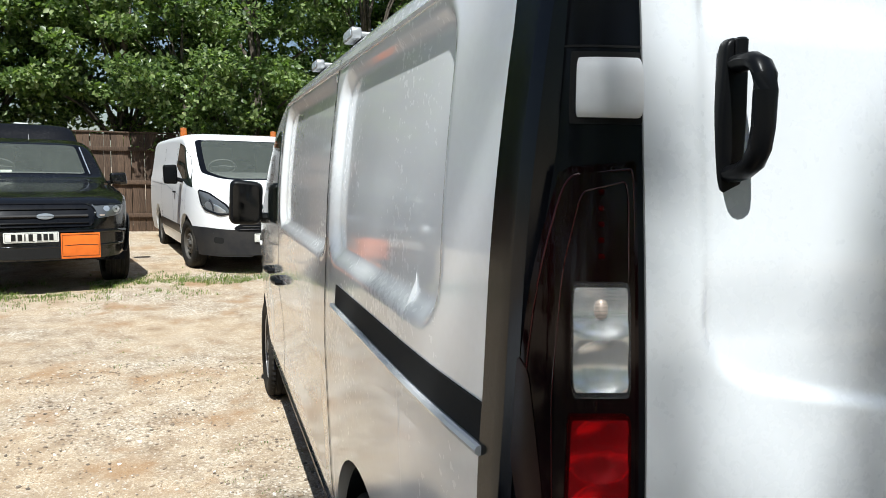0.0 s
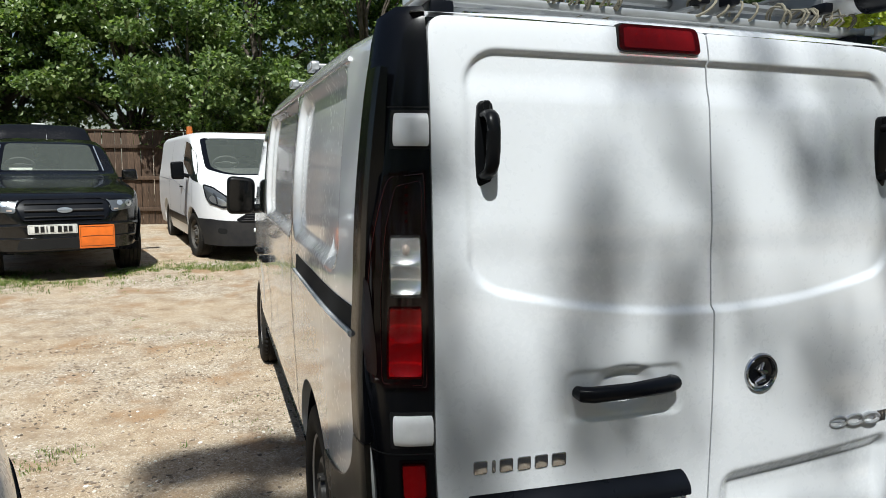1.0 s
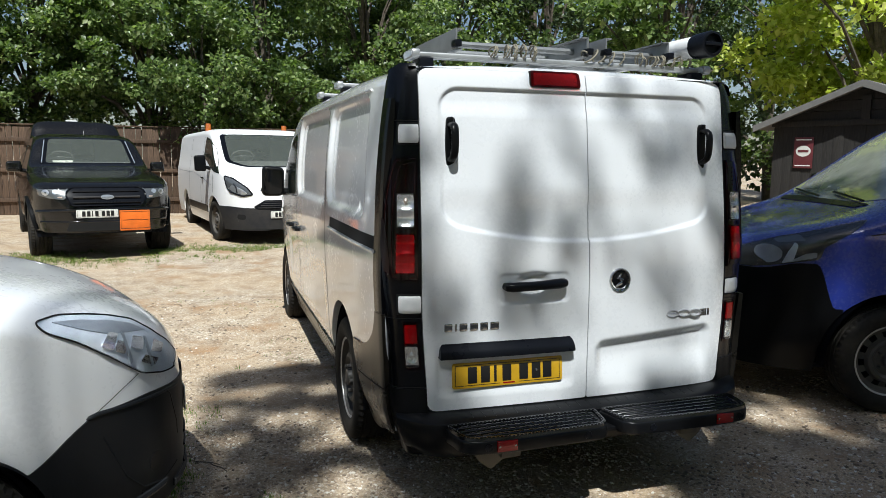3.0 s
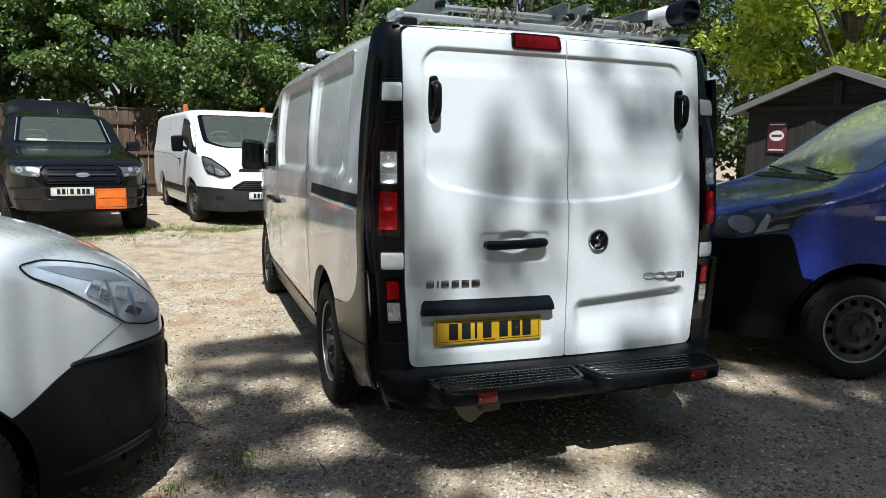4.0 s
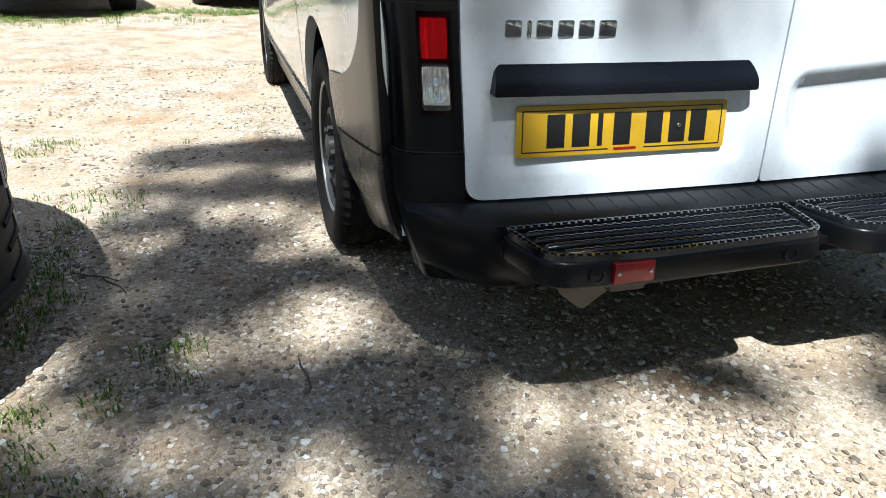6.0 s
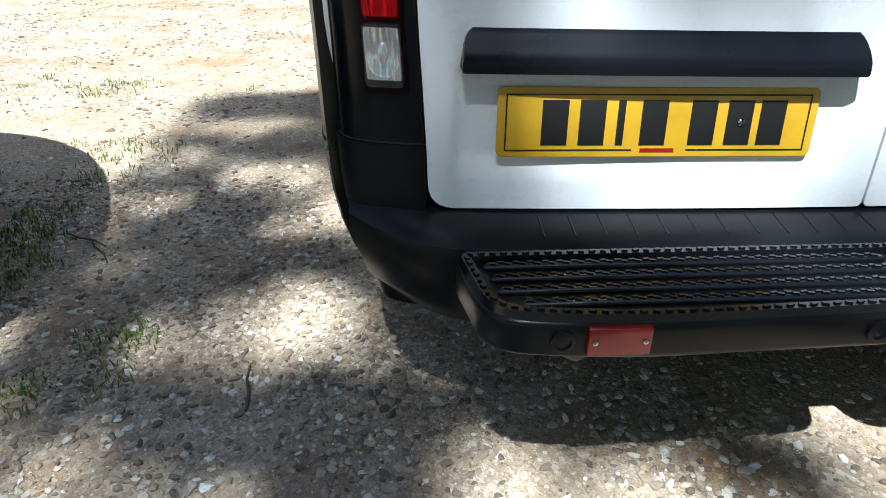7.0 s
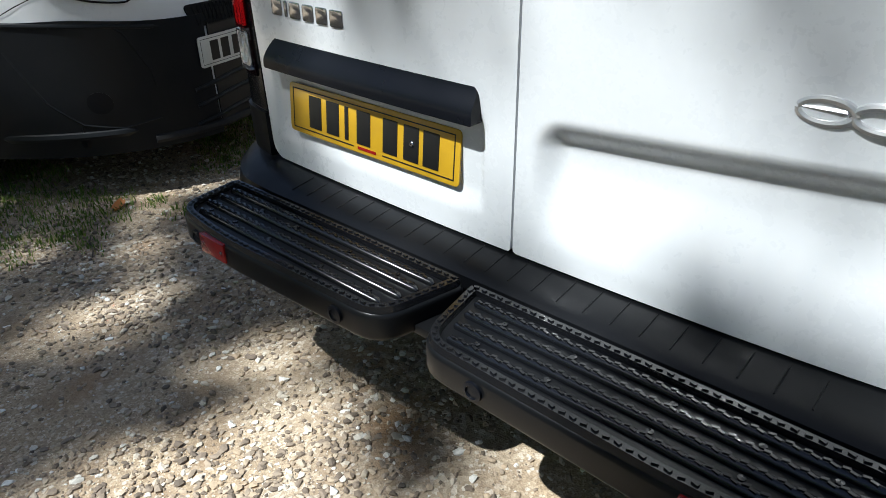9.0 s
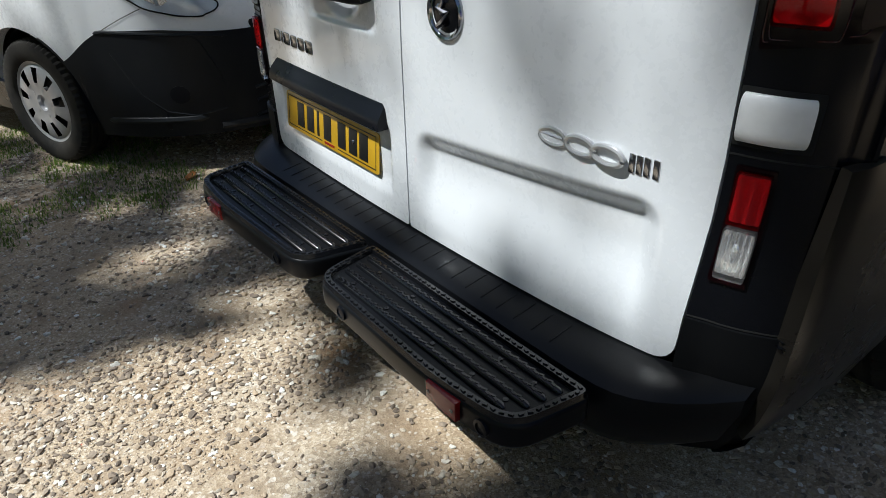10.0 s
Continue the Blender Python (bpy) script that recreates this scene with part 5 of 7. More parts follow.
    part("oval_badge", moved(slab([(0.085 * math.cos(a), 0.033 * math.sin(a)) for a in steps(0, math.tau, 24)[:-1]], 0, 0.012, 0.003), Matrix.Translation((0, F(0, 0.875)[1] + 0.035, 0.875)) @ FACE_AHEAD), LAMP_GREY, gr)
    part("bumper_lip", tube([F(x, 0.705 - 0.02 * abs(x / 0.8) ** 3, 0.022) for x in steps(-0.84, 0.84, 36)], 0.022, 8), BLACK_PAINT, car)
    part("bumper_lower_lip", tube([F(x, 0.545, 0.024) for x in steps(-0.80, 0.80, 36)], 0.016, 8), BLACK_PAINT, car)
    plate(car, Matrix.Translation((0.14, F(0.14, 0.66)[1] + 0.04, 0.655)) @ FACE_AHEAD, PLATE_WHITE)
    board = part("warning_board", moved(slab(rounded([(-0.195, -0.145), (0.195, -0.145), (0.195, 0.135), (-0.195, 0.135)], 0.008), 0, 0.008, 0.002), Matrix.Translation((-0.33, F(-0.33, 0.60)[1] + 0.05, 0.555)) @ FACE_AHEAD), ORANGE, car, "plain orange hazard board")
    part("board_edge", moved(tube([(-0.182, -0.117, 0.009), (0.182, -0.117, 0.009), (0.182, 0.117, 0.009), (-0.182, 0.117, 0.009)], 0.003, 5, True), Matrix.Translation((-0.33, F(-0.33, 0.60)[1] + 0.05, 0.555)) @ FACE_AHEAD), INK, board)
    part("board_fold", moved(tube([(-0.16, 0.0, 0.009), (0.0, 0.008, 0.009), (0.17, 0.0, 0.009)], 0.003, 5), Matrix.Translation((-0.33, F(-0.33, 0.60)[1] + 0.05, 0.555)) @ FACE_AHEAD), INK, board)
    over = lambda x, y, o=0.0: S.over(x, y, o)
    part("papers", sheet(rounded([(0.22, 3.46), (0.52, 3.46), (0.50, 3.50), (0.24, 3.505)], 0.02), over, -0.008, 0.002, 6, 3), PLATE_WHITE, car, "white papers on the dashboard")
    for s in (-1, 1):
        part("pillar_trim", tube([over(s * x, y, 0.008) for x, y in ((0.665, 3.51), (0.63, 3.32), (0.59, 3.11))], 0.008, 6), LAMP_GREY, car, "pale windscreen pillar trim")
    part("roof_beacon", join(box(-0.10, 0.10, 1.0, 1.12, 2.01, 2.085, 0.015)), WHITE_PLASTIC, car, "white light on the canopy roof")
    part("aerial", tube([(0.0, 2.95, 1.76), (0.0, 2.90, 1.84)], 0.006, 6), DARK_PLASTIC, car)
    part("bonnet_joint", tube([over(x, 5.06 - 0.06 * abs(x / 0.7) ** 2, 0.0) for x in steps(-0.74, 0.74, 20)], 0.005, 5), GAP, car)
    return car


def works_van(m):
    """The white van with two amber beacons."""
    car = thing("works_van", m, "white panel van with amber roof beacons and grey lower bumper", "van", "parked vehicles")
    W = curve_of([(0.2, 0.93), (0.5, 0.98), (0.8, 0.99), (1.1, 0.985), (1.3, 0.95), (1.7, 0.89), (1.97, 0.85)])
    top = curve_of([(0.0, 1.86), (0.2, 1.895), (2.6, 1.905), (3.2, 1.885), (3.45, 1.845), (3.6, 1.78), (4.30, 1.24), (4.55, 1.13), (4.80, 1.00), (4.91, 0.86), (4.96, 0.7), (4.975, 0.5)])
    R = curve_of([(0, 0.14), (3.3, 0.14), (4.3, 0.10), (4.97, 0.16)])

    def plan(y):
        if y < 3.5:
            return 1.0
        u = (y - 3.5) / 1.49
        return (1 - u**3.4) ** (1 / 2.4)

    S = Shell(W, top, plan, R, [(1.06, 0.335, 0.41), (3.99, 0.335, 0.41)], 0.26, 6.0, 2.2)
    screen = rounded([(-0.50, 4.335), (0.50, 4.335), (0.78, 4.17), (0.785, 3.9), (0.765, 3.58), (-0.765, 3.58), (-0.785, 3.9), (-0.78, 4.17)], [0.2, 0.2, 0.06, 0.1, 0.06, 0.06, 0.1, 0.06])
    part("body", S.skin(0.02, 4.968, 24, hole=lambda x, y, z: z > 1.1 and inside(shrunk(screen, 0.985, 0.985), x, y), extra=steps(3.58, 4.335, 30)), CLEAN_WHITE, car)
    fitted_screen(car, S, screen, 0.90, 0.91, (0.42, 3.72, 1.28), (-0.74, 0.74, 3.72, 4.16, 0.95, 1.17), 2.95, 1.45)
    part("underbody", join(box(-0.66, 0.66, 0.1, 4.7, 0.2, 0.6, 0.02), *dark_well(S, 0.95)), DARK_PLASTIC, car)
    for s in (-1, 1):
        wheel(car, s * 0.85, 1.06, 0.335, 0.2, "dark")
        wheel(car, s * 0.85, 3.99, 0.335, 0.2, "dark", 8)
        part("front_bumper_side", S.band(s, 4.30, 4.965, lambda y: S.low(y, 0.22), lambda y: max(S.low(y, 0.22) + 0.01, 0.60 - 0.02 * smooth01(4.6, 4.9, y)), 0.008, 8, 0.03), GREY_PLASTIC, car, "dark grey bumper side")
        part("side_moulding", S.band(s, 1.5, 3.55, lambda y: 0.44, lambda y: 0.56, 0.008, 4), BLACK_PLASTIC, car)
        lo = rounded([(4.49, 1.085), (4.56, 0.915), (4.627, 0.831), (4.80, 0.767), (4.895, 0.787), (4.83, 0.91), (4.64, 1.04)], 0.025)
        lamp = part("headlamp", sheet(lo, S.wing(s), 0.006, 0.02, 14, 14), LAMP_MID, car, "dark-framed headlamp")
        part("lamp_frame", tube([S.wing(s)(y, z, 0.008) for y, z in lo], 0.012, 6, True), GLOSS_BLACK, lamp)
        part("lamp_bowl", sheet(rounded([(4.61, 0.90), (4.65, 0.845), (4.80, 0.79), (4.86, 0.805), (4.80, 0.875), (4.66, 0.95)], 0.03), S.wing(s), 0.012, 0.01, 10, 10), LAMP_BOWL, lamp)
        part("lamp_divider", tube([S.wing(s)(y, z, 0.016) for y, z in ((4.69, 0.955), (4.73, 0.90), (4.74, 0.82))], 0.012, 6), LAMP_DARK, lamp)
        part("fog_lamp", sheet(rounded([(4.72, 0.40), (4.82, 0.39), (4.83, 0.47), (4.73, 0.48)], 0.03), S.side(s), 0.012, 0.008, 8, 8), GAP, car, "black fog lamp recess")
        part("door_handle", tube([S.side(s)(y, 1.02, o) for y, o in ((3.08, 0.0), (3.10, 0.02), (3.20, 0.022), (3.22, 0.0))], 0.014, 6), GAP, car)
        part("cab_window", sheet(rounded([(3.04, 1.40), (4.08, 1.15), (4.36, 1.115), (3.86, 1.545), (3.60, 1.68), (3.10, 1.74)], 0.05), S.wing(s), 0.004, 0.01, 10, 12), GLASS, car)
        for pts in ([(2.92, 0.58), (2.95, 1.75)], [(4.02, 0.80), (4.04, 1.1)], [(1.62, 0.5), (1.62, 1.75)]):
            part("door_joint", S.seam(s, line(pts, 10), 0.010), GAP, car)
        part("belt_crease", S.seam(s, line([(0.2, 1.12), (2.2, 1.10), (3.3, 1.0), (3.9, 0.92)], 10), 0.008), LAMP_GREY, car)
        mi = part("door_mirror", moved(slab(rounded([(-0.09, -0.13), (0.09, -0.13), (0.10, 0.13), (-0.08, 0.14)], 0.04), -0.06, 0.06, 0.03, 3), Matrix.Translation((s * 1.13, 3.82, 1.28)) @ Matrix.Rotation(math.pi / 2, 4, "X")), BLACK_PLASTIC, car, "black door mirror")
        part("mirror_arm", tube([(s * 0.92, 3.84, 1.18), (s * 1.06, 3.83, 1.22)], 0.03, 8), BLACK_PLASTIC, mi)
        be = part("beacon", moved(lathe([(0.001, 0.085), (0.042, 0.085), (0.05, 0.072), (0.05, 0.01), (0.055, 0.0), (0.055, -0.05)], 20), Matrix.Translation((s * 0.72, 2.3, 1.925)) @ Matrix.Rotation(-math.pi / 2, 4, "Y")), AMBER, car, "amber roof beacon")
    F = S.front(3.9, 4.968)
    part("front_bumper", sheet(rounded([(-0.70, 0.24), (0.70, 0.24), (0.74, 0.58), (-0.74, 0.58)], 0.05), F, 0.014, 0.03, 30, 10), GREY_PLASTIC, car, "dark grey front bumper")
    gr = part("grille", sheet(rounded([(-0.46, 0.56), (0.46, 0.56), (0.51, 0.60), (0.34, 0.71), (-0.34, 0.71), (-0.51, 0.60)], 0.03), F, 0.018, 0.02, 26, 8), DARK_PLASTIC, car, "black trapezoid grille")
    for z in (0.585, 0.62, 0.655, 0.69):
        part("grille_bar", tube([F(x, z, 0.022) for x in steps(-0.44 + (z - 0.585), 0.44 - (z - 0.585), 18)], 0.007, 6), GREY_PLASTIC, gr)
    part("upper_grille", sheet(rounded([(-0.40, 0.855), (0.40, 0.855), (0.37, 0.905), (-0.37, 0.905)], 0.015), F, 0.010, 0.02, 20, 3), DARK_PLASTIC, car)
    part("oval_badge", moved(slab([(0.075 * math.cos(a), 0.03 * math.sin(a)) for a in steps(0, math.tau, 24)[:-1]], 0, 0.012, 0.003), Matrix.Translation((0, F(0, 0.88)[1] + 0.012, 0.88)) @ FACE_AHEAD), LAMP_GREY, car)
    plate(car, Matrix.Translation((0, 4.968 + 0.03, 0.475)) @ FACE_AHEAD, PLATE_WHITE)
    return car


# ---- ground ----
def ground_z(x, y):
    return 0.021 * max(0.0, y - 4.0) if y < 40 else 0.756


def ground_material():
    m, t, b = material("gravel")
    geo = t.nodes.new("ShaderNodeNewGeometry")
    pos = geo.outputs["Position"]

    def tex(kind, scale, **kw):
        n = node(t, kind, Scale=scale, **kw)
        t.links.new(pos, n.inputs["Vector"])
        return n

    stones = tex("ShaderNodeTexVoronoi", 75.0, Randomness=1.0)
    small = tex("ShaderNodeTexVoronoi", 210.0)
    wide = tex("ShaderNodeTexNoise", 0.8, Detail=8.0, Roughness=0.62)
    mid = tex("ShaderNodeTexNoise", 4.2, Detail=6.0, Roughness=0.65)
    fine = tex("ShaderNodeTexNoise", 320.0, Detail=4.0, Roughness=0.7)
    bw = t.nodes.new("ShaderNodeSeparateColor")
    t.links.new(stones.outputs["Color"], bw.inputs[0])
    bw2 = t.nodes.new("ShaderNodeSeparateColor")
    t.links.new(small.outputs["Color"], bw2.inputs[0])
    # trodden earth, grit in it, and bedded stones in patches
    earth = ramp(t, fine.outputs["Fac"], [(0.28, (0.22, 0.160, 0.106)), (0.5, (0.43, 0.33, 0.225)), (0.72, (0.62, 0.495, 0.355))])
    grit = ramp(t, bw2.outputs[1], [(0.0, (0.24, 0.178, 0.12)), (0.55, (0.47, 0.368, 0.255)), (0.85, (0.62, 0.515, 0.38)), (1.0, (0.82, 0.75, 0.63))])
    pebble = ramp(t, bw.outputs[0], [(0.0, (0.20, 0.17, 0.14)), (0.4, (0.38, 0.325, 0.255)), (0.75, (0.54, 0.475, 0.38)), (0.92, (0.66, 0.61, 0.53)), (1.0, (0.86, 0.84, 0.80))])
    base = mixed(t, ramp(t, mid.outputs["Fac"], [(0.38, grey(0.25)), (0.62, grey(0.85))]), earth, grit)
    cover = ramp(t, wide.outputs["Fac"], [(0.42, grey(0.0)), (0.60, grey(0.7))])
    base = mixed(t, cover, base, pebble)
    tan = ramp(t, mid.outputs["Fac"], [(0.32, (0.64, 0.565, 0.50)), (0.46, (0.92, 0.88, 0.84)), (0.66, (1.10, 1.09, 1.07))])
    base = mixed(t, 0.9, base, tan, "MULTIPLY")
    # larger pale and dark stones bedded in the surface
    large = tex("ShaderNodeTexVoronoi", 72.0, Randomness=1.0)
    bw3 = t.nodes.new("ShaderNodeSeparateColor")
    t.links.new(large.outputs["Color"], bw3.inputs[0])
    body = ramp(t, large.outputs["Distance"], [(0.30, grey(1.0)), (0.42, grey(0.0))])
    pale = mixed(t, 1.0, ramp(t, bw3.outputs[0], [(0.74, grey(0.0)), (0.80, grey(0.5))]), body, "MULTIPLY")
    dark = mixed(t, 1.0, ramp(t, bw3.outputs[2], [(0.74, grey(0.0)), (0.80, grey(0.2))]), body, "MULTIPLY")
    base = mixed(t, dark, base, (0.17, 0.135, 0.10))
    base = mixed(t, pale, base, (0.78, 0.73, 0.65))
    soil = tex("ShaderNodeTexNoise", 1.7, Detail=7.0, Roughness=0.62)
    base = mixed(t, ramp(t, soil.outputs["Fac"], [(0.55, grey(0.0)), (0.66, grey(0.8))]), base, mixed(t, 1.0, (0.78, 0.62, 0.48), earth, "MULTIPLY"))
    t.links.new(base, b.inputs["Base Color"])
    b.inputs["Roughness"].default_value = 0.92
    b.inputs["Specular IOR Level"].default_value = 0.25
    hh = mixed(t, 0.5, stones.outputs["Distance"], small.outputs["Distance"])
    hh = mixed(t, 0.3, hh, fine.outputs["Fac"])
    bumped(t, b, hh, 0.7, 0.005)
    return m


GRAVEL = ground_material()


def axis(lo, hi, near_lo, near_hi, fine):
    out = [near_lo]
    while out[-1] < near_hi:
        out.append(out[-1] + fine)
    step = fine
    while out[-1] < hi:
        step *= 1.35
        out.append(out[-1] + step)
    step = fine
    left = near_lo
    while left > lo:
        step *= 1.35
        left -= step
        out.insert(0, left)
    return out


gx, gy = axis(-400, 400, -4.0, 6.0, 0.1), axis(-400, 400, -3.0, 12.0, 0.1)


def ground_point(x, y):
    near = 1.0 if -5 < x < 8 and -4 < y < 14 else 0.0
    bump = 0.012 * noise.noise(Vector((x * 0.9, y * 0.9, 3))) + 0.006 * noise.noise(Vector((x * 3, y * 3, 7)))
    return (x, y, ground_z(x, y) + near * bump - 0.004)


ground = part("ground", grid(ground_point, gx, gy), GRAVEL, None, "", 0)
tagged(ground, "pale tan gravel yard with worn earth patches", "ground", "", "structure")
for p in ground.data.polygons:
    p.use_smooth = True

# ---- loose stones on the near ground ----
def stone_field(name, count, x0, x1, y0, y1, r0, r1, mat, seed):
    rng = np.random.default_rng(seed)
    ico = bmesh.new()
    bmesh.ops.create_icosphere(ico, subdivisions=1, radius=1.0)
    ico.verts.index_update()
    base = np.array([v.co[:] for v in ico.verts])
    tri = np.array([[v.index for v in f.verts] for f in ico.faces])
    ico.free()
    n = len(base)
    allv, allf = [], []
    for k in range(count):
        x, y = rng.uniform(x0, x1), rng.uniform(y0, y1)
        while rng.random() > 0.22 + 1.2 * max(0.0, 0.25 + noise.noise(Vector((x * 2.1, y * 2.1, 6)))):
            x, y = rng.uniform(x0, x1), rng.uniform(y0, y1)
        r = r0 + (r1 - r0) * rng.random() ** 3.2
        jit = base * (1 + 0.75 * (rng.random((n, 1)) - 0.5))
        s = np.array([r * rng.uniform(0.8, 1.4), r * rng.uniform(0.6, 1.0), r * rng.uniform(0.30, 0.66)])
        a = rng.uniform(0, math.tau)
        v = jit * s
        c, d = math.cos(a), math.sin(a)
        v = np.column_stack((v[:, 0] * c - v[:, 1] * d, v[:, 0] * d + v[:, 1] * c, v[:, 2]))
        v += np.array([x, y, ground_point(x, y)[2] + r * 0.27])
        allv.append(v)
        allf.append(tri + k * n)
    me = bpy.data.meshes.new(name)
    me.from_pydata(np.concatenate(allv).tolist(), [], np.concatenate(allf).tolist())
    me.materials.append(mat)
    return new(name, me)


def pebble_material():
    m, t, b = material("pebbles")
    geo = t.nodes.new("ShaderNodeNewGeometry")
    col = ramp(t, geo.outputs["Random Per Island"], [(0.0, (0.15, 0.118, 0.090)), (0.22, (0.27, 0.21, 0.158)), (0.46, (0.40, 0.32, 0.24)), (0.62, (0.52, 0.395, 0.27)), (0.80, (0.58, 0.49, 0.38)), (0.91, (0.74, 0.68, 0.58)), (1.0, (0.92, 0.90, 0.84))])
    n = node(t, "ShaderNodeTexNoise", Scale=160.0, Detail=3.0)
    t.links.new(geo.outputs["Position"], n.inputs["Vector"])
    t.links.new(mixed(t, 0.35, col, ramp(t, n.outputs["Fac"], [(0.3, grey(0.35)), (0.7, grey(1.0))]), "MULTIPLY"), b.inputs["Base Color"])
    b.inputs["Roughness"].default_value = 0.85
    bumped(t, b, n.outputs["Fac"], 0.3, 0.003)
    return m


PEBBLE = pebble_material()
tagged(stone_field("gravel_stones", 60000, -1.1, 2.7, -0.35, 2.2, 0.0018, 0.0112, PEBBLE, 1), "loose tan and grey gravel stones", "gravel", "", "stuff")
tagged(stone_field("gravel_stones", 7000, 2.7, 4.4, -0.35, 2.2, 0.004, 0.013, PEBBLE, 3), "loose tan and grey gravel stones", "gravel", "", "stuff")
tagged(stone_field("gravel_stones", 14000, -2.0, 3.8, 2.2, 6.0, 0.004, 0.013, PEBBLE, 2), "loose tan and grey gravel stones", "gravel", "", "stuff")


# ---- grass ----
def leaf_material(name, stops, translucent=0.35, rough=0.45):
    m, t, b = material(name)
    geo = t.nodes.new("ShaderNodeNewGeometry")
    col = ramp(t, geo.outputs["Random Per Island"], stops)
    n = node(t, "ShaderNodeTexNoise", Scale=1.1, Detail=3.0)
    t.links.new(geo.outputs["Position"], n.inputs["Vector"])
    col = mixed(t, 0.6, col, ramp(t, n.outputs["Fac"], [(0.3, (0.55, 0.6, 0.5)), (0.7, (1.0, 1.0, 1.0))]), "MULTIPLY")
    t.links.new(col, b.inputs["Base Color"])
    b.inputs["Roughness"].default_value = rough
    tr = t.nodes.new("ShaderNodeBsdfTranslucent")
    t.links.new(mixed(t, 1.0, col, (1.2, 1.4, 0.55), "MULTIPLY"), tr.inputs[0])
    mx = t.nodes.new("ShaderNodeMixShader")
    mx.inputs[0].default_value = translucent
    t.links.new(b.outputs[0], mx.inputs[1])
    t.links.new(tr.outputs[0], mx.inputs[2])
    t.links.new(mx.outputs[0], t.nodes["Material Output"].inputs[0])
    return m


GRASS = leaf_material("grass_blades", [(0.0, (0.08, 0.145, 0.022)), (0.65, (0.16, 0.25, 0.045)), (0.85, (0.30, 0.34, 0.10)), (1.0, (0.46, 0.42, 0.18))], 0.3, 0.6)


def grass_field(name, count, place, h0, h1, seed):
    rng = np.random.default_rng(seed)
    vs, fs = [], []
    for _ in range(count):
        q = place(rng)
        if q is None:
            continue
        x, y = q
        z = ground_point(x, y)[2]
        for k in range(rng.integers(4, 9)):
            a = rng.uniform(0, math.tau)
            h, w = rng.uniform(h0, h1), rng.uniform(0.001, 0.0026) * (1 + h1 * 5)
            lean = rng.uniform(0.2, 1.1) * h
            px, py = x + rng.normal(0, 0.02), y + rng.normal(0, 0.02)
            dx, dy = math.cos(a), math.sin(a)
            i = len(vs)
            vs += [(px - dy * w, py + dx * w, z - 0.003), (px + dy * w, py - dx * w, z - 0.003), (px + dx * lean * 0.4 + dy * w * 0.8, py + dy * lean * 0.4 - dx * w * 0.8, z + h * 0.6), (px + dx * lean * 0.4 - dy * w * 0.8, py + dy * lean * 0.4 + dx * w * 0.8, z + h * 0.6), (px + dx * lean, py + dy * lean, z + h)]
            fs += [(i, i + 1, i + 2, i + 3), (i + 3, i + 2, i + 4)]
    me = bpy.data.meshes.new(name)
    me.from_pydata(vs, [], fs)
    me.materials.append(GRASS)
    return new(name, me)


def verge(rng):
    x = rng.uniform(-8.0, 3.2)
    y = 9.1 + 0.18 * (x + 1.5) * 0.5 + rng.normal(0, 0.34) + 0.25 * noise.noise(Vector((x * 0.7, 4, 2)))
    if noise.noise(Vector((x * 0.9, y * 1.3, 1))) + 0.35 * noise.noise(Vector((x * 4.0, y * 5.0, 8))) < -0.10:
        return None
    return x, y


def by_van(rng):
    x, y = rng.uniform(-1.6, 0.15), rng.uniform(0.1, 3.6)
    n = noise.noise(Vector((x * 2.2, y * 2.2, 5))) + 0.3 * noise.noise(Vector((x * 9.0, y * 9.0, 2)))
    if n < (0.30 if y > 2.3 or (y > 1.3 and x > -0.3) else -0.12) + 0.9 * max(0, x + 0.36):
        return None
    if y > 2.0 and rng.random() < 0.7:
        return None
    return x, y


def yard(rng):
    x, y = rng.uniform(-6.0, 3.0), rng.uniform(3.0, 9.0)
    if noise.noise(Vector((x * 0.8, y * 0.8, 9))) < 0.22:
        return None
    return x, y


tagged(grass_field("grass_verge", 8000, verge, 0.008, 0.05, 3), "ragged strip of green grass and weeds on gravel", "grass", "", "stuff")
tagged(grass_field("grass_tufts", 8500, by_van, 0.006, 0.028, 4), "short sparse grass tufts in gravel", "grass", "", "stuff")
tagged(grass_field("grass_tufts", 1300, yard, 0.008, 0.022, 6), "thin dry grass in the gravel yard", "grass", "", "stuff")


# ---- trees ----
def bark_material():
    m, t, b = material("bark")
    n = noise_of(t, 9, 6, 0.7)
    t.links.new(ramp(t, n, [(0.3, (0.045, 0.036, 0.028)), (0.7, (0.17, 0.14, 0.11))]), b.inputs["Base Color"])
    b.inputs["Roughness"].default_value = 0.95
    bumped(t, b, n, 0.8, 0.03)
    return m


BARK = bark_material()
LEAF = leaf_material("broad_leaves", [(0.0, (0.055, 0.095, 0.030)), (0.45, (0.135, 0.205, 0.065)), (0.8, (0.26, 0.34, 0.125)), (1.0, (0.42, 0.48, 0.24))], 0.42, 0.34)
LEAF_BRIGHT = leaf_material("bright_leaves", [(0.0, (0.30, 0.35, 0.055)), (0.5, (0.56, 0.60, 0.12)), (1.0, (0.78, 0.78, 0.27))], 0.48)
LEAF_DARK = leaf_material("dark_needles", [(0.0, (0.03, 0.052, 0.018)), (1.0, (0.085, 0.12, 0.045))], 0.2)


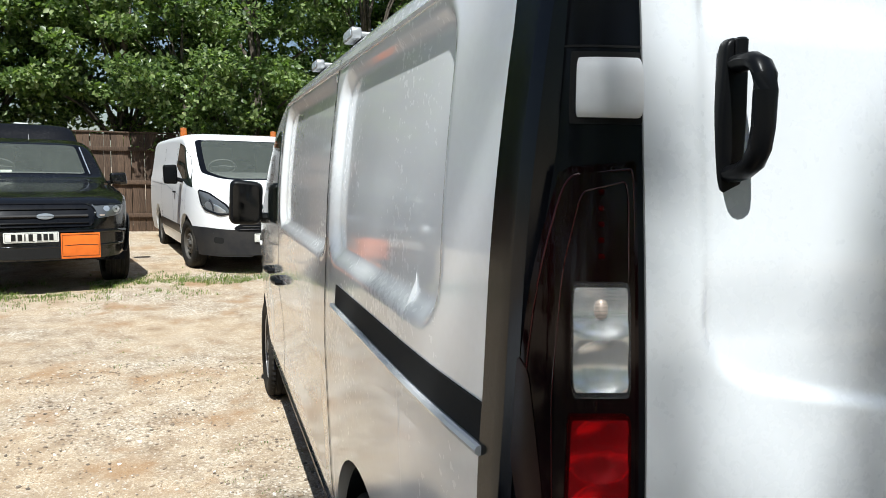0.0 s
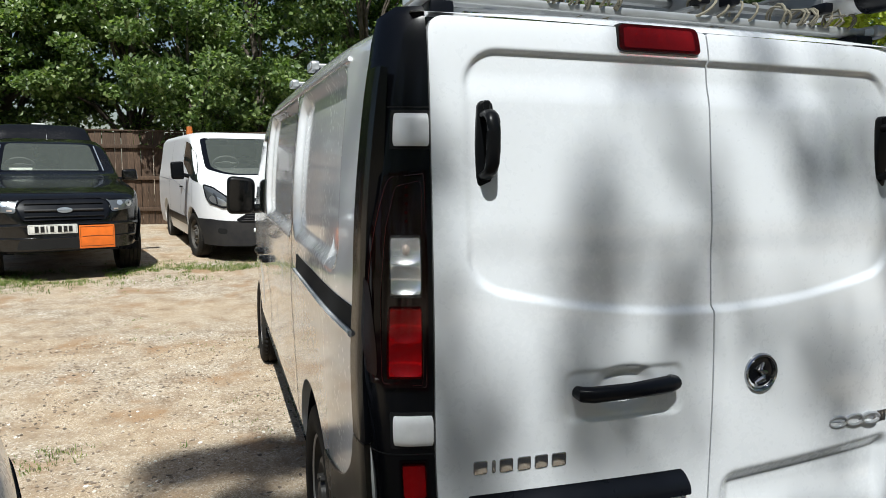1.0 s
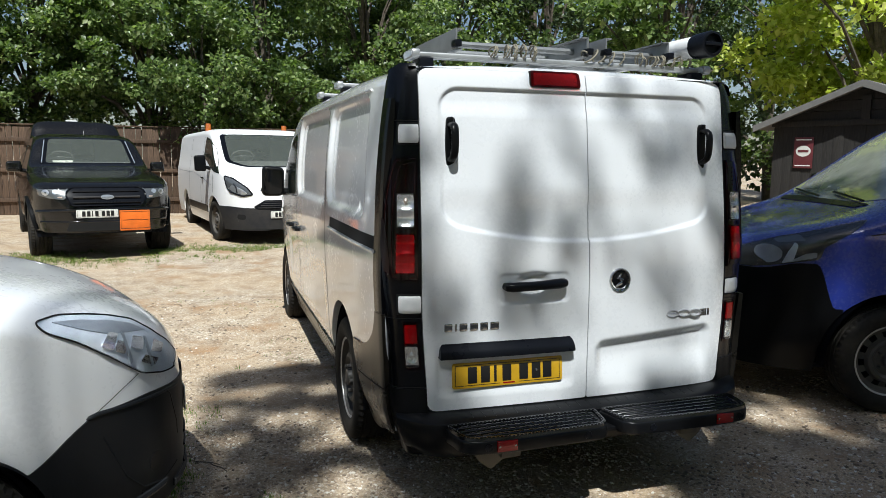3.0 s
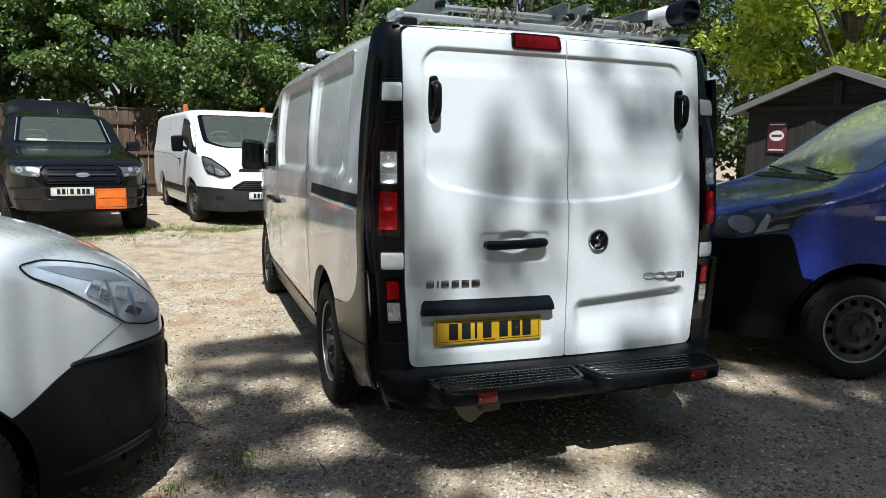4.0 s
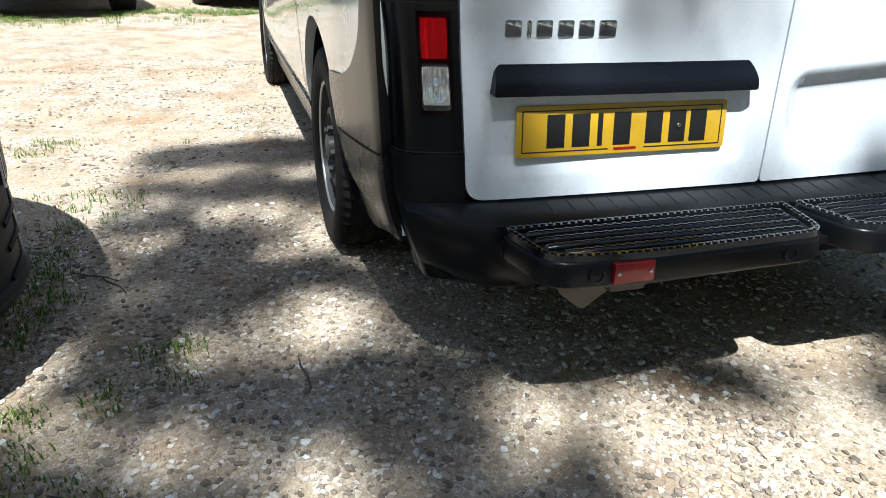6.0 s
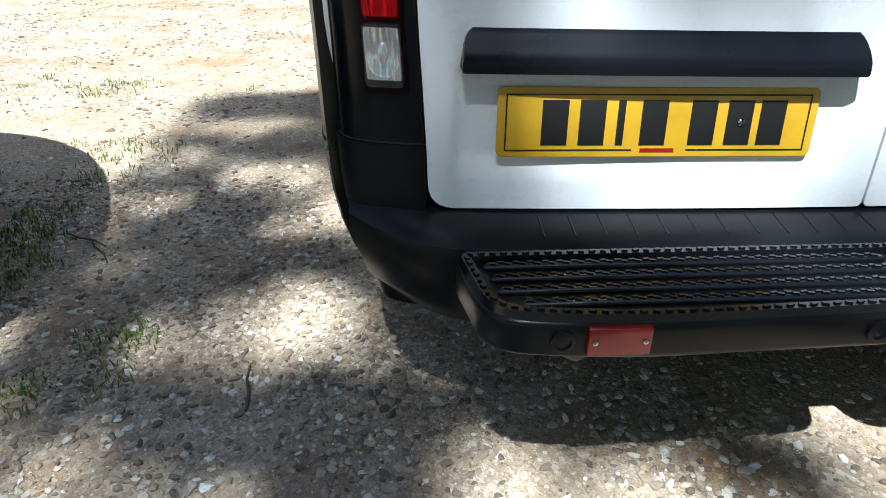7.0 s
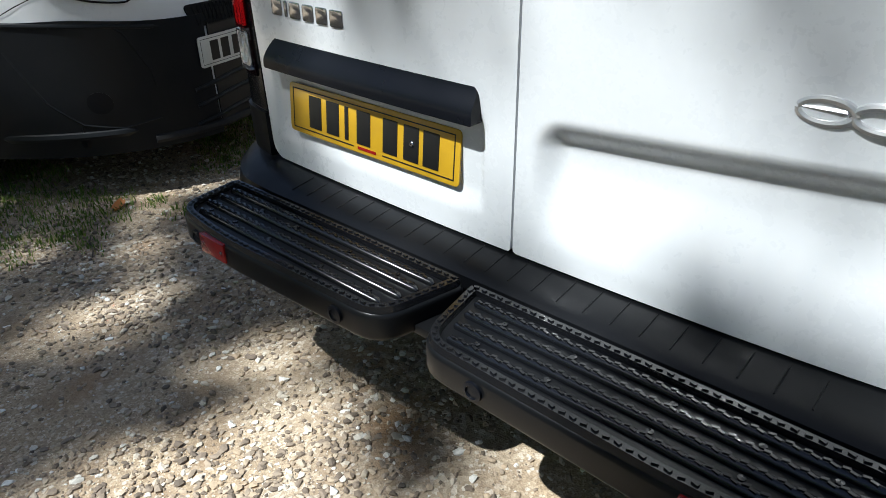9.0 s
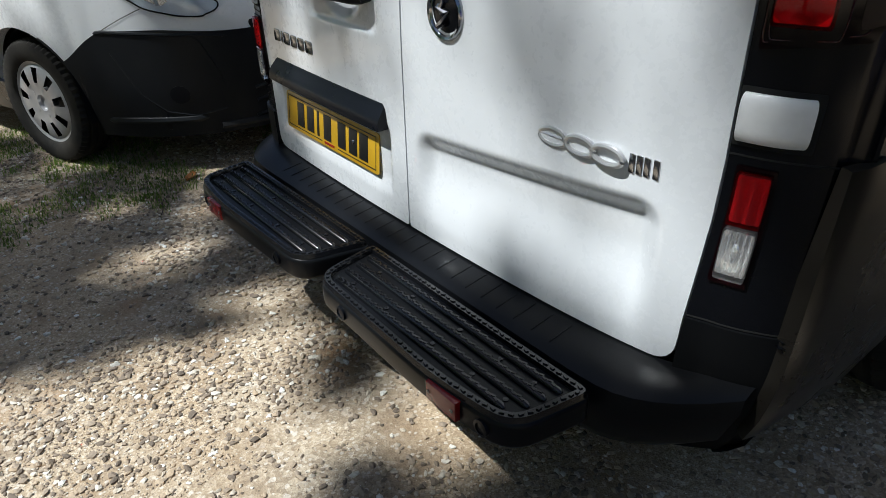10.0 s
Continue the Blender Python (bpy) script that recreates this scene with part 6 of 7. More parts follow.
def leaves(points, normals, size, seed):
    """Folded pointed leaves at points, hanging a little."""
    rng = np.random.default_rng(seed)
    n = len(points)
    d = rng.normal(size=(n, 3)) + normals * 1.0
    d[:, 2] -= 0.35
    d /= np.linalg.norm(d, axis=1)[:, None]
    up = rng.normal(size=(n, 3)) * 0.55 + np.array([0, -0.45, 1.0]) + normals * 0.4
    side = np.cross(d, up)
    side /= np.linalg.norm(side, axis=1)[:, None] + 1e-9
    nn = np.cross(side, d)
    s = (size * rng.uniform(0.55, 1.25, n))[:, None]
    p0 = points
    p1 = points + d * s * 0.45 + side * s * 0.36 + nn * s * 0.10
    p2 = points + d * s
    p3 = points + d * s * 0.45 - side * s * 0.36 + nn * s * 0.10
    v = np.stack([p0, p1, p2, p3], 1).reshape(-1, 3)
    i = np.arange(n)[:, None] * 4
    f = np.concatenate([i + np.array([0, 1, 2]), i + np.array([0, 2, 3])], 1).reshape(-1, 3)
    return v, f


def tri_mesh(name, v, f, mat):
    me = bpy.data.meshes.new(name)
    me.vertices.add(len(v))
    me.vertices.foreach_set("co", np.asarray(v, dtype=np.float32).ravel())
    me.loops.add(len(f) * 3)
    me.loops.foreach_set("vertex_index", np.asarray(f, dtype=np.int32).ravel())
    me.polygons.add(len(f))
    me.polygons.foreach_set("loop_start", np.arange(0, len(f) * 3, 3, dtype=np.int32))
    me.polygons.foreach_set("loop_total", np.full(len(f), 3, dtype=np.int32))
    me.update(calc_edges=True)
    me.validate()
    me.materials.append(mat)
    return new(name, me)


def tree(x, y, height, spread, low, count, size, mat, label, seed, clumps=60, trunk_r=0.16, keep=None, clump=0.30, limbs=3):
    """A tapered trunk with limbs, and leaf clumps along their ends."""
    rng = np.random.default_rng(seed)
    z0 = ground_z(x, y) - 0.05
    t = thing("tree", pose(x, y, z0), label, "tree", "trees round the yard")
    bend = [Vector((0, 0, 0))]
    for k in range(1, 8):
        bend.append(Vector((bend[-1].x + rng.normal(0, 0.10), bend[-1].y + rng.normal(0, 0.10), height * 0.85 * k / 7)))
    lots = [tube(bend, [trunk_r * (1.15 - 0.95 * k / 7) for k in range(8)], 9)]
    cs = []
    while len(cs) < clumps:
        a = rng.uniform(0, math.tau)
        h = rng.uniform(low, height)
        u = (h - low) / (height - low)
        r = spread * math.sqrt(max(0.05, 1 - (2 * u - 0.9) ** 2)) * math.sqrt(rng.uniform(0.12, 1.0))
        c = np.array([math.cos(a) * r, math.sin(a) * r, h])
        if keep:
            c = keep(rng)
        cs.append((c, rng.uniform(0.45, 0.95) * spread * clump))
    for c, r in cs[::limbs]:
        k = min(6, max(1, int(7 * c[2] / height * 0.75)))
        b = bend[k]
        e = Vector(c)
        midp = b.lerp(e, 0.5) + Vector((0, 0, 0.12 * (e - b).length))
        lots.append(tube([b, midp, e], [trunk_r * 0.32, trunk_r * 0.2, 0.012], 5))
    part("trunk", join(*lots), BARK, t, "rough brown trunk and limbs")
    per = count // len(cs)
    pts, nor = [], []
    for c, r in cs:
        d = rng.normal(size=(per, 3))
        d /= np.linalg.norm(d, axis=1)[:, None]
        rad = r * rng.uniform(0.25, 1.0, (per, 1)) ** 0.6
        pts.append(c + d * rad * np.array([1.15, 1.15, 0.6]))
        nor.append(d * 0.6 + np.array([0, -0.25, 0.45]))
    v, f = leaves(np.concatenate(pts), np.concatenate(nor), size, seed + 1)
    cr = tri_mesh("crown", v, f, mat)
    cr.parent = t
    return t


BROAD = "broad-leaved tree in full green leaf behind the fence"
for k, (x, y, h, sp, lo, n, sz, mt) in enumerate([
    (-10.5, 17.5, 6.8, 2.8, 1.6, 15000, 0.19, LEAF), (-7.2, 16.8, 6.6, 2.6, 1.9, 14500, 0.19, LEAF), (-4.6, 17.6, 6.9, 2.5, 2.0, 14500, 0.18, LEAF),
    (-1.9, 17.2, 6.6, 2.4, 2.0, 14500, 0.18, LEAF), (0.8, 17.6, 6.9, 2.6, 1.8, 14500, 0.18, LEAF), (3.6, 17.8, 6.9, 2.6, 2.0, 15000, 0.18, LEAF),
    (6.4, 18.6, 7.0, 2.6, 1.5, 7000, 0.22, LEAF), (9.2, 17.6, 9.0, 2.6, 1.0, 7000, 0.20, LEAF_DARK), (11.6, 15.0, 9.0, 2.7, 1.0, 7000, 0.18, LEAF_DARK), (14.2, 13.0, 8.5, 2.8, 1.0, 7000, 0.20, LEAF), (16.5, 9.5, 8.5, 2.8, 1.0, 6000, 0.2, LEAF_DARK),
]):
    tree(x, y, h, sp, lo, int(n * 1.9), sz * 0.70, mt, BROAD if mt is LEAF else "dark evergreen tree beyond the yard", 20 + 3 * k, 120, 0.16, None, 0.23, 5)
for k, (x, y) in enumerate([(-15, 20), (-11.5, 22), (-8.3, 21.5), (-0.2, 22.0), (3.0, 22.5), (6.5, 22.5), (10.0, 22), (13.5, 20.5), (17, 17.5), (20, 13), (21, 7)]):
    tree(x, y, 11.0, 3.1, 0.8, 5000, 0.28, LEAF_DARK if k % 3 == 2 else LEAF, "tall tree in the wood behind", 90 + 3 * k, 60, 0.2)
tree(-0.9, 16.0, 5.2, 1.9, 1.7, 13000, 0.12, LEAF, "broad-leaved tree drooping over the fence", 320, 40, 0.09)
tree(-6.4, 16.0, 5.5, 2.0, 2.0, 13000, 0.12, LEAF, "broad-leaved tree drooping over the fence", 330, 40, 0.09)
# bright overhanging tree above the shed
tree(10.8, 8.2, 6.8, 2.5, 2.5, 24000, 0.15, LEAF_BRIGHT, "sunlit yellow-green tree leaning over the shed", 300, 60, 0.14)
tree(8.0, 10.5, 6.0, 1.9, 1.6, 11000, 0.14, LEAF, "sunlit green young tree beside the shed", 310, 50, 0.10)

# trees behind the camera, which shade the near end of the yard
SHIFT = Vector((-TO_SUN.x, -TO_SUN.y)) / TO_SUN.z


# where the leaves let the sun on the doors, as (across, height, half width, half height)
DOOR_SUN = [
    (-0.53, 1.60, 0.12, 0.22), (-0.07, 1.75, 0.14, 0.15), (-0.56, 1.00, 0.08, 0.13), (0.17, 1.20, 0.07, 0.24), (0.49, 1.34, 0.09, 0.17), (-0.17, 0.77, 0.11, 0.08),
    (-0.27, 1.90, 0.24, 0.05), (0.45, 1.92, 0.24, 0.08), (0.48, 0.58, 0.15, 0.15), (0.17, 0.90, 0.12, 0.18), (-0.63, 1.25, 0.05, 0.10), (0.56, 0.97, 0.10, 0.13),
    (-0.30, 0.60, 0.30, 0.10), (0.20, 0.56, 0.14, 0.10), (0.13, 0.74, 0.10, 0.14), (-0.60, 0.72, 0.08, 0.10), (0.66, 1.62, 0.05, 0.16),
]
SPOTS = [(1.503 + x + SHIFT.x * z, 0.982 + 0.033 * x + REAR(z) + SHIFT.y * z, rx, rz * 0.68) for x, z, rx, rz in DOOR_SUN]
# sunlit pools on the ground as (x, y, half width, half length)
POOLS = [
    (0.40, 0.62, 0.14, 0.20), (0.12, 0.82, 0.12, 0.10), (0.03, 0.92, 0.12, 0.06), (1.32, 0.46, 0.34, 0.20), (1.55, 0.32, 0.32, 0.24), (1.45, 0.02, 0.44, 0.30), (0.95, -0.05, 0.16, 0.14),
    (3.14, 1.55, 0.21, 0.20), (0.52, 1.44, 0.14, 0.14), (0.48, 1.85, 0.16, 0.10), (0.22, 1.28, 0.15, 0.09), (0.42, 1.30, 0.12, 0.09), (0.66, 1.24, 0.09, 0.09), (-0.08, 2.04, 0.16, 0.10), (0.31, 2.28, 0.20, 0.16), (0.58, 2.05, 0.10, 0.12), (-0.02, 2.45, 0.14, 0.10),
    (0.93, 0.83, 0.11, 0.17), (1.18, 0.72, 0.15, 0.12), (0.80, 0.72, 0.09, 0.10), (1.50, 0.62, 0.18, 0.09), (1.72, 0.83, 0.17, 0.10), (0.94, 0.20, 0.14, 0.07), (1.89, 0.91, 0.13, 0.07),
    (1.62, 0.96, 0.12, 0.06), (0.05, 2.85, 0.20, 0.12), (0.55, 2.80, 0.16, 0.14), (1.58, 1.08, 0.30, 0.12),
]


def depth_in(lot, x, y):
    return max(1 - math.hypot((x - a) / c, (y - b) / d) for a, b, c, d in lot)


def shades(gx_, gy_):
    """Whether the yard lies in leaf shade there."""
    n = noise.noise(Vector((gx_ * 3.0, gy_ * 2.6, 4.0)))
    if 0.72 < gx_ < 2.32 + 0.27 * (gy_ - 0.98) and (1.20 if gx_ < 2.1 else 1.27) < gy_ < 2.35:
        return depth_in(SPOTS, gx_, gy_) + 0.25 * n < 0.02
    if gx_ < -0.14 + 0.1 * n:
        return gy_ < (0.95 if gx_ > -0.75 else 0.45) + 0.2 * n
    open_sky = depth_in(POOLS, gx_, gy_) + 0.3 * n > -0.34 or n < -0.46
    if 1.98 < gx_ < 2.75 and 0.72 < gy_ < 1.25:
        return True
    if gx_ < 0.72:
        return gy_ < 3.25 + 0.25 * n and not open_sky
    if gx_ > 2.30 and gy_ > 1.12:
        return gy_ < 2.2 + 1.4 * min(1.0, gx_ - 2.35) and not open_sky
    return gy_ < 1.14 and not open_sky


def shading(x, a, b):
    """Gives places for the clumps of one tree, which hang where shade falls."""
    def place(rng):
        while True:
            p = rng.uniform(a, b), rng.uniform(-1.6, 3.9)
            if shades(*p) and (p[1] < 1.14 or (p[0] > 1.95 and p[1] < 1.27) or p[0] < 0.72 or p[0] > 2.36 + 0.27 * (p[1] - 0.98) or rng.random() < 0.10):
                break
        z = rng.uniform(11.0, 16.0)
        return np.array([p[0] - SHIFT.x * z - x[0], p[1] - SHIFT.y * z - x[1], z])

    return place


SHADE = "tree in leaf behind the camera, shading the vans"
for k, (x, y, a, b, clumps) in enumerate([(-3.0, -8.4, -1.6, 0.1, 420), (-1.6, -7.6, 0.0, 1.0, 620), (-0.6, -8.2, 0.9, 2.2, 560), (0.6, -7.4, 2.0, 3.2, 760), (1.8, -8.0, 3.1, 4.6, 760)]):
    tree(x, y, 16.5, 1.0, 10.0, clumps * 17, 0.095, LEAF, SHADE, 400 + 3 * k, clumps, 0.12, shading((x, y), a, b), 0.115, 40)


def overhead(x, a, b):
    """Gives places for the clumps of the unseen broad canopy added farther back."""
    def place(rng):
        z = rng.uniform(8.0, 13.0)
        return np.array([rng.uniform(a, b) - SHIFT.x * z - x[0], rng.uniform(-7.5, -1.3) - SHIFT.y * z - x[1], z])

    return place


# Unseen trees, added to keep sunlit ground behind the camera from bouncing light.
for k, (x, y, a, b) in enumerate([(-4.0, -10.0, -5.0, 0.0), (0.6, -11.0, -0.5, 4.0), (5.0, -10.0, 3.5, 8.5)]):
    tree(x, y, 13.0, 2.6, 8.0, 9000, 0.24, LEAF, "unseen tall tree added behind the camera to cut bounced light", 450 + 3 * k, 260, 0.16, overhead((x, y), a, b), 0.2, 20)
# Ring of unseen trees added to dim the low sky and its reflections.
for k, (x, y) in enumerate([(-9, -10), (-4.5, -12.5), (0.5, -13), (5.5, -12.5), (10.5, -10), (14, -4), (15, 2), (-13, -4)]):
    tree(x, y, 8.5, 3.2, 1.2, 3500, 0.36, LEAF, "unseen tree in leaf added at the edge of the yard", 500 + 3 * k, 80, 0.22)

# ---- fence ----
def wood(name, dark, lightc, scale=6.0, rough=0.85):
    m, t, b = material(name)
    c = t.nodes.new("ShaderNodeTexCoord")
    mp = t.nodes.new("ShaderNodeMapping")
    mp.inputs["Scale"].default_value = (14, 14, 1.2)
    t.links.new(c.outputs["Object"], mp.inputs["Vector"])
    n = node(t, "ShaderNodeTexNoise", Scale=scale, Detail=6.0, Roughness=0.65)
    t.links.new(mp.outputs[0], n.inputs["Vector"])
    oi = t.nodes.new("ShaderNodeObjectInfo")
    col = ramp(t, n.outputs["Fac"], [(0.3, dark), (0.7, lightc)])
    t.links.new(mixed(t, 0.6, col, ramp(t, oi.outputs["Random"], [(0.0, grey(0.55)), (1.0, grey(1.0))]), "MULTIPLY"), b.inputs["Base Color"])
    b.inputs["Roughness"].default_value = rough
    bumped(t, b, n.outputs["Fac"], 0.4, 0.006)
    return m


# Weathered brown, darkened further to hold the tree shade over the fence.
FENCE_WOOD = wood("weathered_shaded_fence_wood", (0.045, 0.027, 0.017), (0.17, 0.105, 0.066))
TARRED = wood("black_tarred_wood", (0.010, 0.009, 0.008), (0.035, 0.030, 0.026))
FELT = plain("grey_roof_felt", (0.17, 0.165, 0.155), 0.9)


def fence():
    f = thing("fence", pose(0, 15.4, 0), "weathered brown close-board timber fence", "fence")
    f["kind"] = "structure"
    x0, x1, h = -13.0, 5.0, 1.95
    z = ground_z(0, 15.4) - 0.03
    me = None
    rng = random.Random(5)
    x = x0
    while x < x1:
        if me is None:
            b = part("board", box(-0.058, 0.058, -0.009, 0.009, 0, h, 0.003), FENCE_WOOD, f)
            me = b.data
        else:
            b = new("board", me)
            b.parent = f
        b.location = (x, rng.uniform(-0.004, 0.004), z + rng.uniform(-0.02, 0.02))
        b.rotation_euler = (0, rng.uniform(-0.006, 0.006), 0)
        x += 0.122
    for zz in (0.35, 1.0, 1.65):
        part("rail", box(x0, x1, -0.06, -0.012, z + zz - 0.04, z + zz + 0.04, 0.006), FENCE_WOOD, f, "horizontal timber rail")
    part("capping", box(x0, x1, -0.04, 0.03, z + h + 0.012, z + h + 0.04, 0.005), FENCE_WOOD, f, "fence capping rail")
    for k in range(8):
        xx = x0 + 0.6 + 2.4 * k
        part("post", box(xx - 0.05, xx + 0.05, -0.11, -0.062, z - 0.05, z + h + 0.06, 0.006), FENCE_WOOD, f, "fence post")


fence()


def shed():
    """A black timber shed with a grey felt roof, gable towards the yard."""
    base = pose(7.41, 5.06, 0, 0, 0, -64.5)
    s = thing("shed", base, "black-tarred timber shed with grey felt roof", "shed")
    w, depth, eave, peak = 1.10, 4.5, 2.037, 2.475
    board = None
    for k in range(17):
        x = -w + 0.065 + k * 0.123
        h = eave
        if board is None:
            b = part("board", box(-0.062, 0.062, -0.012, 0.012, 0.02, h, 0.004), TARRED, s)
            board = b.data
        else:
            b = new("board", board)
            b.parent = s
        b.location = (x, 0.004 * (k % 2), 0)
    for k in range(6):
        z = eave + 0.02 + k * 0.125
        hw = (w + 0.02) * (peak - z) / (peak - eave) - 0.03
        if hw > 0.34:
            part("gable_board", join(([(-hw, -0.02, z), (hw, -0.02, z), (hw - 0.31, -0.012, z + 0.12), (-hw + 0.31, -0.012, z + 0.12), (-hw, 0.01, z), (hw, 0.01, z), (hw - 0.31, 0.01, z + 0.12), (-hw + 0.31, 0.01, z + 0.12)], [(0, 1, 2, 3), (4, 5, 6, 7), (0, 1, 5, 4), (2, 3, 7, 6), (0, 3, 7, 4), (1, 2, 6, 5)])), TARRED, s)
    part("beam", box(-w - 0.02, w + 0.02, -0.05, -0.014, eave - 0.04, eave + 0.03, 0.004), TARRED, s)
    part("king_post", box(-0.05, 0.05, -0.05, -0.024, eave + 0.03, peak - 0.12, 0.004), TARRED, s)
    part("side_wall", join(box(-w, -w + 0.03, 0.02, depth, 0, eave), box(w - 0.03, w, 0.02, depth, 0, eave), box(-w, w, depth - 0.03, depth, 0, eave)), TARRED, s)
    ov = 0.18
    for q in (-1, 1):
        a, b = Vector((q * (w + ov), 0, eave - ov * (peak - eave) / w)), Vector((0, 0, peak))
        nrm = Vector(((peak - eave) * q, 0, w)).normalized() * 0.05
        vs = [(p.x + k.x, y, p.z + k.z) for y in (-0.22, depth + 0.2) for p in (a, b) for k in (Vector((0, 0, 0)), nrm)]
        part("roof_slope", (vs, [(0, 1, 3, 2), (4, 5, 7, 6), (0, 1, 5, 4), (2, 3, 7, 6), (1, 3, 7, 5), (0, 2, 6, 4)]), FELT, s, "grey felt roof slope")
        part("bargeboard", ([(p.x, y, p.z + z) for y in (-0.25, -0.222) for p in (a, b) for z in (-0.035, 0.045)], [(0, 1, 3, 2), (4, 5, 7, 6), (0, 1, 5, 4), (2, 3, 7, 6), (1, 3, 7, 5), (0, 2, 6, 4)]), FELT, s)
    sg = thing("wall_sign", base @ pose(-0.70, -0.02, 1.66), "small maroon sign with white oval on the shed", "sign")
    part("sign_board", box(-0.118, 0.118, -0.012, 0.0, -0.20, 0.20, 0.003), MAROON, sg)
    part("sign_oval", moved(slab([(0.092 * math.cos(a), 0.070 * math.sin(a)) for a in steps(0, math.tau, 28)[:-1]], 0, 0.002), Matrix.Translation((0, -0.012, 0.02)) @ Matrix.Rotation(math.pi / 2, 4, "X")), PLATE_WHITE, sg, "white oval")
    for b in ((-0.065, 0.065, -0.0165, -0.0142, 0.005, 0.036), (-0.095, 0.095, -0.0145, -0.0122, 0.158, 0.172), (-0.095, 0.095, -0.0145, -0.0122, -0.172, -0.158)):
        part("sign_bar", box(*b), MAROON if b[4] == 0.005 else WHITE_PLASTIC, sg)


shed()


# ---- a dry leaf and a twig on the gravel ----
lf = thing("fallen_leaf", pose(-0.263, 0.922, ground_point(-0.263, 0.922)[2] + 0.004, 8, 0, 40), "curled dry orange-brown leaf on the gravel", "leaf")
part("blade", grid(lambda u, v: (0.020 * v * (1 - u * u) ** 0.5, 0.038 * u, 0.012 * v * v + 0.006 * u * u), steps(-0.98, 0.98, 10), steps(-1, 1, 6)), plain("dry_leaf", (0.55, 0.24, 0.08), 0.8), lf)
tw = thing("twig", pose(0.40, 1.07, ground_point(0.4, 1.07)[2] + 0.006, 0, 0, 8), "thin grey-brown twig on the gravel", "twig")
part("stick", tube([(0, -0.07, 0), (0.004, -0.02, 0.003), (-0.002, 0.03, 0.002), (0.003, 0.08, 0)], [0.003, 0.0035, 0.003, 0.002], 6), BARK, tw)
for k, (x, y, a) in enumerate([(-0.18, 1.75, 60), (-0.12, 1.68, 35), (-0.02, 0.72, 70)]):
    t2 = thing("twig", pose(x, y, ground_point(x, y)[2] + 0.006, 0, 0, a), "thin grey-brown twig on the gravel", "twig")
    part("stick", tube([(0, -0.08, 0), (0.006, -0.03, 0.003), (-0.004, 0.03, 0.003), (0.005, 0.09, 0)], [0.002, 0.003, 0.003, 0.0015], 5), BARK, t2)


# ---- vehicles in place ----
def heading(x, y, z, hx, hy, length):
    """A pose whose nose stands at (x, y) and looks along (hx, hy)."""
    d = Vector((hx, hy)).normalized()
    return pose(x - d.x * length, y - d.y * length, z, 0, 0, math.degrees(math.atan2(-d.x, d.y)))


VAN_AT = pose(1.503, 0.982, 0.0, 0, 0, 1.9)
panel_van(VAN_AT, "panel_van", WHITE, WHITE_SIDE, "white panel van with black corner trims and rear steps", True, 0, "steel")
panel_van(heading(3.252, 2.564, 0.0, -0.945, 0.33, 5.0), "panel_van", BLUE, BLUE, "blue panel van with black plastic front bumper", False, 0, "steel")
small_van(heading(-0.316, 1.572, 0.0, 0.9445, 0.328, 3.86))
pickup(heading(-1.67, 8.76, 0.09, 0.28, -0.96, 5.36))
works_van(heading(0.80, 9.85, 0.14, 0.2, -0.98, 4.97))


# ---- load on the white van's roof ----
def roof_bar(y, z, half):
    t = thing("roof_bar", VAN_AT @ pose(0, y, z), "silver aluminium roof bar on black feet", "roof bar", "roof bars")
    part("bar", moved(slab(rounded([(-half, -0.028), (half, -0.028), (half, 0.028), (-half, 0.028)], 0.02), 0, 0.026, 0.008, 3), Matrix.Identity(4)), STEEL, t)
    for s in (-1, 1):
        turn = Matrix.Translation((s * half, 0, 0.012)) @ Matrix.Rotation(math.pi / 2, 4, "Y")
        cap = part("end_cap", moved(slab(rounded([(-0.020, -0.075), (0.020, -0.075), (0.020, 0.075), (-0.020, 0.075)], 0.018), -0.018, 0.018, 0.006, 2), turn), STEEL, t, "silver oval bar end")
        part("cap_face", moved(slab(rounded([(-0.011, -0.06), (0.011, -0.06), (0.011, 0.06), (-0.011, 0.06)], 0.010), -0.0195, 0.0195), turn), LAMP_PALE, cap)
        part("foot", box(s * (half - 0.05) - 0.035, s * (half - 0.05) + 0.035, -0.06, 0.06, -0.075, 0.0, 0.014), DARK_PLASTIC, t, "black plastic bar foot")
    return t


roof_bar(0.27, 1.964, 0.745)
roof_bar(1.76, 1.972, 0.80)
roof_bar(2.52, 1.972, 0.80)


def channel(x, y0, y1, z, h, face):
    """One ladder stile: a channel section."""
    return join(box(x - 0.004, x + 0.004, y0, y1, z, z + h, 0.001), box(min(x, x + face * 0.03), max(x, x + face * 0.03), y0, y1, z, z + 0.006, 0.001), box(min(x, x + face * 0.03), max(x, x + face * 0.03), y0, y1, z + h - 0.006, z + h, 0.001))


def ladder(m, half, length, label):
    t = thing("ladder", m, label, "ladder", "roof load")
    for s in (-1, 1):
        part("stile", channel(s * half, 0, length, 0, 0.092, -s), LADDER_METAL, t, "grey aluminium stile")
        part("foot", box(s * half - 0.016, s * half + 0.016, -0.03, 0.03, 0.008, 0.04, 0.008), DARK_PLASTIC, t, "black rubber foot")
    n = int(length / 0.27)
    for k in range(n):
        y = 0.14 + k * 0.27
        part("rung", tube([(-half, y, 0.042), (half, y, 0.042)], 0.016, 8), LADDER_METAL, t)
    return t


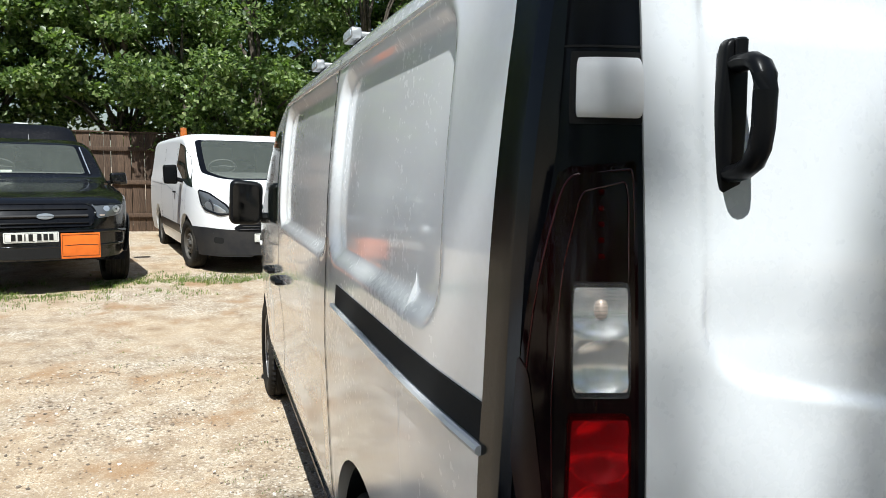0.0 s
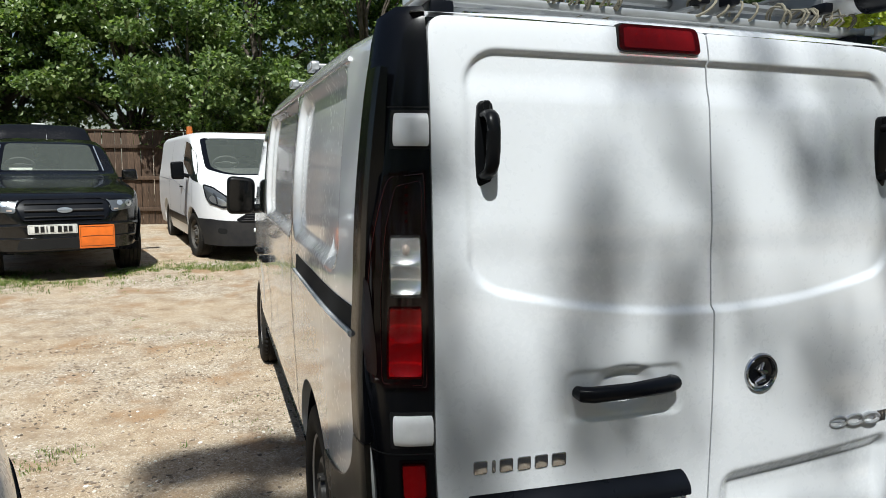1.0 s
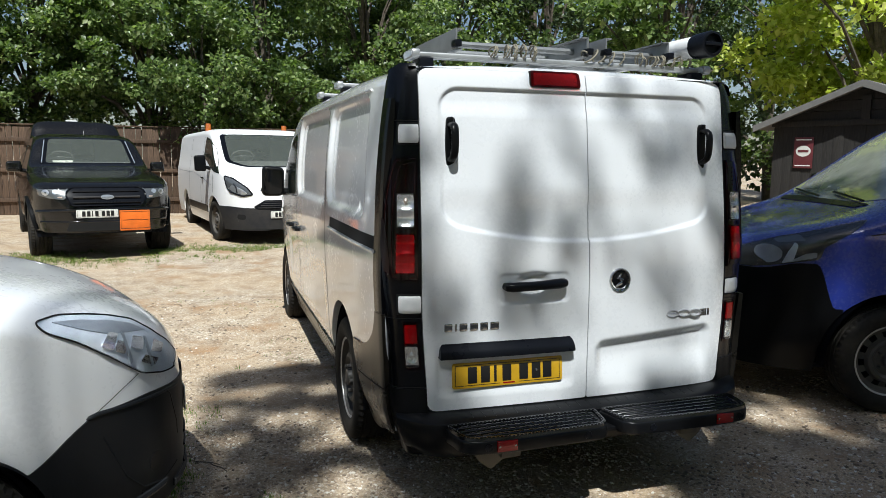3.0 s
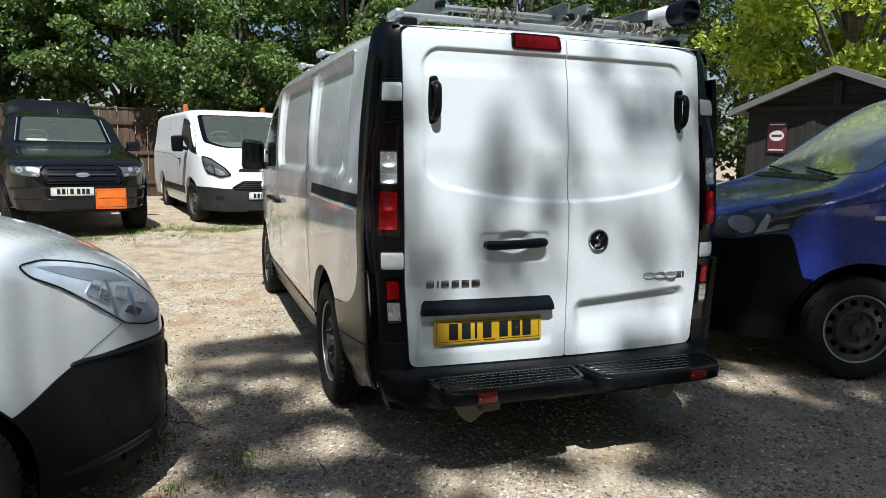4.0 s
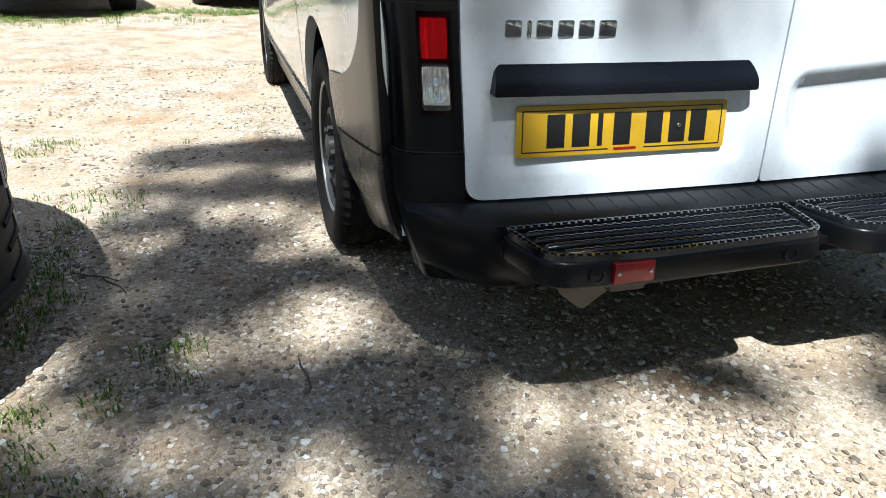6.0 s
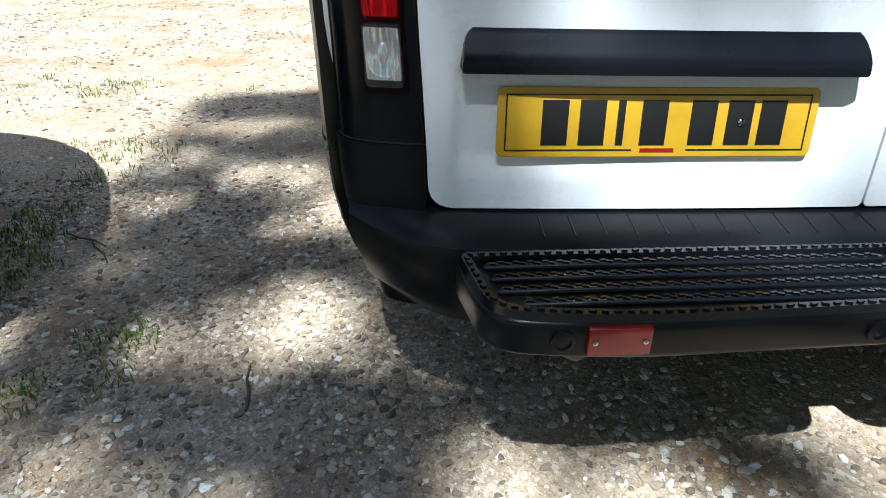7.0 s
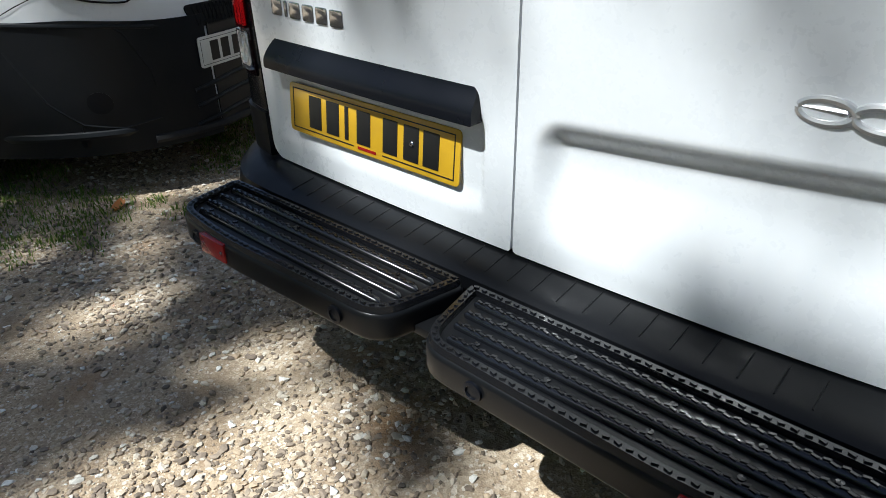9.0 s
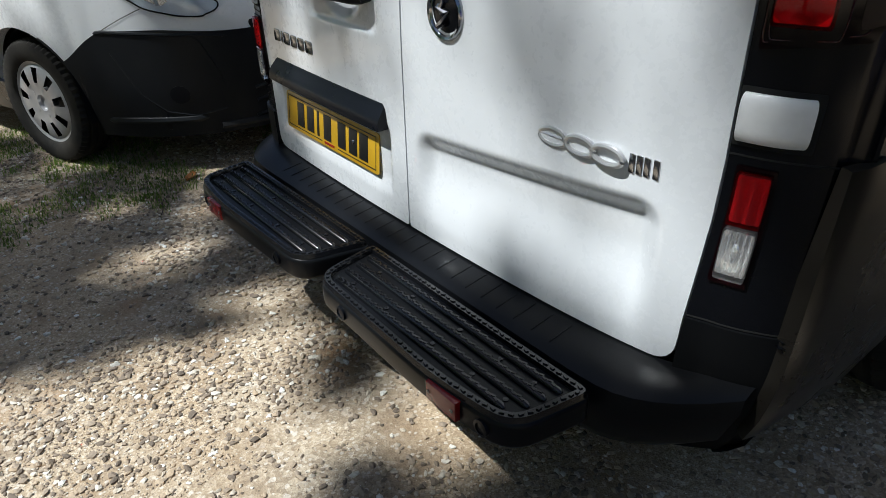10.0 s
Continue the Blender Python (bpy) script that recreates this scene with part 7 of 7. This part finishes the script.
ladder(VAN_AT @ pose(-0.21, 0.27, 2.012, 0.4, 0, 0.5), 0.33, 0.62, "short grey aluminium ladder section tied on the roof bars")
ladder(VAN_AT @ pose(0.37, 0.24, 2.010, 0.3, 0, -1.0), 0.17, 3.1, "second aluminium ladder on the roof bars")

pipe = thing("pipe_carrier", VAN_AT @ pose(0.68, 0.10, 2.082, 0.3, 0, 1.0), "white plastic pipe carrier tube with black end cap", "pipe tube", "roof load")
part("tube", moved(lathe([(0.001, 0.03), (0.052, 0.03), (0.053, 0.04), (0.053, 3.1), (0.001, 3.1)], 28), Matrix.Rotation(math.pi / 2, 4, "Z")), WHITE_PLASTIC, pipe)
part("end_cap", moved(lathe([(0.060, 0.10), (0.062, 0.0), (0.058, -0.012), (0.048, -0.014), (0.046, 0.004), (0.001, 0.004)], 28), Matrix.Rotation(math.pi / 2, 4, "Z")), DARK_PLASTIC, pipe, "black screw end cap")
part("cap_grip", box(-0.044, 0.044, -0.016, 0.004, -0.008, 0.008, 0.002), DARK_PLASTIC, pipe)
part("strap", tube([(0.056 * math.cos(a), 0.42, 0.056 * math.sin(a)) for a in steps(0, math.tau, 24)[:-1]], 0.005, 6, True), STEEL, pipe)

rng_r = random.Random(11)
for x0, x1, loops in ((-0.38, -0.14, 5), (0.10, 0.30, 2), (0.40, 0.66, 5)):
    r = thing("rope", VAN_AT @ pose(0, 0.28, 1.985), "frayed tan tie rope lashed loosely round the roof bar", "rope", "roof load")
    for k in range(2):
        pts, ph = [], rng_r.uniform(0, 6)
        for i in range(70):
            a = i / 69
            wob = noise.noise(Vector((a * 6.0, k * 5.0 + x0 * 9, 1.0)))
            rad = 0.026 + 0.034 * abs(noise.noise(Vector((a * 4.0, k * 3.0, x0 * 7))))
            turn = a * loops * math.tau * (1 + 0.35 * wob) + ph
            pts.append((x0 + (x1 - x0) * a + 0.06 * wob, 0.055 * math.sin(turn), 0.022 + rad * math.cos(turn)))
        part("strand", tube(pts, 0.0042, 6), ROPE, r)
